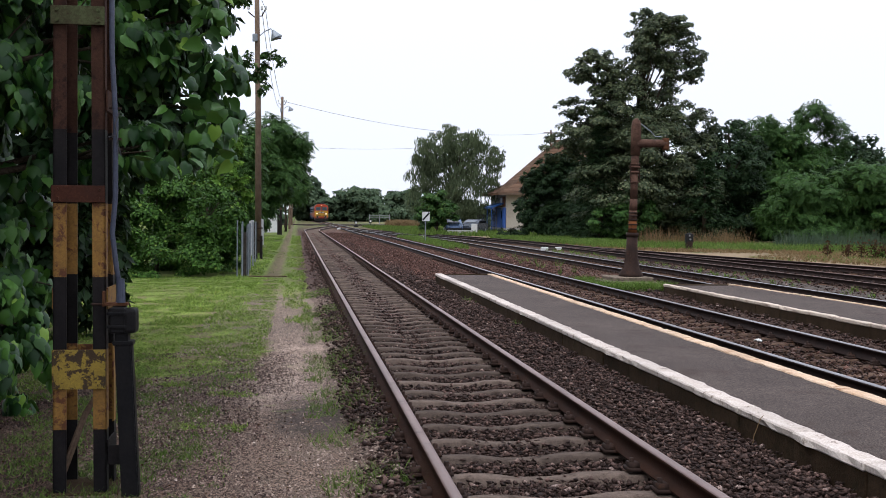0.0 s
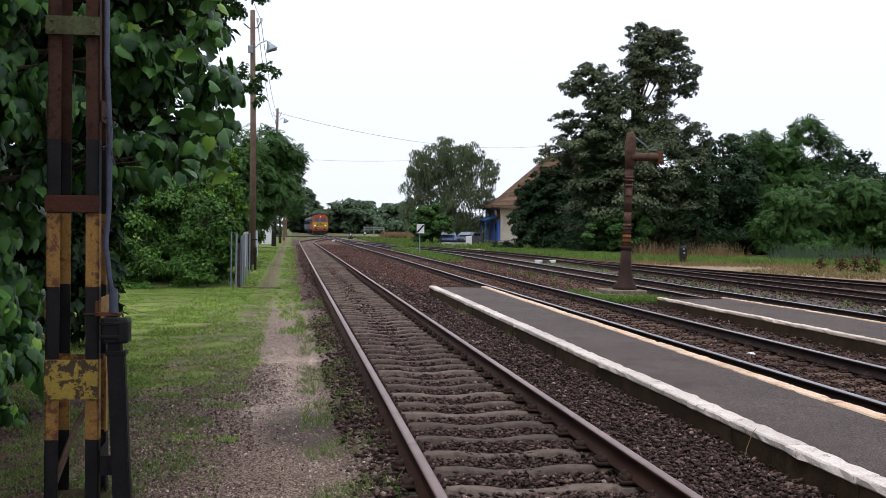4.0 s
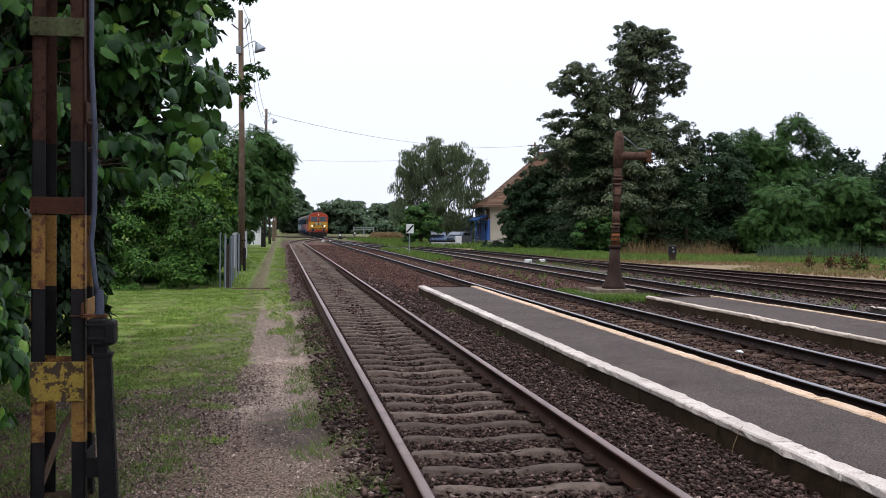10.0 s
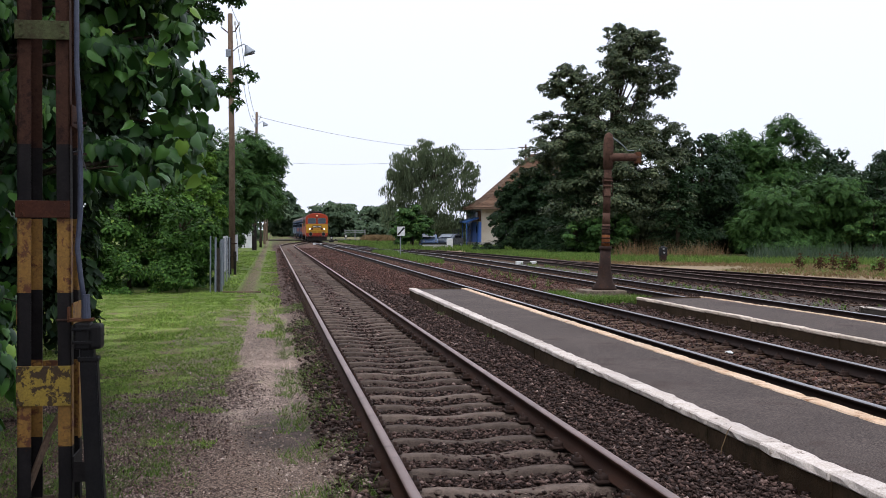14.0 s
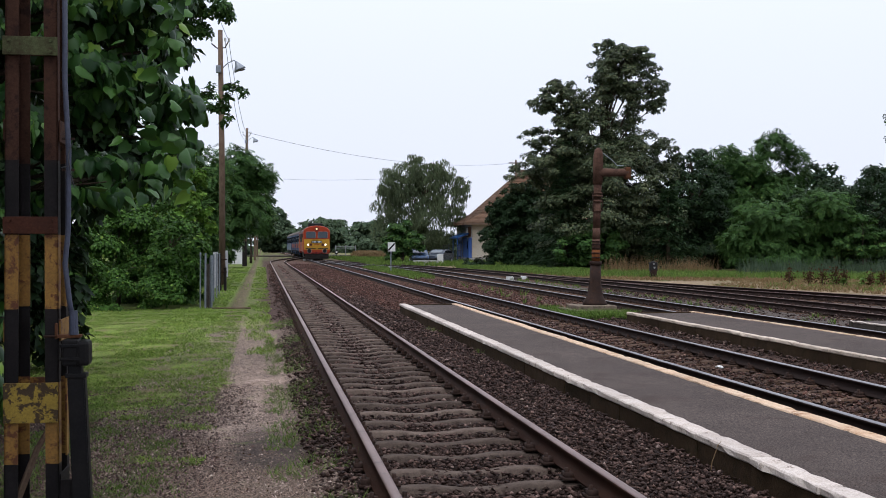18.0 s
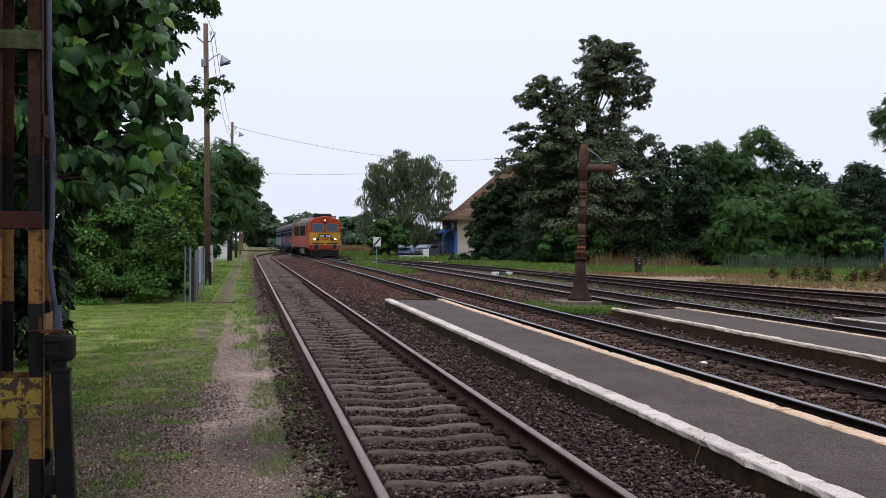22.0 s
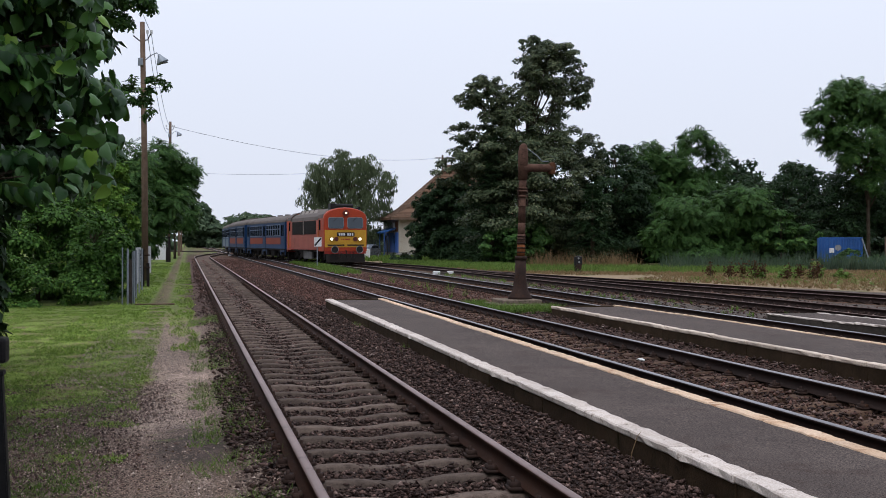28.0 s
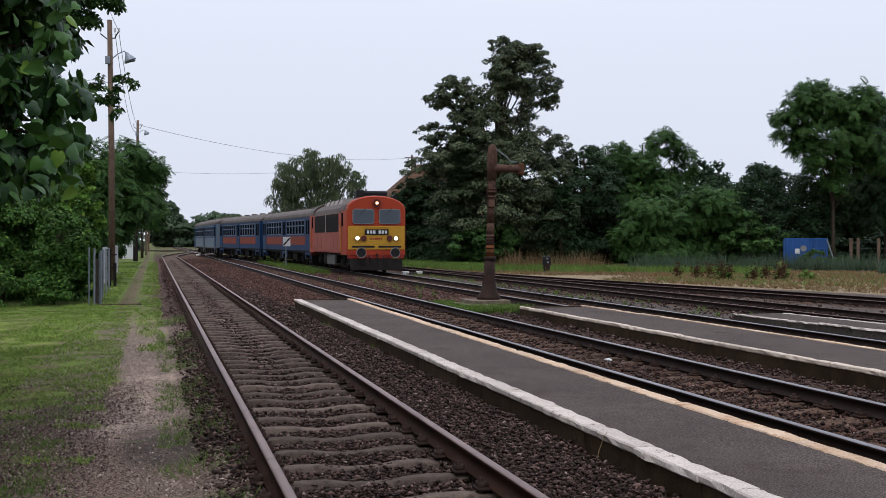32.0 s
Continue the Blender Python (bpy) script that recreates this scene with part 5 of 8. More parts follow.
        for y0 in (1.42, 12.6):
            part("cab_window", boxes((x - 0.012, x + 0.014, y0, y0 + 0.5, 2.4, 3.1), bevel=0.01), M["glass_dark"], t)
            d = part("cab_door", boxes((x - 0.012, x + 0.01, y0 + 0.6, y0 + 1.12, 1.15, 3.0), bevel=0.01), M["loco_orange"], t)
            part("handrail", tubes(([(x + s * 0.05, y0 + 0.56, 1.1), (x + s * 0.05, y0 + 0.56, 2.6)], 0.018), sides=6), M["loco_yellow"], d)
        part("sill", boxes((x - s * 0.05 - 0.03, x - s * 0.05 + 0.03, 0.5, L - 0.2, 0.98, 1.13), bevel=0.01), M["loco_red"], t, "dirty red sill")
        for y0 in (3.2, 4.6, 9.0, 10.6):
            part("access_panel", boxes((x - 0.008, x + 0.008, y0, y0 + 1.2, 1.2, 1.85), bevel=0.006), M["loco_faded"], t)
    part("fuel_tank", boxes((-1.3, 1.3, 5.6, 8.6, 0.3, 0.98), bevel=0.06), M["tank_grey"], t, "dusty grey fuel tank")
    part("frame", boxes((-1.3, 1.3, 0.6, L - 0.3, 0.85, 1.1)), M["underframe"], t)
    wheels = wheelset(0.48)
    for y in (3.1, L - 2.8):
        bogie(t, y, 1.1, 0.48, wheels)
    # stray equipment boxes under the frame
    for y0, y1 in ((4.9, 5.45), (8.75, 9.5)):
        part("equipment_box", boxes((-1.32, 1.32, y0, y1, 0.42, 0.9), bevel=0.03), M["underframe"], t)
    return t


def coach(length, scheme):
    blue = scheme == "blue"
    label = "blue passenger coach with an orange band and grey roof" if blue else "white and blue passenger coach with a grey roof"
    t = thing("passenger_coach", pose(0, 0, 0), label, "railway coach", "coaches of the train")
    H, a, b = 1.42, 0.35, length - 0.35
    body = M["coach_blue"] if blue else M["coach_white"]
    part("body", loft([[(H, y, 0.95), (H, y, 3.2), (-H, y, 3.2), (-H, y, 0.95)] for y in (a, b)]), body, t)
    part("roof", loft([section(H - 0.03 * k, 3.19, 3.2, 0.62 - 0.2 * k, y, 12) for k, y in ((1, a - 0.02), (0, a + 0.5), (0, b - 0.5), (1, b + 0.02))]), M["roof_grey"], t, "brownish grey arched roof")
    for y in np.arange(a + 2.2, b - 1, 3.2):
        part("roof_vent", boxes((-0.22, 0.22, y, y + 0.35, 3.78, 3.93), bevel=0.03), M["roof_grey"], t)
    for y0 in (a, b):
        s = -1 if y0 == a else 1
        part("gangway", boxes((-0.62, 0.62, min(y0, y0 + s * 0.3), max(y0, y0 + s * 0.3), 1.0, 3.05), bevel=0.06), M["black_paint"], t, "black rubber gangway")
        buffers(t, y0, s * 0.6)
    for s in (-1, 1):
        x = s * (H + 0.006)
        if not blue:
            part("band", boxes((x - 0.006, x + 0.006, a + 0.02, b - 0.02, 1.9, 3.12)), M["coach_blue"], t, "blue window band")
        part("gutter", boxes((x - 0.01, x + 0.03, a, b, 3.17, 3.23)), M["roof_grey"], t)
        part("sill", boxes((x - 0.03, x + 0.01, a, b, 0.9, 1.0)), M["underframe"] if blue else M["tank_grey"], t)
        doors = [a + 0.25, (a + b) / 2 - 0.65, b - 1.55]
        x2 = s * (H + 0.014)
        for y0 in doors:
            d = part("door", boxes((x2 - 0.014, x2 + 0.012, y0, y0 + 1.3, 0.72, 3.08), bevel=0.005), M["coach_blue"], t)
            for q in (0.12, 0.7):
                part("door_window", boxes((x2 - 0.02, x2 + 0.02, y0 + q, y0 + q + 0.48, 2.05, 2.95), bevel=0.01), M["glass_dark"], d)
            part("step", boxes((s * (H - 0.12) - 0.15, s * (H - 0.12) + 0.15, y0 + 0.1, y0 + 1.2, 0.45, 0.5)), M["underframe"], d)
            for q in (-0.35, 1.4):
                part("skirt", boxes((s * (H - 0.03) - 0.02, s * (H - 0.03) + 0.02, y0 + q, y0 + q + 0.25, 0.45, 0.95)), M["coach_blue"] if blue else M["tank_grey"], d)
        for d0, d1 in zip(doors, doors[1:]):
            span0, span1 = d0 + 1.6, d1 - 0.3
            if blue:
                part("band", boxes((x - 0.006, x + 0.006, span0 - 0.1, span1 + 0.1, 1.36, 1.92)), M["coach_orange"], t, "orange-red panel")
            k = int((span1 - span0) / 0.98)
            gap = (span1 - span0) / k
            for i in range(k):
                y0 = span0 + i * gap + 0.12
                w = part("window", boxes((x2 - 0.012, x2 + 0.012, y0, y0 + gap - 0.2, 2.04, 3.02), bevel=0.004), M["window_frame"], t)
                part("pane", boxes((x2 - 0.018, x2 + 0.018, y0 + 0.06, y0 + gap - 0.26, 2.1, 2.6)), M["glass_dark"], w)
                part("pane", boxes((x2 - 0.018, x2 + 0.018, y0 + 0.06, y0 + gap - 0.26, 2.66, 2.96)), M["glass_dark"], w)
    part("underframe", boxes((-1.2, 1.2, a + 0.3, b - 0.3, 0.75, 0.96)), M["underframe"], t)
    for y0 in np.arange(a + 5.2, b - 6.0, 2.4):
        part("equipment_box", boxes((-1.25, 1.25, y0, y0 + 1.5, 0.35, 0.8), bevel=0.04), M["underframe"], t)
    wheels = wheelset(0.46)
    for y in (a + 2.9, b - 2.9):
        bogie(t, y, 1.25, 0.46, wheels)
    return t


LOCO = locomotive()
COACH_LENGTHS = (18.4, 18.4, 25.5)
COACHES = [coach(COACH_LENGTHS[0], "blue"), coach(COACH_LENGTHS[1], "blue"), coach(COACH_LENGTHS[2], "white")]


# ---------------------------------------------------------------- trees and shrubs
# the lobes above z 5 lie out of view, added to shade lower leaves
LIND = [(-0.98, 3.45, 0.5, 0.5), (-0.95, 2.8, 0.36, 0.5), (-1.55, 3.1, 0.6, 0.65), (-1.75, 3.9, 0.75, 0.6), (-0.95, 4.2, 0.55, 0.5), (-2.35, 2.9, 0.6, 0.8), (-2.7, 3.9, 0.8, 0.8), (-1.3, 2.38, 0.4, 0.2), (-1.7, 2.45, 0.45, 0.3), (-2.5, 1.7, 0.45, 0.7), (-2.75, 0.75, 0.45, 0.55), (-2.6, 0.45, 0.45, 0.45), (-3.2, 0.6, 0.6, 0.6), (-3.9, 1.0, 0.8, 1.0), (-2.55, 1.15, 0.42, 0.6), (-3.4, 1.6, 0.8, 1.0), (-3.3, 2.2, 0.7, 1.2), (-3.6, 4.6, 1.2, 1.0), (-2.0, 5.4, 1.0, 0.6), (-3.0, 5.9, 1.5, 0.9), (-4.6, 5.2, 1.4, 1.1), (-4.2, 6.9, 1.5, 0.9)]
linden = tree("linden_tree", (-4.6, 10.4, 0), 6.0, LIND, 32000, 0.135, M["leaf_linden"], "leafy green linden tree hanging over the gravel path", r0=0.16, kind="heart", dy=0.5, depth=1.0, hollow=0.35, spread=0.36, tilt=1.4, along=(0.15, -0.35, -0.8), keep=lambda p: ((p[:, 2] > 2.05) | (p[:, 0] < -2.12)) & (p[:, 0] < -0.042 * p[:, 1] - 0.05 + 0.1 * np.sin(p[:, 2] * 5.0) - 0.3 * (p[:, 2] > 4.2)))
# the leaves that hang out farthest, one by one
lv, lf = LEAF["heart"]
single = np_mesh("leaf", lv * 0.135, lf, (M["leaf_linden"],))
crown = [c for c in linden.children if c.name.startswith("crown")][0]
for i in range(170):
    u = rng.random()
    x, z = -0.53 - 0.28 * u ** 2 - 0.5 * rng.random() ** 3, 2.2 + 2.3 * rng.random()
    r, a, nz = turned(1, 1.3)
    m = Matrix((r[0], a[0], nz[0])).transposed().to_4x4()
    part("leaf", single, None, crown, at=Matrix.Translation((x + 4.6, rng.normal(-0.9, 0.35), z)) @ m @ Matrix.Scale(rng.uniform(0.7, 1.15), 4))

# unseen crown left of the view, added to keep sky light off the foliage
tree("linden_tree", (-5.6, 6.0, 0), 7.0, [(-3.2, 5.0, 1.2, 0.8), (-4.4, 4.6, 1.3, 1.0), (-3.4, 6.2, 1.4, 0.9), (-3.9, 2.8, 0.9, 1.2), (-3.6, 1.3, 0.7, 1.1), (-3.5, 3.9, 0.7, 0.9), (-4.6, 2.0, 1.0, 1.5), (-3.6, 0.7, 0.7, 0.7)],
     5500, 0.15, M["leaf_linden"], "unseen linden crown added to block sky light beside the mast", r0=0.18, kind="heart", dy=1.2, depth=1.3, hollow=0.3, spread=0.4)
# unseen canopy of large leaves, added only to cast shade on the crowns below
tree("linden_tree", (-7.5, 9.0, 0), 9.0, [(-5.2, 8.0, 2.0, 1.0), (-6.0, 8.6, 2.6, 1.3), (-8.6, 7.6, 2.6, 1.4), (-5.0, 6.6, 2.0, 0.9), (-7.2, 5.2, 2.2, 1.4), (-6.4, 2.6, 1.6, 1.8), (-8.0, 3.0, 1.8, 1.8)],
     16000, 0.26, M["leaf_linden"], "unseen upper linden crown added to shade the foliage below", r0=0.22, kind="heart", dy=2.6, depth=1.5, hollow=0.2, spread=0.4)
# dark backing for the linden; its shade sits in the leaf colour
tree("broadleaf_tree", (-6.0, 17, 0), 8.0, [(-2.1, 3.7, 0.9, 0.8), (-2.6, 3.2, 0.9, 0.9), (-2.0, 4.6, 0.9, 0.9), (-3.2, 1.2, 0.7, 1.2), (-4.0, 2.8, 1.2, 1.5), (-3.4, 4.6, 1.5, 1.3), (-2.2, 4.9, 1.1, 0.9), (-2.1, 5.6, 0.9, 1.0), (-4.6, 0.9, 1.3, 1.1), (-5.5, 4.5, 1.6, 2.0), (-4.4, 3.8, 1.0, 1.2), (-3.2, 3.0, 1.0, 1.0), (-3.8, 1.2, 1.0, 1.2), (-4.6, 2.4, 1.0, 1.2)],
     34000, 0.2, M["leaf_deep_shade"], "dark broadleaf tree in the shade behind the linden", r0=0.2, hollow=0.2, spread=0.4)
tree("broadleaf_tree", (-8.5, 30, 0), 9.5, [(-1.55, 8.3, 0.8, 0.8), (-2.2, 9.2, 1.0, 0.8), (-0.66, 5.85, 0.28, 0.32), (-0.95, 5.35, 0.32, 0.35), (-1.3, 5.7, 0.35, 0.4), (-2.0, 7.9, 0.7, 0.5), (-3.2, 8.0, 1.4, 1.2)],
     17000, 0.12, M["leaf_locust"], "tall tree reaching out above the lamp pole", r0=0.05)
tree("shrub", (-4.4, 36, 0), 3.0, [(-4.6, 2.0, 1.5, 1.2), (-3.4, 1.8, 1.3, 1.1), (-2.5, 1.5, 0.8, 1.1), (-4.4, 0.7, 1.6, 0.9), (-2.9, 0.6, 1.3, 0.8), (-2.05, 0.7, 0.5, 0.8), (-2.2, 2.4, 0.5, 0.8), (-5.9, 1.2, 1.4, 1.3), (-3.2, 2.8, 1.0, 0.7)],
     44000, 0.13, M["leaf_shrub"], "dense green shrubs at the back of the lawn", "shrub", 0.06, dy=1.8, hollow=0.35, spread=0.3)
tree("shrub", (-4.6, 33.4, 0), 1.0, [(-6.6, 0.5, 0.9, 0.6), (-5.4, 0.6, 0.9, 0.7), (-4.2, 0.45, 0.8, 0.5), (-3.3, 0.6, 0.7, 0.7), (-2.5, 0.5, 0.55, 0.55), (-4.8, 1.1, 0.8, 0.6), (-2.9, 1.1, 0.6, 0.6)],
     15000, 0.1, M["leaf_shrub"], "low shrubs trailing over the edge of the lawn", "shrub", 0.03, dy=0.5, hollow=0.25, spread=0.36)
tree("shrub", (-7.8, 34, 0), 3.2, [(-7.4, 2.0, 1.6, 1.4), (-6.6, 0.8, 1.3, 0.9), (-8.8, 1.2, 1.6, 1.3), (-7.0, 3.2, 1.3, 1.0), (-9.6, 2.8, 1.6, 1.5)],
     20000, 0.13, M["leaf_shrub"], "dense green shrubs at the back of the lawn", "shrub", 0.06, dy=0.8, hollow=0.3, spread=0.36)
tree("bright_shrub", (-3.2, 41, 0), 5.0, [(-2.75, 4.3, 0.75, 0.9), (-2.4, 3.4, 0.6, 0.7), (-3.4, 3.6, 0.9, 1.0), (-3.0, 5.1, 0.7, 0.6), (-2.2, 2.6, 0.5, 0.6)],
     9000, 0.15, M["leaf_bright"], "bright yellow-green young tree above the shrubs", "shrub", 0.07)
tree("locust_tree", (-3.8, 52, 0), 6.5, [(-2.6, 5.3, 0.9, 1.0), (-3.4, 4.3, 1.3, 1.3), (-2.4, 3.6, 0.8, 1.0), (-4.3, 3.8, 1.3, 1.3), (-2.5, 2.1, 0.7, 1.3), (-4.5, 5.6, 1.3, 1.0), (-5.8, 5.0, 1.6, 2.0), (-4.0, 1.6, 1.5, 1.5)],
     6500, 0.62, M["leaf_locust"], "light-leaved locust tree behind the fence", r0=0.12, kind="frond", flat=0.8, spread=0.36)
tree("locust_tree", (-2.6, 78, 0), 8.0, [(-1.7, 7.4, 1.4, 0.9), (-0.8, 5.9, 1.2, 1.1), (-1.9, 4.8, 1.5, 1.4), (-2.8, 3.3, 1.4, 1.4), (-0.1, 6.8, 0.8, 0.4), (-3.4, 6.2, 1.5, 1.3), (-0.5, 5.0, 0.8, 0.5), (-4.0, 2.0, 1.6, 1.8)],
     5500, 0.75, M["leaf_locust"], "light-leaved locust tree by the footpath", r0=0.12, kind="frond", flat=0.8, spread=0.36)
for (x, y, k) in ((-1.2, 118, 1.0), (-1.6, 150, 1.15), (-4.0, 128, 1.1)):
    tree("locust_tree", (x, y, 0), 6.5 * k, [(x + 1.2, 5.6 * k, 1.0, 1.1), (x + 0.4, 4.6 * k, 1.3, 1.4), (x + 1.3, 4.2 * k, 0.8, 1.0), (x - 0.5, 5.0 * k, 1.2, 1.2)],
         2200, 0.8, M["leaf_locust"], "slender locust tree by the footpath", r0=0.12, kind="frond", flat=0.8, group="locust trees along the path")
BIG = [(26.8, 15.4, 2.0, 1.7), (26.2, 17.0, 1.1, 0.6), (28.4, 16.2, 1.2, 0.8), (30.2, 13.4, 0.8, 0.6), (22.0, 13.6, 1.3, 0.8), (26.8, 14.4, 1.9, 1.5), (25.6, 14.0, 1.3, 1.2), (28.9, 13.5, 1.6, 1.2), (29.9, 12.4, 0.8, 0.7), (26.6, 12.2, 2.2, 1.6), (21.5, 8.3, 2.2, 1.4), (30.4, 9.0, 1.6, 1.3), (23.2, 11.0, 1.7, 1.3), (25.2, 8.2, 3.2, 2.0), (19.6, 7.0, 1.4, 1.0), (22.4, 13.0, 1.7, 1.0), (23.6, 12.0, 1.6, 1.2), (21.0, 12.3, 0.9, 0.6), (20.3, 9.9, 1.3, 0.8), (21.6, 9.2, 1.4, 0.9), (24.2, 9.9, 2.4, 1.8), (28.0, 9.7, 2.3, 1.6), (22.8, 7.4, 2.6, 1.8), (26.0, 6.9, 3.2, 2.2), (29.3, 7.0, 2.4, 1.8), (24.4, 4.0, 4.0, 2.4), (28.7, 3.6, 3.2, 2.4), (26.0, 1.6, 4.2, 1.6), (27.2, 16.0, 1.8, 0.9), (26.8, 16.9, 1.2, 0.7), (20.9, 12.6, 1.2, 1.0), (29.3, 14.9, 0.8, 0.9)]
tree("broadleaf_tree", (25.6, 82, 0), 15, BIG, 130000, 0.22, M["leaf_dark"], "tall dark broadleaf tree with clustered foliage", r0=0.3, hollow=0.3, spread=0.24)
tree("broadleaf_tree", (33.5, 84, 0), 9, [(33.3, 8.4, 1.7, 1.2), (31.5, 7.2, 1.6, 1.4), (32.6, 5.4, 2.8, 2.2), (34.0, 3.2, 3.3, 2.4), (35.4, 6.7, 1.6, 1.4), (32.0, 1.6, 3.0, 1.6), (36.6, 2.0, 2.4, 1.8)], 40000, 0.24, M["leaf_deep_shade"], "dark broadleaf tree beside the tall one", r0=0.3, hollow=0.4, spread=0.24)
tree("locust_tree", (40, 87, 0), 10, [(37.1, 8.9, 1.7, 1.1), (39.5, 8.2, 2.0, 1.2), (40.0, 6.9, 2.2, 1.4), (38.2, 7.4, 1.8, 1.2), (41.9, 10.3, 1.2, 0.9), (43.3, 9.2, 1.1, 0.7), (43.9, 7.9, 1.0, 0.6), (40.5, 9.6, 1.0, 0.6), (41.5, 6.2, 2.6, 1.5), (37.2, 5.6, 2.6, 1.9), (40.0, 3.2, 3.2, 2.2)], 9500, 0.72, M["leaf_locust"], "airy locust tree with bare inner branches", r0=0.18, spread=0.3, kind="frond", flat=0.8)
tree("shrub", (38.6, 77, 0), 4.5, [(35.9, 3.5, 2.2, 1.4), (38.1, 2.8, 3.0, 1.8), (40.3, 4.2, 2.2, 1.5), (42.1, 2.4, 2.4, 1.8), (36.8, 1.2, 2.4, 1.2), (34.6, 2.0, 1.5, 1.2), (40.0, 1.2, 3.0, 1.2)], 12000, 0.62, M["leaf_locust"], "spreading green shrub at the edge of the verge", "shrub", 0.1, hollow=0.45, spread=0.32, kind="frond", flat=0.75)
tree("shrub", (45.5, 79, 0), 6, [(43.7, 5.9, 2.0, 1.3), (46.7, 6.4, 2.0, 1.3), (49.2, 5.2, 2.4, 1.8), (44.7, 3.4, 3.0, 1.7), (40.6, 3.9, 2.6, 1.8), (48.7, 2.8, 2.9, 1.7), (45.0, 1.2, 3.5, 1.2), (50.5, 1.4, 2.5, 1.4), (51.5, 6.2, 2.0, 1.6), (53.2, 4.2, 2.2, 1.8)], 40000, 0.21, M["leaf_deep_shade"], "dark green thicket behind the blue crate", "shrub", 0.12, hollow=0.45, spread=0.26)
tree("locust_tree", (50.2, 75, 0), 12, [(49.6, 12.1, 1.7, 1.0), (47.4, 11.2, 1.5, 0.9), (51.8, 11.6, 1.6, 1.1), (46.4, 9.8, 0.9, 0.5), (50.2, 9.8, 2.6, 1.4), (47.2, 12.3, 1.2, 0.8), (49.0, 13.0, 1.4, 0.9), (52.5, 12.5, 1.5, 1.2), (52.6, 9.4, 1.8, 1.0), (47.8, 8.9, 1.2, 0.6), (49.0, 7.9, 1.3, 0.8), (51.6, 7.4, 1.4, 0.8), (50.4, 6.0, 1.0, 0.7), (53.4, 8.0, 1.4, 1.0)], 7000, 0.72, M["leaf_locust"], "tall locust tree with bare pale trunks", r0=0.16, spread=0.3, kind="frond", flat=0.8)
tree("locust_tree", (58.5, 80, 0), 13, [(57.6, 12.6, 1.5, 1.2), (59.2, 10.4, 2.4, 1.8), (57.4, 8.2, 2.2, 1.6), (60.4, 7.2, 2.6, 2.4), (58.0, 4.8, 2.8, 2.0), (57.2, 6.2, 2.0, 1.6), (54.4, 6.0, 1.8, 1.4), (60.0, 5.5, 1.8, 1.8)], 6500, 0.75, M["leaf_deep_shade"], "tall dark locust tree", r0=0.2, kind="frond", flat=0.8)
tree("shrub", (22, 91, 0), 5, [(18.8, 4.7, 0.5, 0.8), (19.5, 5.7, 0.6, 0.9), (20.2, 6.3, 0.7, 0.8), (21.2, 6.5, 0.7, 0.8), (22.2, 6.6, 0.7, 0.8), (19.6, 4.6, 0.9, 0.9), (20.8, 5.4, 0.9, 0.9), (22.0, 5.6, 0.9, 0.9), (19.3, 3.6, 1.0, 1.1), (20.1, 4.6, 1.2, 1.1), (21.0, 5.2, 0.9, 0.9), (22.3, 4.8, 1.0, 1.0), (19.9, 4.2, 1.0, 0.9), (21.6, 4.2, 1.8, 1.4), (18.7, 2.5, 0.9, 1.0), (19.5, 1.7, 1.4, 1.5), (21.4, 2.4, 2.2, 2.0), (23.0, 3.6, 1.6, 1.6), (23.4, 1.5, 3.3, 1.6), (25.8, 2.0, 2.4, 2.1), (18.7, 0.6, 0.8, 0.7), (17.8, 0.5, 0.7, 0.6), (16.9, 0.4, 0.5, 0.5), (22.8, 6.0, 0.9, 0.8), (21.7, 6.1, 0.7, 0.7), (22.6, 6.9, 0.7, 0.8), (23.8, 6.0, 1.1, 1.2), (24.8, 5.2, 1.5, 1.6), (25.8, 7.0, 1.6, 1.6)], 90000, 0.2, M["leaf_deep_shade"], "dark overgrown shrubs in front of the house", "shrub", 0.12, hollow=0.35)
tree("bright_shrub", (24.2, 79, 0), 3.4, [(23.6, 2.6, 1.3, 1.2), (25.0, 2.0, 1.4, 1.3), (22.4, 1.5, 1.4, 1.1), (24.2, 0.9, 2.0, 0.9)], 14000, 0.2, M["leaf_locust"], "green shrub in front of the dark thicket", "shrub", 0.08, kind="spray")


def fir(x, y, h, w, label):
    """A fir: whorls of drooping branches, longer towards the ground."""
    t = thing("fir_tree", pose(x, y, 0), label, "tree")
    part("trunk", tubes(([(0, 0, 0), (0, 0, h * 0.98)], [0.2, 0.02])), M["bark"], t, smooth=True)
    pts, dirs = [], []
    for z in np.arange(0.5, h, 0.32):
        rad = w * (1 - z / h) ** 0.85
        for k in range(9):
            a = rng.uniform(0, 2 * math.pi)
            for u in np.linspace(0.15, 1, 8):
                r = rad * u * rng.uniform(0.85, 1.1)
                for q in range(3):
                    pts.append((r * math.cos(a) + rng.normal(0, 0.1), r * math.sin(a) + rng.normal(0, 0.1), z - 0.25 * r + rng.normal(0, 0.05)))
                    dirs.append((math.cos(a + rng.normal(0, 0.6)), math.sin(a + rng.normal(0, 0.6)), -0.3))
    pts = np.array(pts)
    keep = pts[:, 2] > 0.1
    part("crown", leaves("crown", pts[keep], 0.42, "slim", M["leaf_deep_shade"], 0.6, np.array(dirs)[keep]), None, t)


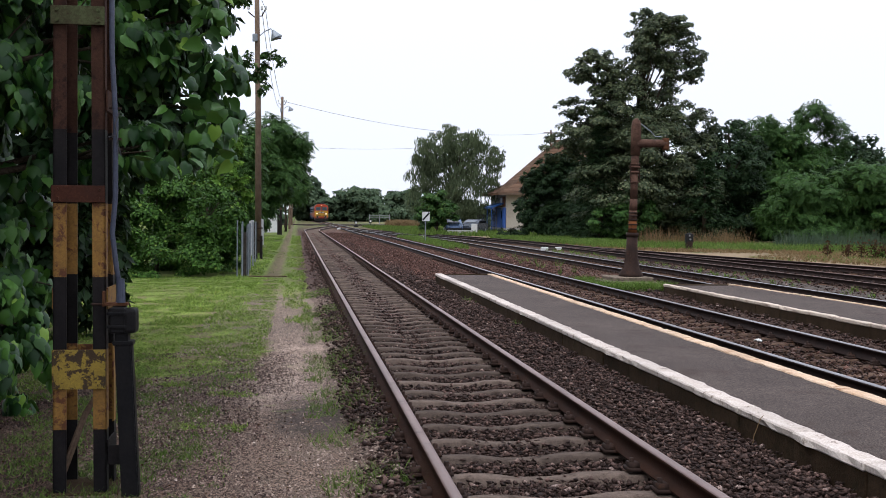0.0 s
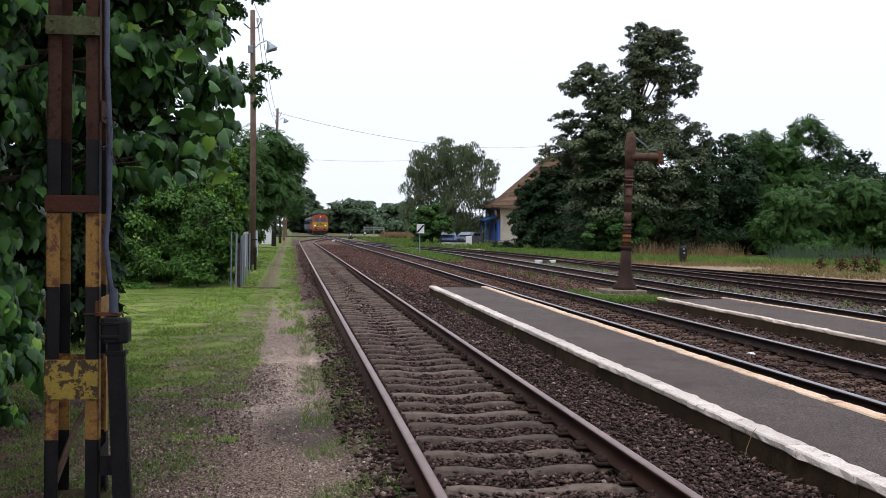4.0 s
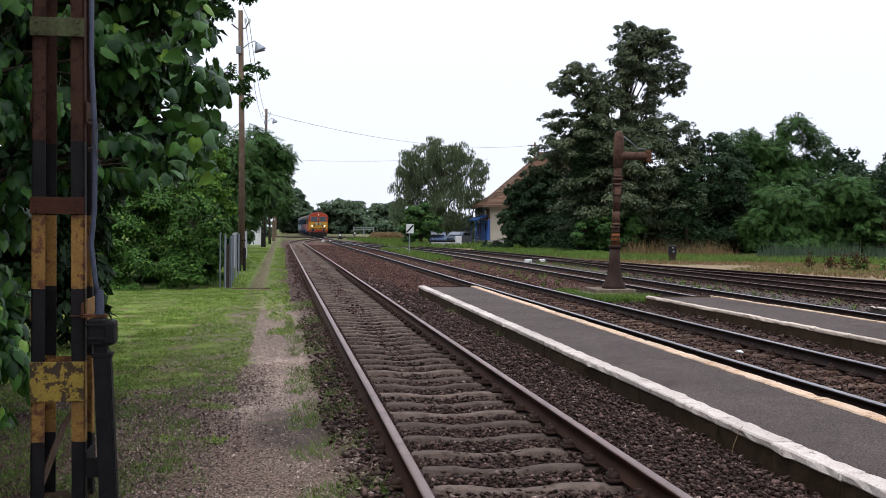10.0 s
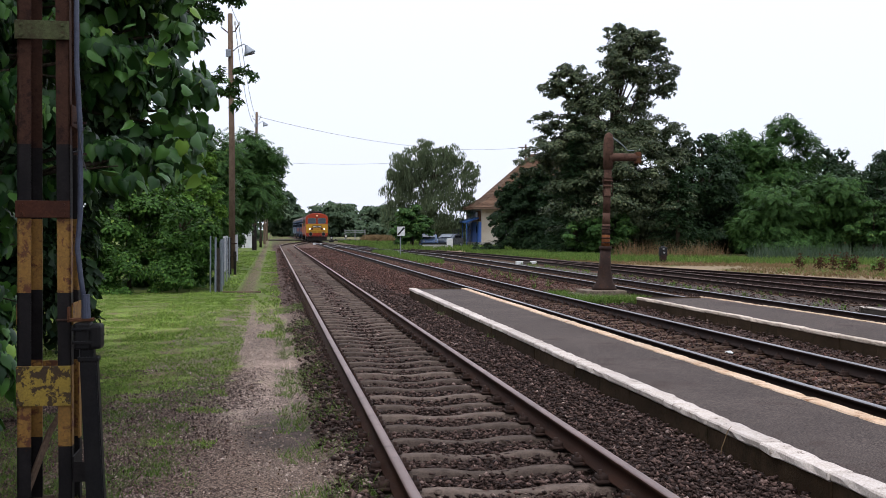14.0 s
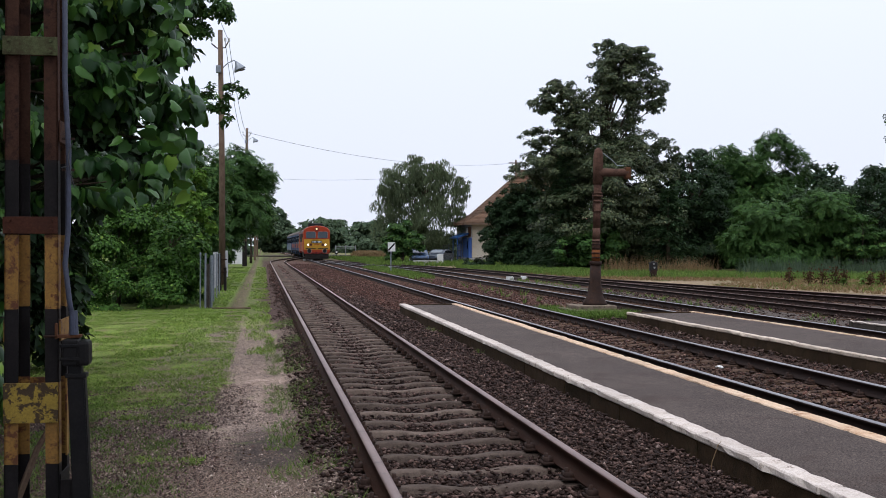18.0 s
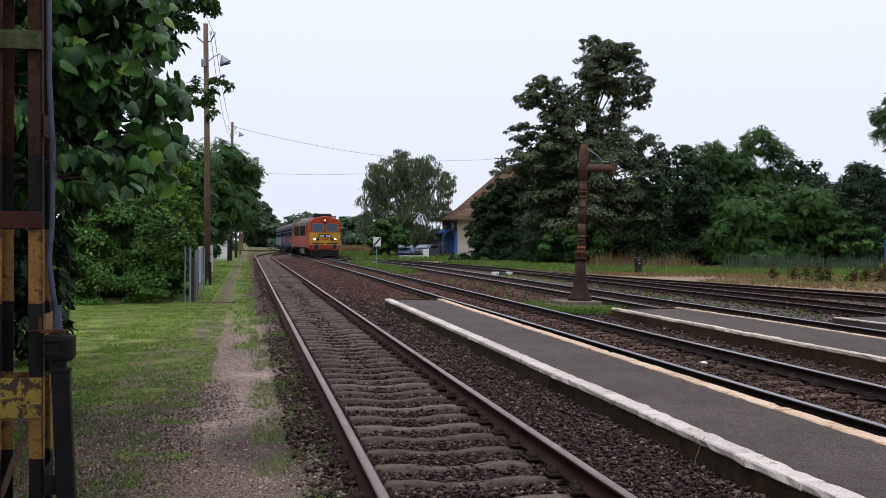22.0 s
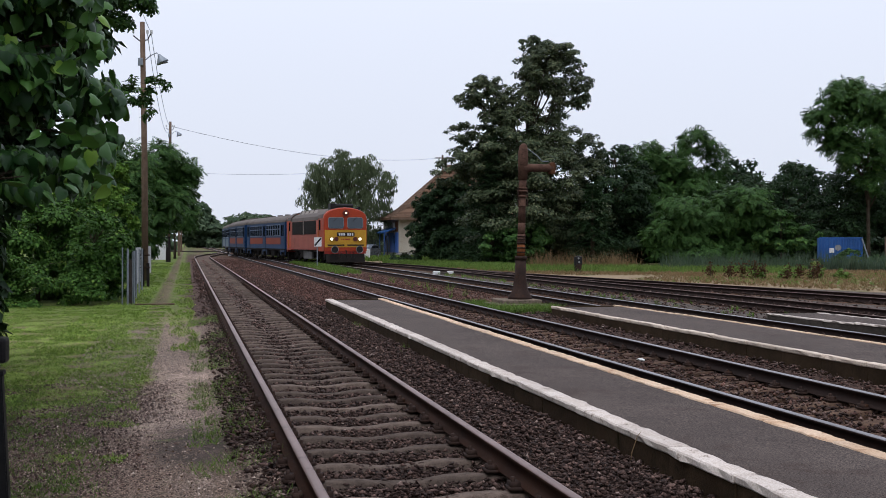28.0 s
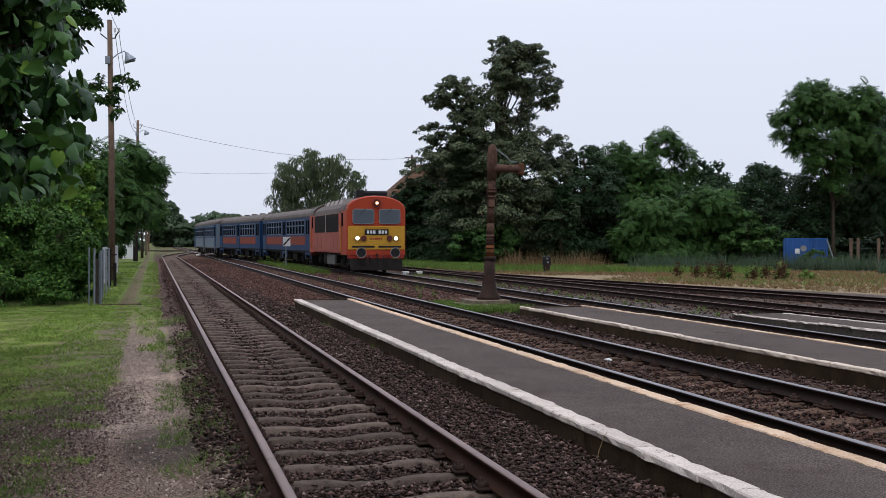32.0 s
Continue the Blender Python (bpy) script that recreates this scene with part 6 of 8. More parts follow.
fir(22.3, 80.5, 9.6, 2.4, "dark fir tree in the thicket")
fir(29.5, 78.5, 6.2, 2.6, "dark fir tree in front of the broadleaf trees")
tree("willow_tree", (17.8, 125, 0), 10.5, [(15.1, 9.3, 2.1, 2.0), (17.4, 10.5, 2.2, 1.6), (19.4, 10.0, 1.9, 1.7), (16.2, 8.6, 2.0, 2.0), (18.6, 9.0, 2.2, 2.2), (14.2, 8.4, 1.6, 2.0), (22.6, 9.0, 0.9, 0.9), (20.4, 7.2, 2.2, 2.6), (14.0, 6.2, 1.8, 2.6), (16.6, 6.0, 3.0, 2.8), (19.2, 4.6, 3.0, 2.6), (14.2, 3.6, 2.0, 1.8), (22.3, 8.2, 1.1, 1.1), (22.0, 6.2, 0.9, 1.5), (17.5, 2.6, 4.0, 1.6)], 29000, 0.46, M["leaf_willow"], "drooping grey-green willow tree", r0=0.35, kind="slim", along=(0, 0, -1), hollow=0.35)
tree("small_tree", (13.9, 111, 0), 3.5, [(13.9, 3.0, 1.7, 1.1), (12.9, 2.1, 1.5, 1.1), (14.9, 2.2, 1.1, 1.0), (13.4, 1.2, 1.5, 0.7)], 7000, 0.28, M["leaf_locust"], "low round tree in front of the willow", r0=0.1, kind="spray")


def thicket(name, x0, x1, y, h0, h1, n, size, material, label, depth=3.0, step=3.0, kind="spray"):
    """A long stretch of trees and shrubs that nobody could count."""
    lob = []
    for x in np.arange(x0, x1, step):
        h = rng.uniform(h0, h1)
        for z in np.arange(h - 1.2, 0.2, -1.7):
            lob.append((x + rng.normal(0, step * 0.3), y + rng.normal(0, depth * 0.4), z, step * 0.75, depth * 0.6, 1.35))
    at, face = crown_points(lob, n, 6, 0.34, 0.35)
    at, face = at[at[:, 2] > 0.05], face[at[:, 2] > 0.05]
    tagged(new(name, leaves(name, at, size * rng.uniform(0.7, 1.3, len(at)), kind, material, normals=face)), label, "woods", kind="stuff")


thicket("thicket", 23, 66, 93, 3.5, 6.5, 42000, 0.42, M["leaf_deep_shade"], "dark undergrowth closing the wood behind the verge")
thicket("thicket", 45, 70, 95, 6.5, 9.5, 26000, 0.42, M["leaf_deep_shade"], "dark trees closing the wood behind the blue crate")
thicket("thicket", 26, 70, 85, 1.6, 3.0, 22000, 0.36, M["leaf_deep_shade"], "low dark bushes along the edge of the wood", 2.0, 2.5)
thicket("far_woods", 3, 20, 300, 7.5, 9.2, 16000, 0.8, M["leaf_far_haze"], "distant green woods beyond the line", 8, 4)
thicket("far_woods", 17, 31, 290, 5.5, 8.2, 12000, 0.8, M["leaf_far_haze"], "distant green bushes beyond the crossing", 6, 3)
thicket("far_woods", -40, -4, 260, 8, 14, 16000, 1.0, M["leaf_far_haze"], "distant green woods beside the line", 8, 4)
thicket("far_woods", 17, 60, 175, 2.2, 3.6, 14000, 0.5, M["leaf_far_haze"], "green hedge behind the house and willow", 5, 3)
thicket("hedge_row", -9, -4.4, 62, 2.5, 5, 9000, 0.3, M["leaf_shrub"], "green hedge behind the fence", 2.5, 1.6)
thicket("hedge_row", -9, -3.2, 96, 2.5, 6, 9000, 0.35, M["leaf_locust"], "green hedge beside the footpath", 3, 1.8)
thicket("hedge_row", -6, -2.4, 200, 1.2, 3, 5000, 0.45, M["leaf_far_haze"], "low bushes by the far footpath", 12, 1.5)
tree("broadleaf_tree", (2.6, 300, 0), 11, [(1.0, 9.0, 2.6, 2.0), (3.4, 9.6, 2.4, 1.8), (-0.8, 6.4, 2.4, 2.2), (3.0, 6.0, 3.2, 2.4), (5.6, 6.6, 2.0, 1.8), (2.0, 3.0, 4.0, 2.2)], 7000, 0.9, M["leaf_far_haze"], "round broadleaf tree beyond the train", r0=0.35, kind="spray")


# ---------------------------------------------------------------- grass and weeds
def scatter(n, test):
    out = np.zeros((0, 2))
    while len(out) < n:
        p = test(n * 2)
        out = np.concatenate([out, p])
    return np.c_[out[:n], np.zeros(n)]


def rect(x0, x1, y0, y1, keep=None):
    def f(n):
        p = np.stack([rng.uniform(x0, x1, n), y0 + (y1 - y0) * rng.random(n) ** 1.15], 1)
        return p if keep is None else p[[keep(x, y) for x, y in p]]
    return f


def patchy(scale, least, seed):
    return lambda x, y: noise.noise((x * scale, y * scale, seed)) > least


def lawn_keep(x, y):
    return x < -0.45 + 0.2 * noise.noise((y * 0.4, 3.0, 0)) and noise.noise((x * 1.7, y * 1.7, 8.0)) > 0.05 - 0.35 * rng.random() and (y > 12.5 or noise.noise((x * 1.6, y * 1.6, 5.0)) > 0.12 + (12.5 - y) * 0.06)


v, f = tufts(scatter(38000, rect(-7.5, -0.3, 9.5, 33, lawn_keep)), 4, 0.032, 0.006, 0.9)
stuff("lawn_grass", v, f, M["blade"], "short yellowish-green mown grass", "grass")
v, f = tufts(scatter(6500, rect(-2.4, 0.25, 19, 95, lambda x, y: (not -1.02 < x < (-0.4 if y > 30 else -0.2 - 0.02 * (y - 20)) or rng.random() < 0.04) and noise.noise((x * 1.3, y * 0.6, 6.0)) > -0.2)), 4, 0.06, 0.01, 0.7)
stuff("path_grass", v, f, M["blade"], "grass on both sides of the trodden footpath", "grass")
at = scatter(950, rect(0.12, 0.8, 6.5, 27, patchy(0.8, 0.02, 9.0)))
at[:, 2] = bed(at[:, 0], at[:, 1]) - 0.01
v, f = tufts(at, 7, 0.06 + 0.07 * rng.random(len(at)) ** 3, 0.004, 0.8)
stuff("path_weeds", v, f, M["weed"], "sparse green weeds between path and ballast", "weeds")
v, f = tufts(scatter(1300, rect(-3.4, -0.7, 7.0, 14.5, patchy(1.3, 0.05, 2.0))), 7, 0.05, 0.004, 0.8)
stuff("soil_weeds", v, f, M["weed"], "sparse weeds on the bare soil under the linden", "weeds")
at = scatter(1500, rect(-3.4, 0.2, 6.5, 14, patchy(0.9, -0.25, 12.0)))
at[:, 2] = 0.012
tagged(new("fallen_leaves", leaves("fallen_leaves", at, 0.024, "diamond", M["dock_brown"], 0.25)), "small dry brown leaves on the soil", "leaves", kind="stuff")
v, f = tufts(scatter(3600, rect(-3.6, -0.5, 6.8, 16, patchy(1.1, -0.12, 4.0))), 4, 0.035, 0.0045, 0.9)
stuff("sparse_grass", v, f, M["weed"], "thin grass coming through the bare soil", "grass")
v, f = tufts(scatter(520, rect(7.5, 9.3, 26.6, 30.0, lambda x, y: y < 27.6 or x < 8.0)), 9, 0.22, 0.012, 0.6)
stuff("crane_weeds", v, f, M["weed"], "green weeds round the foot of the water crane", "weeds")
v, f = tufts(scatter(1100, rect(8.0, 9.5, 34, 90, lambda x, y: y > 58 + 8 * rng.random() or rng.random() < 0.015)), 7, 0.28, 0.016, 0.4)
stuff("track_weeds", v, f, M["weed"], "tall green weeds between the second and third track", "weeds")
v, f = tufts(scatter(130, rect(12.4, 14.2, 24, 60)), 7, 0.13, 0.014, 0.5)
stuff("gravel_weeds", v, f, M["weed"], "small weeds in the grey gravel", "weeds")


def verge_field(n, w0, w1, u0=-0.4, u1=1.15):
    u, w = rng.uniform(u0, u1, n), rng.uniform(w0, w1, n)
    x, y = 22.5 + 30 * u - 1.6 * w, 68 - 19 * u - 2.0 * w
    keep = x > np.array([fourth_x(a) for a in y]) + 2.2
    keep &= x > np.array([fifth_x(a) for a in y]) + 1.9
    keep &= x > 24.3 - 0.31 * np.maximum(y - 33.5, 0)
    return np.c_[x, y, 0 * x][keep]


v, f = tufts(np.concatenate([verge_field(9500, 0.1, 4.6), verge_field(6500, 4.0, 11.0, 0.3, 1.15)]), 6, 0.14, 0.018, 0.7)
stuff("dry_grass", v, f, M["straw"], "dry straw-coloured grass on the verge", "grass")
v, f = tufts(verge_field(4500, -1.2, 3.0, -0.5, 0.45), 6, 0.34, 0.022, 0.4)
stuff("green_grass", v, f, M["weed"], "tall green grass along the outer track", "grass")
at = np.concatenate([verge_field(2600, -2.2, 0.1, 0.2, 1.15), verge_field(1800, -0.5, 2.6, 0.62, 1.15)])
v, f = tufts(at, 8, 0.45 + 0.4 * np.array([noise.noise((x * 0.5, y * 0.5, 1.0)) for x, y, _ in at]) + 0.75 * rng.random(len(at)) ** 2, 0.026, 0.22)
stuff("mugwort", v, f, M["weed_blue"], "tall blue-green weeds in front of the wood", "weeds")
at = verge_field(240, -2.0, -0.7, -0.07, 0.13)
v, f = tufts(at, 6, 0.6 + 0.7 * rng.random(len(at)), 0.016, 0.22)
stuff("tall_straw", v, f, M["straw_red"], "tall dry reddish stalks in front of the thicket", "grass")


def dock(x, y, h):
    t = thing("dock_plant", pose(x, y, 0), "brown withered dock plant in the dry grass", "plant", "dock plants")
    part("stalk", tubes(([(0, 0, 0), (0.03, 0, h)], [0.02, 0.008]), ([(0, 0, h * 0.3), (0.12, 0.05, h * 0.8)], [0.014, 0.006]), ([(0, 0, h * 0.35), (-0.1, -0.04, h * 0.75)], [0.014, 0.006]), sides=5), M["bark"], t)
    at = np.concatenate([rng.normal(0, 1, (110, 3)) * (0.11, 0.11, 0.24 * h) + (0, 0, h * 0.5)])
    part("crown", leaves("crown", at, 0.12, "diamond", M["dock_brown"]), None, t)


DOCKS = [(24.0, 48.2, 0.8), (24.6, 47.4, 0.7), (25.0, 47.0, 0.85), (25.4, 46.6, 0.95), (25.9, 46.8, 0.8),
         (26.5, 45.6, 0.65), (27.3, 45.9, 0.75), (27.6, 45.3, 0.6), (28.0, 45.6, 0.9)]
for x, y, h in DOCKS:
    dock(x, y, h)


at = np.c_[rng.uniform(13.6, 17, 1500), rng.uniform(155, 170, 1500), np.zeros(1500)]
v, f = tufts(at, 6, 1.0, 0.06, 0.2)
stuff("tall_dry_grass", v, f, M["straw"], "pale ripe grass behind the far tracks", "grass")

v, f = tufts(verge_field(1600, 2.0, 9.0, 0.35, 1.15), 7, 0.16, 0.016, 0.7)
stuff("verge_weeds", v, f, M["weed"], "green tufts in the dry verge", "weeds")

tree("weed_bush", (42.6, 64.6, 0), 0.9, [(42.0, 0.6, 0.7, 0.6), (43.0, 0.45, 0.6, 0.45), (41.2, 0.4, 0.5, 0.4), (44.2, 0.5, 0.5, 0.45)], 3500, 0.16, M["leaf_locust"], "leafy green weeds in front of the blue crate", "weeds", 0.02, kind="spray")
for x, y, h in ((25.6, 46.9, 0.6), (26.9, 46.4, 0.7), (28.3, 46.2, 0.85), (29.6, 46.0, 0.5)):
    tree("weed_bush", (x, y, 0), h, [(x, h * 0.65, 0.3, h * 0.35), (x + 0.25, h * 0.4, 0.28, h * 0.3), (x - 0.25, h * 0.35, 0.26, h * 0.28)], 420, 0.1, M["weed"], "yellow-green weeds among the withered docks", "weeds", 0.012, kind="spray", group="weed bushes")
tree("bright_shrub", (42.4, 74, 0), 3.4, [(42.4, 3.1, 1.3, 1.0), (41.6, 2.1, 1.3, 0.8), (43.8, 2.0, 1.2, 0.9), (42.4, 1.0, 1.5, 0.9)], 9000, 0.22, M["leaf_locust"], "bright green shrub beside the blue crate", "shrub", 0.08, kind="spray")


# ---------------------------------------------------------------- lattice mast beside the path
def mast():
    t = thing("lattice_mast", pose(-1.403, 7.68, 0), "rusty steel lattice mast banded black and yellow", "mast")
    bands = [(-0.02, 0.433, "mast_black"), (0.433, 0.957, "mast_yellow"), (0.957, 1.43, "mast_black"), (1.43, 1.91, "mast_yellow"), (1.91, 2.39, "mast_black"), (2.39, 6.5, "rust_mast")]
    w, d = 0.165, 0.185

    def corner(sx, sy, z):
        k = 1.04 - 0.02 * z
        return sx * w * k, sy * d * k

    for sx in (-1, 1):
        for sy in (-1, 1):
            leg = None
            for z0, z1, m in bands:
                bm = bmesh.new()
                (xa, ya), (xb, yb) = corner(sx, sy, z0), corner(sx, sy, z1)
                for fx, fy in ((0.085, 0.011), (0.011, 0.085)):
                    ring = []
                    for x, y, z in ((xa, ya, z0), (xb, yb, z1)):
                        ring.append([(x, y, z), (x - sx * fx, y, z), (x - sx * fx, y - sy * fy, z), (x, y - sy * fy, z)])
                    rows = [[bm.verts.new(p) for p in r] for r in ring]
                    for i in range(4):
                        bm.faces.new((rows[0][i], rows[0][(i + 1) % 4], rows[1][(i + 1) % 4], rows[1][i]))
                    bm.faces.new(rows[0])
                    bm.faces.new(rows[1][::-1])
                me = mesh_of("leg", bm, M[m])
                if leg is None:
                    leg = part("leg", me, None, t, "angle-iron leg painted in black and yellow bands")
                else:
                    part("paint_band", me, None, leg)
    y0 = -d * 1.03 - 0.012

    def plate(z0, z1, m, label="", y=None, x0=-0.172, x1=0.166):
        bm = bmesh.new()
        yy = y0 if y is None else y
        box(bm, x0, x1, yy - 0.008, yy + 0.004, z0, z1, 0.003)
        p = part("tie_plate", bm, M[m], t, label)
        bm = bmesh.new()
        for x in (x0 + 0.04, x1 - 0.04):
            for z in (z0 + 0.025, z1 - 0.025):
                disc(bm, (x, yy - 0.013, z), (0, 1, 0), 0.011, 0.012, 10)
        tagged(part("rivets", bm, M[m], p), kind="stuff")

    plate(0.70, 0.957, "plate_yellow", "yellow tie plate with flaking paint")
    plate(1.915, 2.025, "rust_red", "red-rusty tie plate")
    plate(3.06, 3.18, "moss_plate", "mossy tie plate")
    plate(4.3, 4.42, "rust_mast")
    plate(5.5, 5.62, "rust_mast")
    for z0, z1, m in ((0.75, 0.95, "mast_yellow"), (1.92, 2.03, "rust_red"), (3.12, 3.24, "rust_mast"), (4.3, 4.42, "rust_mast")):
        plate(z0, z1, m, y=d * 1.0 + 0.01)
    # side plates between front and back legs
    for z0, z1, m in ((2.51, 2.65, "rust_mast"), (1.22, 1.36, "mast_yellow"), (0.2, 0.36, "mast_black"), (3.6, 3.74, "rust_mast")):
        for s in (-1, 1):
            part("side_plate", boxes((s * 0.172 - 0.005, s * 0.172 + 0.005, -0.17, 0.16, z0, z1), bevel=0.002), M[m], t)
    part("concrete_foot", boxes((-0.22, 0.22, -0.23, 0.25, -0.2, 0.02), bevel=0.03), M["kerb_face"], t, "weathered concrete footing")
    part("prop", tubes(([(0.12, 0.05, 0.72), (0.0, 0.0, 0.5), (-0.15, -0.12, 0.06)], [0.016, 0.022, 0.026]), sides=7), M["pole_wood"], t, "old stick leaning inside the mast")
    # pipe, terminal box and black cable duct
    pipe = part("conduit", tubes(([(0.212, -0.2, 6.4), (0.21, -0.2, 2.9), (0.234, -0.205, 2.45), (0.23, -0.2, 1.95), (0.21, -0.2, 1.72), (0.235, -0.205, 1.5), (0.262, -0.21, 1.33)], 0.017), sides=10), M["cable_blue"], t, "grey-blue cable conduit", smooth=True)
    part("sleeve", tubes(([(0.262, -0.21, 1.42), (0.265, -0.21, 1.265)], [0.026, 0.03]), sides=12), M["cable_blue"], pipe)
    for z in (2.52, 2.32, 3.7):
        part("clip", boxes((0.19, 0.27, -0.205, -0.195, z, z + 0.015)), M["rust_dark"], pipe)
    part("wire_tie", tubes(([(0.26, -0.22, 2.5), (0.235, -0.23, 2.42), (0.25, -0.23, 2.3), (0.27, -0.22, 2.22)], 0.004), ([(0.19, -0.21, 2.34), (0.235, -0.22, 2.35)], 0.004), sides=5), M["wire"], pipe)
    part("bracket", boxes((0.15, 0.31, -0.23, -0.15, 1.245, 1.265), (0.15, 0.165, -0.23, -0.15, 1.24, 1.34), bevel=0.003), M["rust"], t)
    part("bolt", tubes(([(0.08, -0.215, 1.255), (0.2, -0.215, 1.255)], 0.008), sides=6), M["rust_dark"], t)
    bx = part("terminal_box", boxes((0.205, 0.3, -0.29, -0.14, 1.07, 1.24), bevel=0.012), M["box_black"], t, "dark cast terminal box")
    part("cover", boxes((0.295, 0.37, -0.3, -0.13, 1.07, 1.23), bevel=0.022), M["box_black"], bx, "rounded cover with worn edges")
    for z in (1.105, 1.19):
        part("lug", boxes((0.19, 0.32, -0.3, -0.285, z, z + 0.02), bevel=0.004), M["box_black"], bx)
    part("neck", boxes((0.235, 0.32, -0.27, -0.17, 1.0, 1.075), bevel=0.01), M["box_black"], bx)
    duct = bmesh.new()
    rows = []
    for x, hw, y, z in ((0.285, 0.054, -0.22, 1.01), (0.335, 0.056, -0.24, -0.03)):
        rows.append([duct.verts.new(p) for p in ((x - hw, y - 0.05, z), (x + hw, y - 0.05, z), (x + hw, y + 0.05, z), (x - hw, y + 0.05, z))])
    for i in range(4):
        duct.faces.new((rows[0][i], rows[0][(i + 1) % 4], rows[1][(i + 1) % 4], rows[1][i]))
    duct.faces.new(rows[0]), duct.faces.new(rows[1][::-1])
    bmesh.ops.bevel(duct, geom=list(duct.edges), offset=0.006, segments=2, affect="EDGES")
    du = part("cable_duct", duct, M["box_black"], t, "black steel cable duct")
    part("lip", boxes((0.222, 0.35, -0.278, -0.162, 0.99, 1.02), bevel=0.006), M["box_black"], du)
    part("strap", boxes((0.18, 0.27, -0.2, -0.188, 0.2, 0.33), bevel=0.003), M["mast_black"], t)


mast()


# ---------------------------------------------------------------- poles, lamps and wires
def lamp_pole(x, y, lean, h, r, lamp_z, stub, label):
    t = thing("lamp_pole", pose(x, y, 0), label, "lamp pole", "wooden lamp poles")
    part("pole", tubes(([(0, 0, 0.25), (lean * 0.5 + 0.03, 0, h * 0.5), (lean, 0, h)], [r, r * 0.88, r * 0.72]), sides=12), M["pole_wood"], t, "weathered brown wooden pole", smooth=True)
    if stub:
        part("stub", boxes((-0.17, -0.03, -0.16, 0.16, -0.1, 1.5), (0.06, 0.17, -0.16, 0.16, -0.1, 0.95), bevel=0.02), M["tar"], t, "tarred stub footing")
        for z in (0.75, 1.25):
            part("band", boxes((-0.19, 0.19, -0.19, 0.19, z, z + 0.04), bevel=0.01), M["rust_dark"], t)
    else:
        part("stub", tubes(([(0, 0, -0.1), (0, 0, 2.2)], [r * 1.5, r * 1.35]), sides=10), M["tar"], t, "black tarred foot")
    lx = lean * lamp_z / h
    part("junction", boxes((lx - 0.18, lx + 0.02, -0.2, -0.05, lamp_z - 0.25, lamp_z + 0.05), bevel=0.02), M["galvanised"], t)
    arm = part("lamp_arm", tubes(([(lx, 0, lamp_z - 0.1), (lx + 0.3, 0, lamp_z + 0.18), (lx + 0.55, 0, lamp_z + 0.3), (lx + 0.62, 0, lamp_z + 0.22)], 0.022), sides=8), M["galvanised"], t)
    bm = bmesh.new()
    tube(bm, [(lx + 0.62, 0, lamp_z + 0.24), (lx + 0.66, 0, lamp_z + 0.16), (lx + 0.76, 0, lamp_z - 0.05), (lx + 0.78, 0, lamp_z - 0.09)], [0.05, 0.09, 0.24, 0.25], 18)
    s = part("shade", bm, M["galvanised"], arm, "pale enamel lamp shade", smooth=True)
    bm = bmesh.new()
    disc(bm, (lx + 0.785, 0, lamp_z - 0.1), (0.2, 0, -1), 0.2, 0.02, 16)
    part("glass", bm, M["glass_cab"], s)
    br = part("bracket", tubes(([(lean - 0.35, 0, h - 0.55), (lean - 0.1, 0, h - 0.75), (lean + 0.2, 0, h - 0.7), (lean + 0.35, 0, h - 0.4)], 0.025), sides=6), M["rust_dark"], t)
    for dx in (-0.35, 0.35, 0.2):
        bm = bmesh.new()
        disc(bm, (lean + dx, 0, h - 0.38), (0, 0, 1), 0.05, 0.14, 10)
        part("insulator", bm, M["white_paint"], br)
    return t


lamp_pole(-1.57, 46, -0.07, 10.55, 0.135, 9.05, True, "tall wooden lamp pole with a conical lamp beside the fence")
lamp_pole(-1.55, 100, 0.22, 12.2, 0.15, 11.1, False, "wooden lamp pole with a tarred foot farther along")
for x, y, h in ((-0.95, 140, 7.5), (-0.9, 185, 7.0)):
    t = thing("utility_pole", pose(x, y, 0), "dark wooden utility pole beside the footpath", "utility pole", "far poles")
    part("pole", tubes(([(0, 0, 0), (0.05, 0, h)], [0.16, 0.11])), M["pole_wood"], t)
    part("cross_arm", boxes((-0.6, 0.7, -0.05, 0.05, h - 0.5, h - 0.4)), M["pole_wood"], t)
t = thing("utility_pole", pose(34.4, 150, 0), "tall wooden utility pole with a cross arm behind the house", "utility pole", "far poles")
part("pole", tubes(([(0, 0, 0), (0, 0, 13.6)], [0.16, 0.12])), M["pole_wood"], t)
part("cross_arm", boxes((-1.0, 1.0, -0.06, 0.06, 13.1, 13.25)), M["pole_wood"], t)


def wire(a, b, sag, r):
    pts = [Vector(a).lerp(Vector(b), u) - Vector((0, 0, 4 * sag * u * (1 - u))) for u in np.linspace(0, 1, 17)]
    ob = new("overhead_wire", mesh_of("overhead_wire", tubes((pts, r), sides=5), M["wire"]))
    tagged(ob, "thin dark overhead wire slung between the poles", "wire", "overhead wires")


wire((-1.3, 46, 10.15), (-1.2, 100, 11.75), 1.1, 0.012)
wire((-1.45, 46, 10.15), (-1.35, 100, 11.5), 1.6, 0.012)
wire((-1.3, 46, 10.15), (-1.65, 12, 9.4), 0.7, 0.01)
wire((-1.25, 100, 11.8), (34.4, 150, 13.2), 1.3, 0.016)
wire((-0.9, 186, 13.0), (24, 165, 12.2), 0.5, 0.018)
t = thing("utility_pole", pose(24, 165, 0), "slim dark pole behind the willow", "utility pole", "far poles")
part("pole", tubes(([(0, 0, 0), (0, 0, 12.3)], [0.13, 0.08])), M["pole_wood"], t)
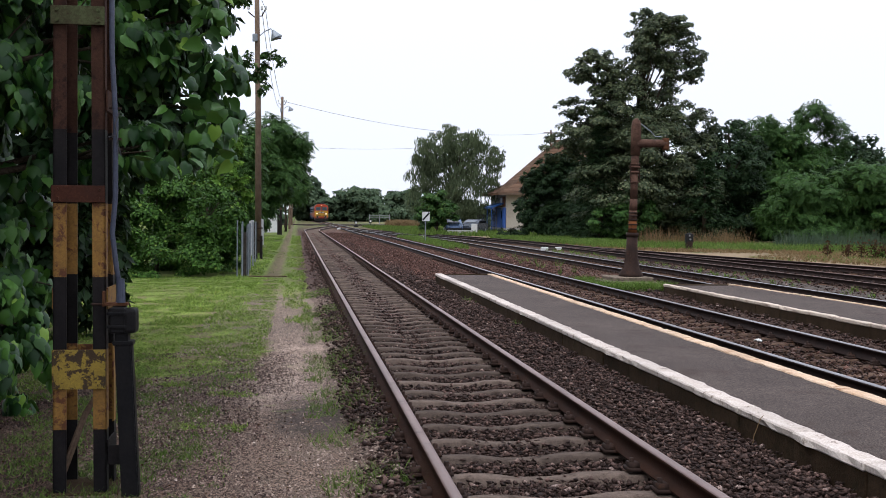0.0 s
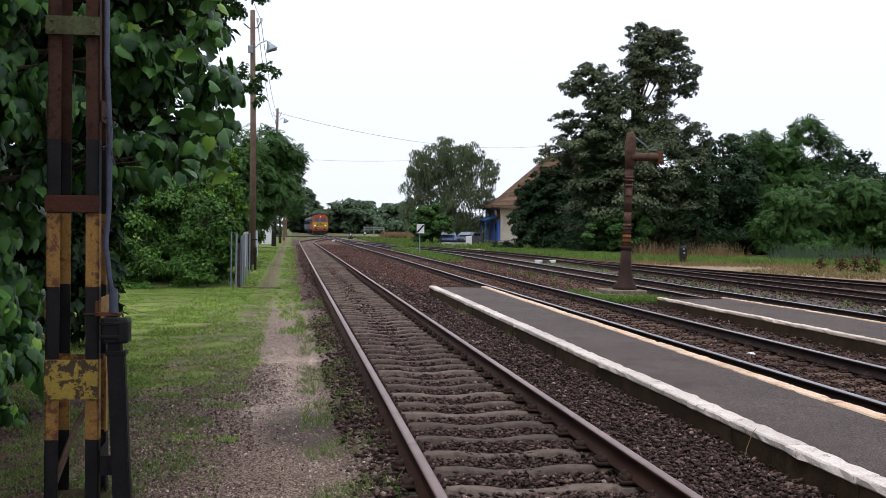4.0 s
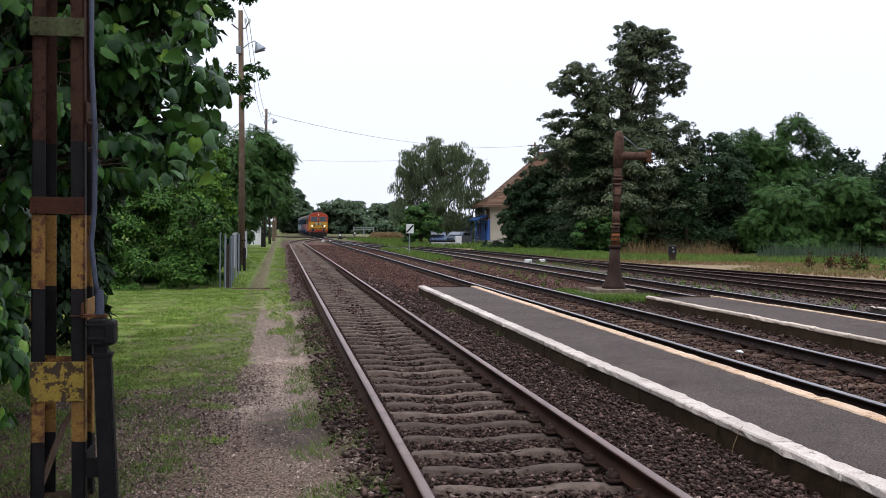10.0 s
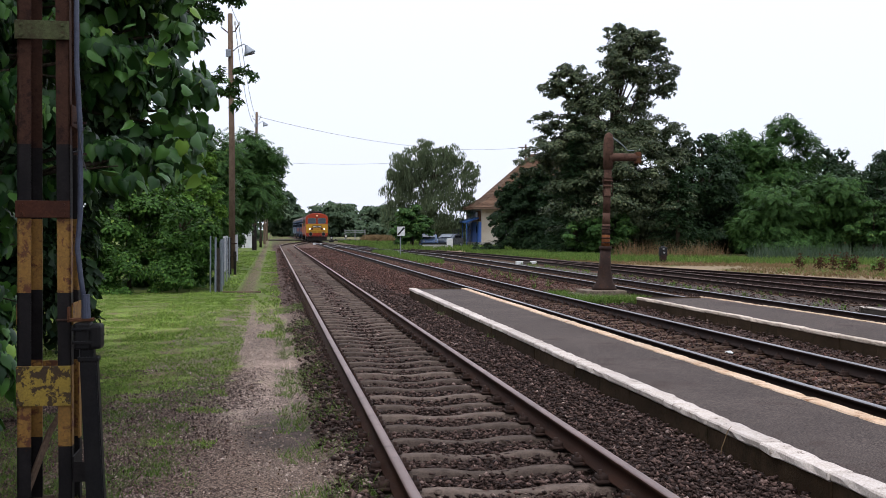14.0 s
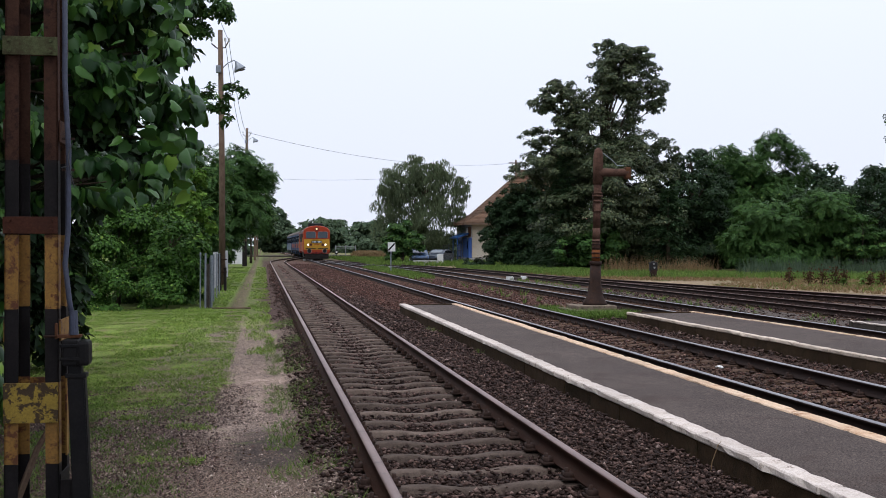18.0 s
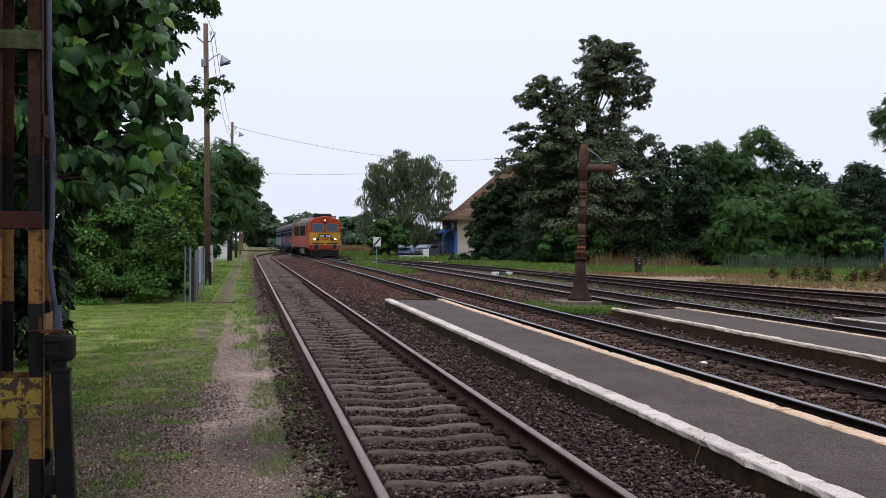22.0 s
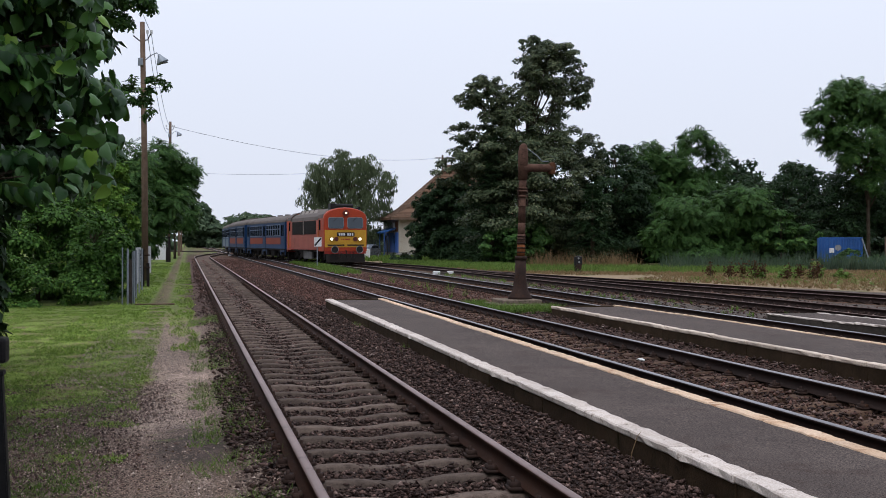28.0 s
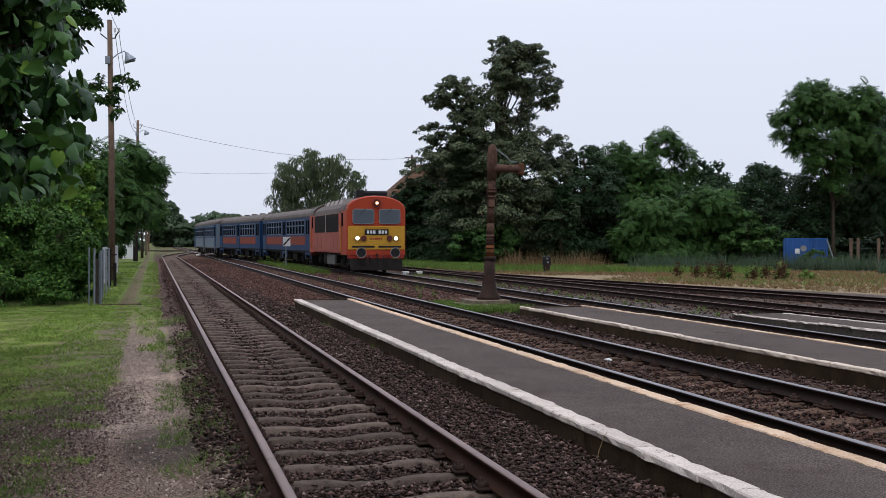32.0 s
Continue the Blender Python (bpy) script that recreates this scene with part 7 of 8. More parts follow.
t = thing("utility_pole", pose(-0.9, 186, 0), "slim dark pole carrying a far wire", "utility pole", "far poles")
part("pole", tubes(([(0, 0, 0), (0, 0, 13.2)], [0.13, 0.08])), M["pole_wood"], t)


# ---------------------------------------------------------------- fence, shed
def fence():
    t = thing("wire_fence", pose(-1.62, 33.2, 0), "old grey fence of steel posts and wire at the lawn's corner", "fence")
    for x, y, h, r, m in ((0.02, 0, 1.62, 0.03, "galvanised"), (0.18, 0.3, 1.55, 0.035, "galvanised"), (-0.13, 0.1, 1.65, 0.022, "galvanised"), (0.1, 1.2, 1.5, 0.03, "galvanised"), (0.08, 4.0, 1.55, 0.03, "galvanised"), (0.06, 7.0, 1.55, 0.03, "galvanised"), (0.04, 10.0, 1.55, 0.03, "galvanised")):
        part("post", tubes(([(x, y, -0.05), (x + 0.01, y, h)], r), sides=8), M[m], t)
    part("concrete_post", boxes((0.02, 0.14, 0.08, 0.2, -0.05, 1.3), bevel=0.012), M["rubble"], t)
    bm = bmesh.new()
    for k in range(9):
        z = 0.15 + k * 0.16
        tube(bm, [(0.18, 0.3, z), (0.1, 5, z - 0.02), (0.04, 10.2, z)], 0.004, 4)
    tagged(part("strands", bm, M["wire"], t), kind="stuff")
    t = thing("board_fence", pose(-1.95, 44, 0), "pale weathered board fence along the footpath", "fence")
    for z in (0.4, 1.25):
        part("rail", boxes((-0.06, -0.02, 2.5, 22, z, z + 0.09)), M["pole_wood"], t)
    me = [mesh_of("board", boxes((-0.012, 0.012, 0.0, 0.17, 0.05, h), bevel=0.004), M["board"]) for h in (1.5, 1.56, 1.46)]
    for k in range(96):
        part("board", me[k % 3], None, t, at=pose(0, 2.6 + k * 0.2, 0, rng.normal(0, 0.8), 0, 0))


M["board"] = surface("board", (0.3, 0.3, 0.31), (0.38, 0.38, 0.38), (0.2, 0.175, 0.15), 3, 40, 0.85, 0, 0.3, 0.004, (0.55, 0.7), 0.12)
fence()
t = thing("white_shed", pose(-3.3, 112, 0), "small whitewashed shed with a flat roof behind the fence", "shed")
part("wall", boxes((-1.6, 1.55, 0, 3.0, 0, 2.45)), M["white_paint"], t)
part("roof", boxes((-1.75, 1.7, -0.15, 3.15, 2.45, 2.58), bevel=0.02), M["roof_grey"], t)
part("door", boxes((1.53, 1.58, 0.8, 1.7, 0.05, 2.0), bevel=0.01), M["grey_paint"], t)


# ---------------------------------------------------------------- water crane
def water_crane():
    t = thing("water_crane", pose(8.72, 28.5, 0), "rusty old cast-iron water crane on a stone plinth", "water crane")
    for x0, x1, y0, y1, z0, z1 in ((-0.85, -0.1, -0.75, 0.7, -0.1, 0.17), (-0.08, 0.6, -0.8, 0.65, -0.1, 0.15), (-0.62, 0.45, -0.55, 0.55, 0.14, 0.27)):
        part("plinth_stone", boxes((x0, x1, y0, y1, z0, z1), bevel=0.03), M["plinth"], t, "worn stone slab of the plinth")
    for x, y, z, s in ((0.75, -1.5, 0.12, 0.3), (-1.1, -0.2, 0.1, 0.28), (-1.0, 0.7, 0.12, 0.22)):
        part("loose_stone", boxes((x - s, x + s, y - s * 0.7, y + s * 0.7, -0.1, z), bevel=0.04), M["plinth"], t)
    lean = 0.025

    def up(z0, z1, r0, r1, m, label="", sides=18, name="column"):
        return part(name, tubes(([(lean * z0, 0, z0), (lean * z1, 0, z1)], [r0, r1]), sides=sides), M[m], t, label, smooth=True)

    part("foot", tubes(([(0.01, 0, 0.26), (0.01, 0, 0.34), (0.02, 0, 0.5), (0.02, 0, 0.85), (0.03, 0, 1.32)], [0.33, 0.31, 0.21, 0.155, 0.14]), sides=18), M["rust_dark"], t, "flared dark rusty cast foot", smooth=True)
    for k in range(6):
        a = k * math.pi / 3
        part("gusset", loft([[(0.12, w, 0.3), (0.32, w, 0.3), (0.19, w, 0.55), (0.15, w, 0.95)] for w in (-0.018, 0.018)]), M["rust_dark"], t, at=pose(0.01, 0, 0, 0, 0, math.degrees(a)))
    up(1.32, 1.42, 0.16, 0.16, "rust_dark", name="flange")
    up(1.42, 1.72, 0.11, 0.11, "rust_orange", "pipe with bright orange rust")
    up(1.72, 2.0, 0.104, 0.104, "rust_crane")
    for z in (1.5, 1.62, 1.75, 1.85, 1.93):
        up(z, z + 0.03, 0.122, 0.122, "rust_dark", name="ring")
    up(2.0, 2.3, 0.102, 0.1, "rust_crane")
    up(2.3, 3.05, 0.098, 0.095, "rust_crane", "plain rusty pipe")
    for z, r in ((2.72, 0.115), (2.98, 0.125), (3.12, 0.135), (3.2, 0.12)):
        up(z, z + 0.05, r, r, "rust_crane", name="flange")
    for s in (-1, 1):
        part("bolt_rod", tubes(([(lean * 3 + s * 0.125, -0.04, 2.75), (lean * 3 + s * 0.125, -0.04, 3.25)], 0.015), sides=6), M["rust_dark"], t)
    up(3.05, 3.5, 0.1, 0.105, "rust_crane")
    z0 = 3.45
    part("head", tubes(([(lean * z0, 0, z0), (lean * 4, 0, 4.0), (lean * 4.2, 0, 4.2), (lean * 4.35, 0, 4.36), (lean * 4.4, 0, 4.42)], [0.125, 0.135, 0.13, 0.1, 0.03]), sides=18), M["rust_crane"], t, "domed rusty head", smooth=True)
    part("spout", tubes(([(0.1, 0, 3.74), (0.28, 0, 3.77), (0.8, -0.02, 3.77), (0.92, -0.02, 3.77)], [0.15, 0.11, 0.1, 0.108]), sides=16), M["rust_crane"], t, "horizontal rusty spout", smooth=True)
    part("nozzle", boxes((0.82, 0.98, -0.12, 0.1, 3.6, 3.92), bevel=0.05), M["rust"], t, "boxy rusted nozzle")
    part("stay", tubes(([(0.12, 0, 4.36), (0.5, -0.02, 4.08), (0.62, -0.02, 3.95), (0.8, -0.02, 3.95)], 0.014), sides=6), M["galvanised"], t, "thin pale stay rod")


water_crane()


# ---------------------------------------------------------------- railway signs and small fittings
t = thing("track_sign", pose(8.25, 72, 0), "white square board with a black diagonal on a thin post", "railway sign")
part("post", tubes(([(0, 0, -0.05), (0, 0, 2.05)], 0.035), sides=8), M["galvanised"], t)
b = part("board", boxes((-0.25, 0.25, -0.05, -0.035, -0.3, 0.3), bevel=0.004), M["white_paint"], t, at=pose(0.03, 0, 1.75, 0, 0, 8))
part("stripe", boxes((-0.32, 0.32, -0.056, -0.051, -0.053, 0.053)), M["black_paint"], b, "black diagonal bar", at=pose(0, 0, 0, 0, -48, 0))


def dwarf_signal(x, y, h, label, lit=True):
    t = thing("dwarf_signal", pose(x, y, 0), label, "signal", "low shunting signals")
    part("base", boxes((-0.17, 0.17, -0.15, 0.15, -0.05, 0.5 * h), bevel=0.03), M["rust_dark"], t, "dark iron base")
    hd = part("head", boxes((-0.22, 0.22, -0.14, 0.14, 0.42 * h, 0.95 * h), bevel=0.05), M["black_paint"], t)
    part("cap", tubes(([(0, 0, 0.93 * h), (0, 0, h)], [0.16, 0.08]), sides=12), M["black_paint"], hd)
    for dx, dz in ((-0.02, 0.84), (0.02, 0.62)):
        bm = bmesh.new()
        disc(bm, (dx, -0.15, dz * h), (0, 1, 0), 0.055, 0.03, 14)
        part("lens", bm, M["grey_paint"], hd, "pale lamp glass")


dwarf_signal(21.7, 60, 0.95, "black dwarf signal on a grey base in the dry grass")
dwarf_signal(15.2, 122, 1.0, "small dark dwarf signal beside the track")


def point_lever(x, y, h):
    t = thing("point_lever", pose(x, y, 0), "black and white point lever beside the track", "point lever", "point levers")
    part("base", boxes((-0.35, 0.35, -0.2, 0.2, -0.02, 0.22), bevel=0.02), M["black_paint"], t)
    part("lantern", boxes((-0.2, 0.2, -0.18, 0.18, h - 0.5, h), bevel=0.04), M["black_paint"], t)
    part("face", boxes((-0.13, 0.13, -0.19, -0.182, h - 0.4, h - 0.12)), M["white_paint"], t)
    part("rod", tubes(([(0, 0, 0.1), (0, 0, h - 0.4)], 0.04)), M["black_paint"], t)
    part("arm", tubes(([(0, 0, 0.2), (0.6, 0, 0.35)], 0.03), ([(0.55, 0, 0.25), (0.62, 0, 0.45)], 0.09)), M["black_paint"], t)


point_lever(10.4, 160, 1.15)
point_lever(8.6, 165, 0.9)


def marker(x, y):
    t = thing("fouling_marker", pose(x, y, 0.0), "low concrete marker with white-painted ends between tracks", "track marker", "fouling markers")
    part("bar", boxes((-0.25, 0.25, -0.12, 0.12, -0.05, 0.1), bevel=0.02), M["rubble"], t)
    for s in (-1, 1):
        part("white_end", boxes((s * 0.4 - 0.19, s * 0.4 + 0.19, -0.13, 0.13, -0.05, 0.14), bevel=0.03), M["white_paint"], t)


marker(5.5, 138)
marker(9.75, 90)
marker(13.75, 59.5)
t = thing("white_bollard", pose(17.2, 108, 0), "short white-painted concrete bollard by the car park", "bollard")
part("post", boxes((-0.28, 0.28, -0.2, 0.2, -0.05, 1.0), bevel=0.04), M["white_paint"], t)
t = thing("rail_barrier", pose(13.9, 190, 0), "grey barrier boards near the crossing", "barrier")
for z in (1.35, 1.65):
    part("board", boxes((-1.6, 1.6, -0.03, 0.03, z, z + 0.1)), M["grey_paint"], t)
for x in (-1.7, 0, 1.7):
    part("post", boxes((x - 0.08, x + 0.08, -0.06, 0.06, -0.05, 1.9)), M["grey_paint"], t)
ob = new("crossing_road", mesh_of("crossing_road", boxes((-30, 40, 186, 190, -0.1, 0.19), bevel=0.05), M["rubble"]))
tagged(ob, "pale concrete road crossing the tracks", "road", kind="structure")
v, f = tufts(scatter(900, rect(14.0, 18.0, 168, 178)), 8, 0.75, 0.06, 0.2)
stuff("ripe_grass", v, f, M["straw"], "patch of tall pale yellow grass", "grass")
v, f = tufts(scatter(3200, lambda n: np.stack([rng.uniform(9.5, 24, n), rng.uniform(95, 165, n)], 1)), 6, 0.4, 0.05, 0.3)
stuff("yard_weeds", v, f, M["weed"], "green weeds along the far end of the yard", "weeds")


# ---------------------------------------------------------------- house, cars
M["house_blue"] = surface("house_blue", (0.035, 0.1, 0.36), (0.05, 0.13, 0.42), (0.08, 0.13, 0.28), 2, 40, 0.6, 0, 0.1, 0.004, (0.62, 0.75))


def house():
    t = thing("house", pose(22.3, 118, 0), "single-storey house with a hipped brown tile roof and blue doors", "house")
    W, D, H = 15.0, 10.0, 4.15
    part("wall", boxes((0, W, 0, 0.35, 0, H)), M["plaster_cream"], t, "cream plaster front wall")
    part("wall", boxes((0, W, D - 0.35, D, 0, H)), M["plaster_cream"], t)
    part("wall", boxes((0, 0.35, 0.35, D - 0.35, 0, H)), M["plaster_grey"], t, "grey plaster end wall")
    part("wall", boxes((W - 0.35, W, 0.35, D - 0.35, 0, H)), M["plaster_cream"], t)
    part("plinth", boxes((-0.05, W + 0.05, -0.05, D + 0.05, -0.1, 0.5)), M["plaster_grey"], t)
    o, hz, rz = 1.1, H + 0.1, 10.4
    # the slopes flare out at the eaves: rings at the eaves, at the kink and at the ridge
    low = [(-o, -o, hz), (W + o, -o, hz), (W + o, D + o, hz), (-o, D + o, hz)]
    kink = [(1.3, 1.3, hz + 1.15), (W - 1.3, 1.3, hz + 1.15), (W - 1.3, D - 1.3, hz + 1.15), (1.3, D - 1.3, hz + 1.15)]
    ridge = [(6.6, D / 2, rz), (W - 4.5, D / 2, rz)]
    top = [ridge[0], ridge[1], ridge[1], ridge[0]]
    bm = bmesh.new()
    for i in range(4):
        j = (i + 1) % 4
        for quad in ((low[i], low[j], kink[j], kink[i]), (kink[i], kink[j], top[j], top[i]), (tuple(Vector(low[i]) - Vector((0, 0, 0.2))), tuple(Vector(low[j]) - Vector((0, 0, 0.2))), low[j], low[i])):
            pts = [p for k, p in enumerate(quad) if p not in quad[:k]]
            bm.faces.new([bm.verts.new(p) for p in pts])
    roof = part("roof", bm, M["roof_tile"], t, "weathered brown tile roof with flared eaves")
    # courses of tiles on the two slopes that show
    for i, j in ((0, 1), (3, 0)):
        for lower, upper, count in ((low, kink, 8), (kink, top, 14)):
            A, B, C, Dd = (Vector(p) for p in (lower[i], lower[j], upper[j], upper[i]))
            n = (B - A).cross(Dd - A).normalized()
            for k in range(count):
                u0, u1 = k / count, (k + 1) / count
                l0, r0, l1, r1 = A.lerp(Dd, u0), B.lerp(C, u0), A.lerp(Dd, u1), B.lerp(C, u1)
                bm = bmesh.new()
                p = [bm.verts.new(w) for w in (l0 + n * 0.045, r0 + n * 0.045, r1 + n * 0.015, l1 + n * 0.015, l0 + n * 0.01, r0 + n * 0.01)]
                bm.faces.new(p[:4])
                bm.faces.new((p[4], p[5], p[1], p[0]))
                part("tile_course", bm, M["roof_tile"], roof)
    part("chimney", boxes((8.6, 9.3, D / 2 - 1.2, D / 2 - 0.5, 8.6, 11.2), bevel=0.02), M["roof_tile"], roof, "brick chimney")
    part("eaves_board", boxes((-o, W + o, -o - 0.02, -o + 0.05, H - 0.1, H + 0.08)), M["pole_wood"], roof)
    # end wall: blue panels, door, poster, awning
    for y0, y1, m in ((0.5, 2.2, "house_blue"), (3.2, 5.6, "house_blue"), (6.2, 9.2, "house_blue")):
        part("panel", boxes((-0.06, 0.0, y0, y1, 0.5, 2.7), bevel=0.01), M[m], t, "blue-painted panel")
    d = part("door", boxes((-0.08, 0.0, 2.3, 3.1, 0.3, 2.5), bevel=0.01), M["blue_paint"], t)
    part("pane", boxes((-0.09, -0.07, 2.45, 2.95, 1.5, 2.3)), M["glass_dark"], d)
    part("poster", boxes((-0.07, 0.0, 0.7, 3.4, 2.8, 3.9), bevel=0.02), M["rust"], t, "faded brown and white notice board")
    part("notice", boxes((-0.09, -0.06, 2.3, 3.3, 2.9, 3.8)), M["white_paint"], t)
    bm = bmesh.new()
    q = [bm.verts.new(p) for p in ((-1.5, 1.5, 2.75), (0, 1.5, 3.25), (0, 7.5, 3.25), (-1.5, 7.5, 2.75), (-1.5, 1.5, 2.6), (0, 1.5, 3.1), (0, 7.5, 3.1), (-1.5, 7.5, 2.6))]
    for face in ((0, 1, 2, 3), (7, 6, 5, 4), (0, 4, 5, 1), (3, 2, 6, 7), (0, 3, 7, 4)):
        bm.faces.new([q[i] for i in face])
    a = part("awning", bm, M["blue_paint"], t, "blue lean-to awning")
    for y in (1.7, 4.5, 7.3):
        part("awning_post", tubes(([(-1.35, y, 0), (-1.35, y, 2.7)], 0.06)), M["blue_paint"], a)
    for x0 in (2.2, 6.0, 10.0):
        w = part("window", boxes((x0, x0 + 1.3, -0.06, 0.02, 1.3, 3.0), bevel=0.02), M["white_paint"], t)
        for k in (0, 1):
            part("pane", boxes((x0 + 0.1 + k * 0.58, x0 + 0.62 + k * 0.58, -0.075, -0.055, 1.4, 2.9)), M["glass_dark"], w)


house()


def car(x, y, turn, paint, label):
    t = thing("car", pose(x, y, 0, 0, 0, turn), label, "car", "parked cars")
    L, W, H = 4.1, 1.7, 1.45
    prof = [(0.05, 0.35), (0, 0.6), (0.1, 0.78), (0.5, 0.92), (1.15, 1.0), (1.55, 1.21), (2.0, 1.39), (2.5, H), (3.1, 1.43), (3.6, 1.29), (3.95, 1.02), (L, 0.75), (L - 0.04, 0.35)]
    rows = []
    for k in (-1, -0.92, -0.6, 0.6, 0.92, 1):
        inset = 0.07 if abs(k) == 1 else 0.02 if abs(k) == 0.92 else 0
        rows.append([(u + (inset if u < L / 2 else -inset), k * W / 2 * (1 - 0.12 * max(0, z - 1.0)), z - inset * 0.5) for u, z in prof])
    part("body", loft(rows), paint, t, smooth=False)
    for u in (0.8, L - 0.85):
        for s in (-1, 1):
            bm = bmesh.new()
            disc(bm, (u, s * (W / 2 - 0.08), 0.31), (0, 1, 0), 0.31, 0.2, 18)
            w = part("wheel", bm, M["black_paint"], t)
            bm = bmesh.new()
            disc(bm, (u, s * (W / 2 + 0.025), 0.31), (0, 1, 0), 0.19, 0.02, 14)
            part("rim", bm, M["galvanised"], w)
    for s in (-1, 1):
        y0 = s * (W / 2 - 0.01)
        part("side_window", boxes((1.8, 2.55, y0 - 0.02, y0 + 0.015, 1.05, H - 0.17)), M["glass_dark"], t)
        part("side_window", boxes((2.65, 3.4, y0 - 0.02, y0 + 0.015, 1.05, H - 0.17)), M["glass_dark"], t)
        bm = bmesh.new()
        disc(bm, (0.0, s * 0.6, 0.72), (1, 0, 0), 0.1, 0.06, 12)
        part("headlight", bm, M["galvanised"], t)
    bm = bmesh.new()
    a, z0, b, zb = 1.2, 1.02, 1.9, 1.4
    q = [bm.verts.new(p) for p in ((a + 0.08, -0.62, z0 + 0.07), (a + 0.08, 0.62, z0 + 0.07), (b - 0.05, 0.56, zb - 0.05), (b - 0.05, -0.56, zb - 0.05))]
    for v in q:
        v.co += Vector((-0.03, 0, 0.03))
    bm.faces.new(q)
    part("windscreen", bm, M["glass_cab"], t)
    part("bumper", boxes((-0.05, 0.1, -W / 2 + 0.05, W / 2 - 0.05, 0.32, 0.55), bevel=0.04), M["black_paint"], t)


t = thing("low_wall", pose(14.2, 105.5, 0), "low grey concrete wall in front of the parked cars", "wall")
part("slab", boxes((0, 2.5, 0, 0.25, -0.1, 0.42), bevel=0.03), M["plaster_grey"], t)
M["car_blue"] = surface("car_blue", (0.03, 0.055, 0.11), (0.04, 0.07, 0.13), None, 2, 40, 0.3, 0.2, 0.03, 0.002)
M["car_dark"] = surface("car_dark", (0.022, 0.03, 0.044), (0.028, 0.037, 0.052), None, 2, 40, 0.3, 0.3, 0.03, 0.002)
car(15.5, 109.8, 86, M["car_blue"], "blue parked hatchback behind the tracks")
car(16.6, 110.2, 58, M["car_dark"], "dark grey parked estate car beside the blue car")
t = thing("yard_fence", pose(18.3, 113.0, 0), "dark wire mesh fence beside the house", "fence")
for k in range(4):
    part("post", tubes(([(k * 0.7, k * 0.5, -0.05), (k * 0.7, k * 0.5, 1.9)], 0.03), sides=6), M["black_paint"], t)
bm = bmesh.new()
for k in range(22):
    tube(bm, [(k * 0.1, k * 0.0714, 0.1), (k * 0.1, k * 0.0714, 1.85)], 0.012, 4)
for z in (0.1, 0.7, 1.3, 1.85):
    tube(bm, [(0, 0, z), (2.1, 1.5, z)], 0.015, 4)
tagged(part("mesh", bm, M["black_paint"], t), kind="stuff")


# ---------------------------------------------------------------- blue crate and posts on the verge
def crate():
    t = thing("blue_crate", pose(41.33, 67.2, 0, 0, 0, -27), "blue ribbed steel crate with a slanting end brace", "crate")
    W, D, H = 2.75, 1.6, 2.0
    part("panel", boxes((0.03, W - 0.03, D - 0.04, D, 0.1, H - 0.05)), M["blue_paint"], t)
    for x in (0.02, W - 0.02):
        part("panel", boxes((x - 0.015, x + 0.015, 0.05, D, 0.1, H - 0.05)), M["blue_paint"], t)
    part("sheet", boxes((W * 0.53, W - 0.05, 0.03, 0.05, 0.1, H - 0.08)), M["blue_paint"], t)
    for z in (0.1, 1.2, H - 0.1):
        part("bar", boxes((0, W, -0.04, 0.02, z, z + 0.09), bevel=0.01), M["blue_paint"], t)
    me = mesh_of("rib", boxes((-0.03, 0.03, -0.05, 0.03, 0.08, H - 0.02), bevel=0.008), M["blue_paint"])
    for k in range(17):
        part("rib", me, None, t, at=pose(0.03 + k * (W - 0.06) / 16, 0, 0))
    part("brace", tubes(([(W - 0.05, -0.05, H - 0.1), (W + 0.55, -0.05, 0.05)], 0.045)), M["galvanised"], t, "pale slanting brace")
    part("label_sheet", boxes((0.65, 0.95, -0.07, -0.055, 0.95, 1.28)), M["white_paint"], t)
    bm = bmesh.new()
    disc(bm, (1.2, -0.08, 1.3), (0, 1, 0), 0.2, 0.05, 18)
    part("disc", bm, M["grey_paint"], t)
    part("skid", boxes((0.1, 0.3, 0, D, -0.05, 0.1), (W - 0.3, W - 0.1, 0, D, -0.05, 0.1)), M["blue_paint"], t)


crate()
t = thing("post_fence", pose(45.6, 66, 0), "row of old brown fence posts with wire strands", "fence")
for k, (x, y, m) in enumerate(((0, 0, "pole_wood"), (2.3, 2.5, "pole_wood"), (2.15, 0, "pole_wood"), (4.4, -0.2, "pole_wood"), (6.6, -0.4, "rubble"), (8.8, -0.6, "rubble"))):
    part("post", boxes((x - 0.08, x + 0.08, y - 0.08, y + 0.08, -0.05, 1.98), bevel=0.02), M[m], t)
bm = bmesh.new()
for z in (0.5, 0.9, 1.3, 1.7):
    tube(bm, [(0, 0, z), (2.15, 0, z - 0.03), (4.4, -0.2, z), (8.8, -0.6, z)], 0.006, 4)
tagged(part("strands", bm, M["wire"], t), kind="stuff")


# ---------------------------------------------------------------- small things by the platform
bm = bmesh.new()
bmesh.ops.create_icosphere(bm, subdivisions=2, radius=0.04)
for vert in bm.verts:
    vert.co = Vector((vert.co.x * 1.5, vert.co.y, vert.co.z * 0.6)) * (1 + 0.5 * noise.noise(vert.co * 30))
litter = new("paper_scrap", mesh_of("paper_scrap", bm, M["white_paint"]))
litter.matrix_basis = pose(6.55, 15.2, 0.09)
tagged(litter, "crumpled white paper scrap between the rails", "litter")
t = thing("dry_stalk", pose(3.36, 7.9, 0.1), "bent dry grass stalk at the platform's foot", "plant")
part("stem", tubes(([(0, 0, -0.03), (0.02, 0, 0.12), (0.07, 0.01, 0.24), (0.1, 0.02, 0.27)], [0.004, 0.0035, 0.003, 0.002]), sides=5), M["straw"], t)
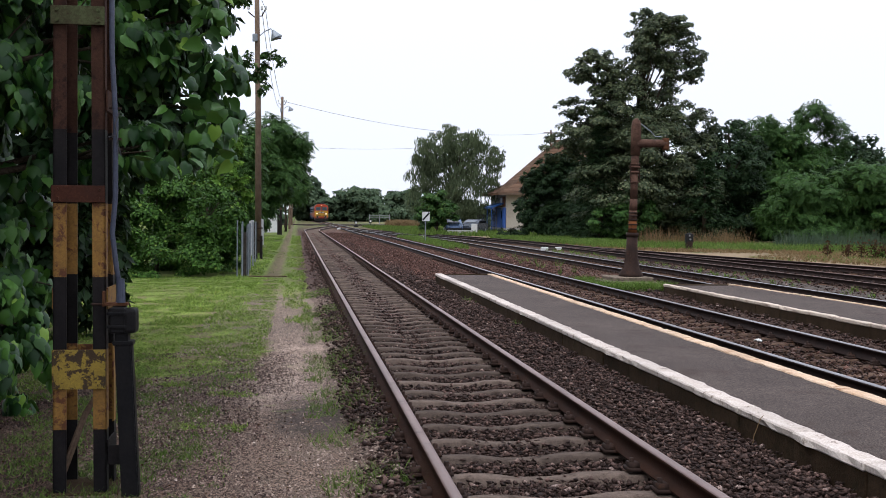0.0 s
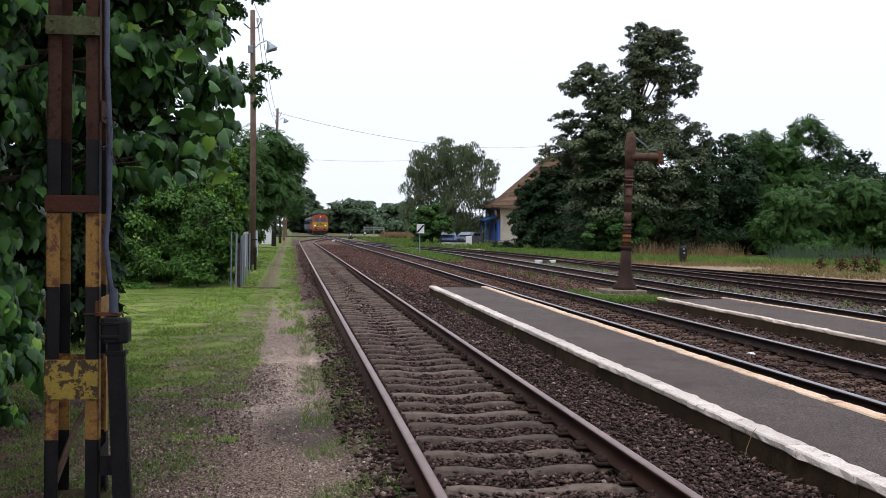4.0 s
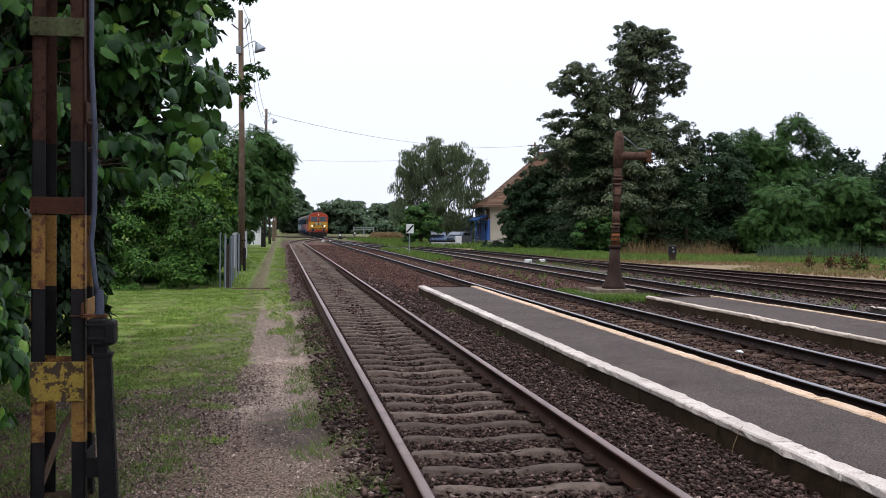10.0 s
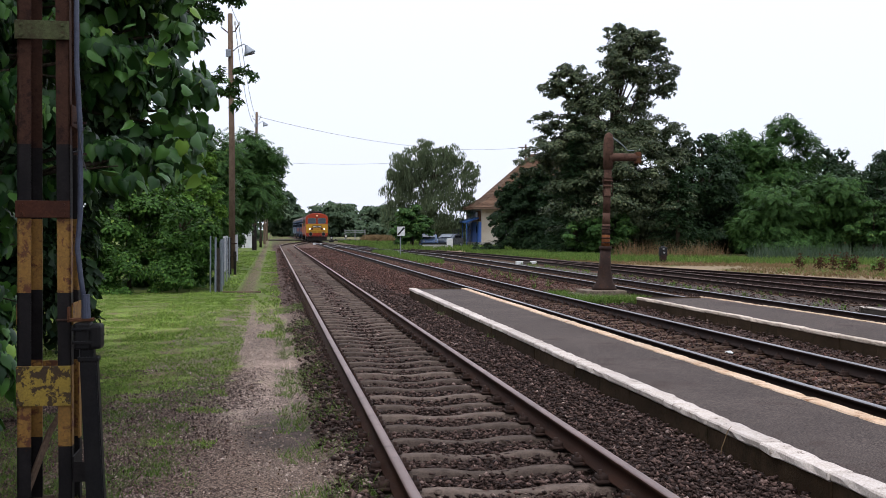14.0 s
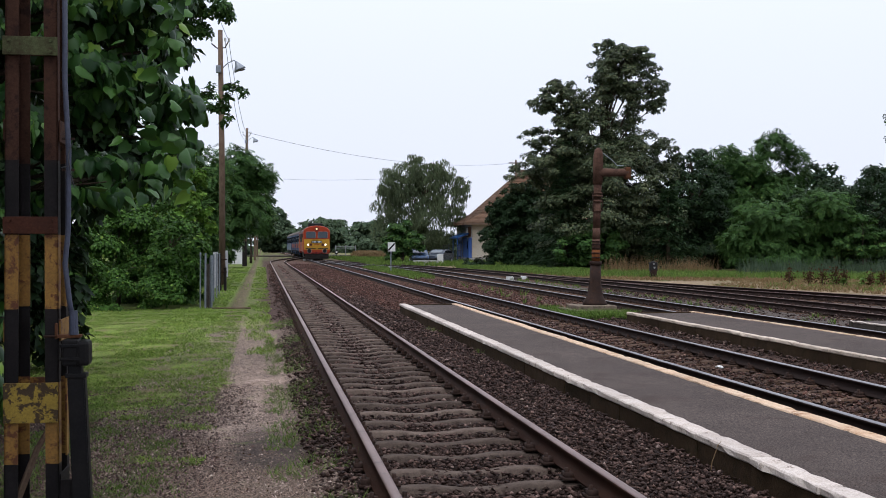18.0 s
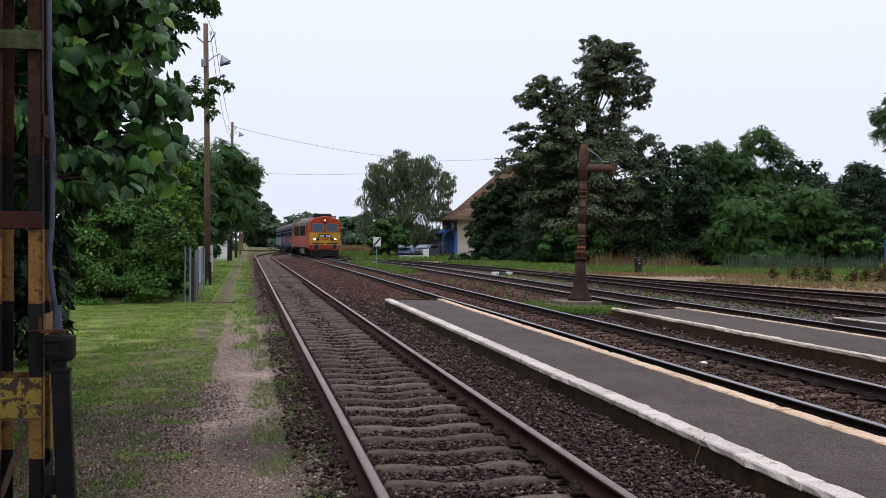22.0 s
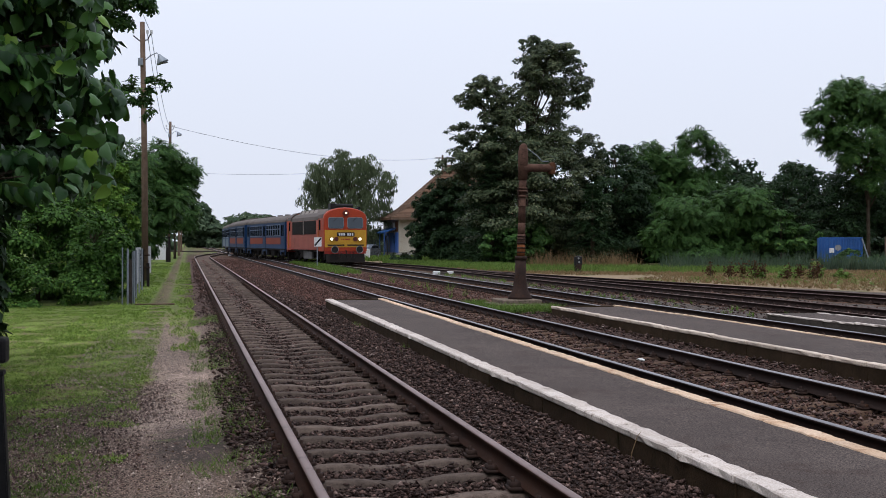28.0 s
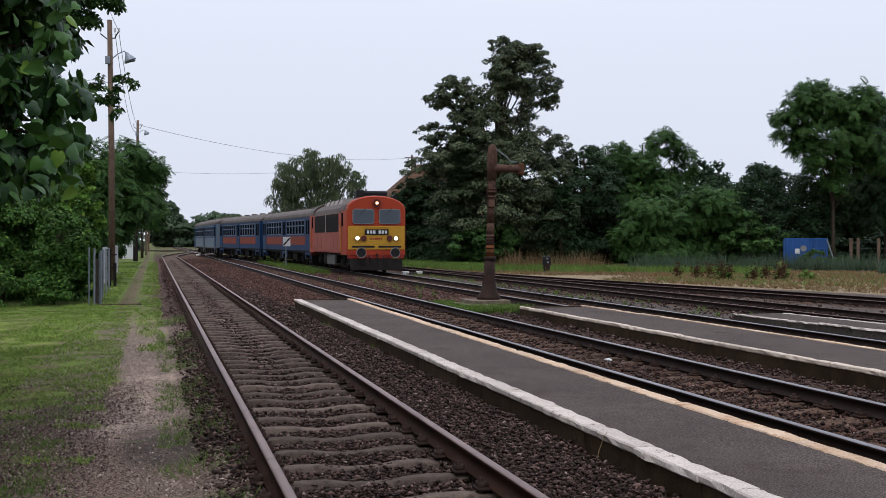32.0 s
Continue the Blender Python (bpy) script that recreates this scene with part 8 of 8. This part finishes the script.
at = np.array([(3.36 + 0.03 * math.sin(k * 2.1), 21.4 + 0.12 * k, 0.1) for k in range(8)] + [(3.37, 17.0 + 0.05 * k, 0.1) for k in range(3)])
v, f = tufts(at, 9, 0.13, 0.006, 0.6)
stuff("kerb_weeds", v, f, M["weed"], "small green weeds at the foot of the platform", "weeds")


part("plank", boxes((-1.4, -0.28, 32.9, 33.15, -0.05, 0.035), bevel=0.01), M["wood_sleeper"],
     thing("path_step", pose(0, 0, 0), "dark old plank laid across the footpath", "plank"))


# ---------------------------------------------------------------- what moves
def train_front(t):
    """How far up the line (y) the locomotive's nose stands at a time."""
    return float(np.interp(t, [0, 6, 9, 13, 17, 19, 21, 23, 25, 28, 30, 32], [250, 209, 188.5, 161, 134.5, 122.8, 112, 102, 92, 76.5, 66, 55.6]))


def along_track(y, back):
    """The y of the place that lies so far back along the line."""
    for _ in range(max(1, int(back / 0.5))):
        step = back / max(1, int(back / 0.5))
        y += step / math.hypot(1, (third_x(y + 0.5) - third_x(y - 0.5)))
    return y


def rider(y, length):
    """Pose of a vehicle whose front stands at y, carried on two bogies."""
    a, b = along_track(y, 0.2 * length), along_track(y, 0.8 * length)
    p, q = Vector((third_x(a), a, 0)), Vector((third_x(b), b, 0))
    d = (q - p).normalized()
    o = p - d * 0.2 * length
    return Matrix.Translation((o.x, o.y, RAIL_TOP)) @ pose(0, 0, 0, 0, 0, math.degrees(math.atan2(-d.x, d.y)))


v, f = tufts(scatter(2600, rect(15.4, 22.5, 72, 90)), 7, 0.3, 0.03, 0.5)
stuff("shrub_foot_weeds", v, f, M["weed"], "green weeds at the foot of the shrubs by the house", "weeds")


def motions():
    rows = {o: [] for o in (LOCO, *COACHES)}
    for i in range(65):
        t = i * 0.5
        y = train_front(t)
        rows[LOCO].append((t, rider(y, 14.9)))
        y = along_track(y, 14.9)
        for c, ln in zip(COACHES, COACH_LENGTHS):
            rows[c].append((t, rider(y, ln)))
            y = along_track(y, ln)
    for o, r in rows.items():
        walk(o, r)
    # wheels roll as far as the train has run
    for w, y, radius in WHEELS:
        turn = []
        for i in range(321):
            t = i * 0.1
            turn.append((t, pose(0, y, radius, math.degrees((train_front(0) - train_front(t)) / radius))))
        walk(w, turn)


motions()
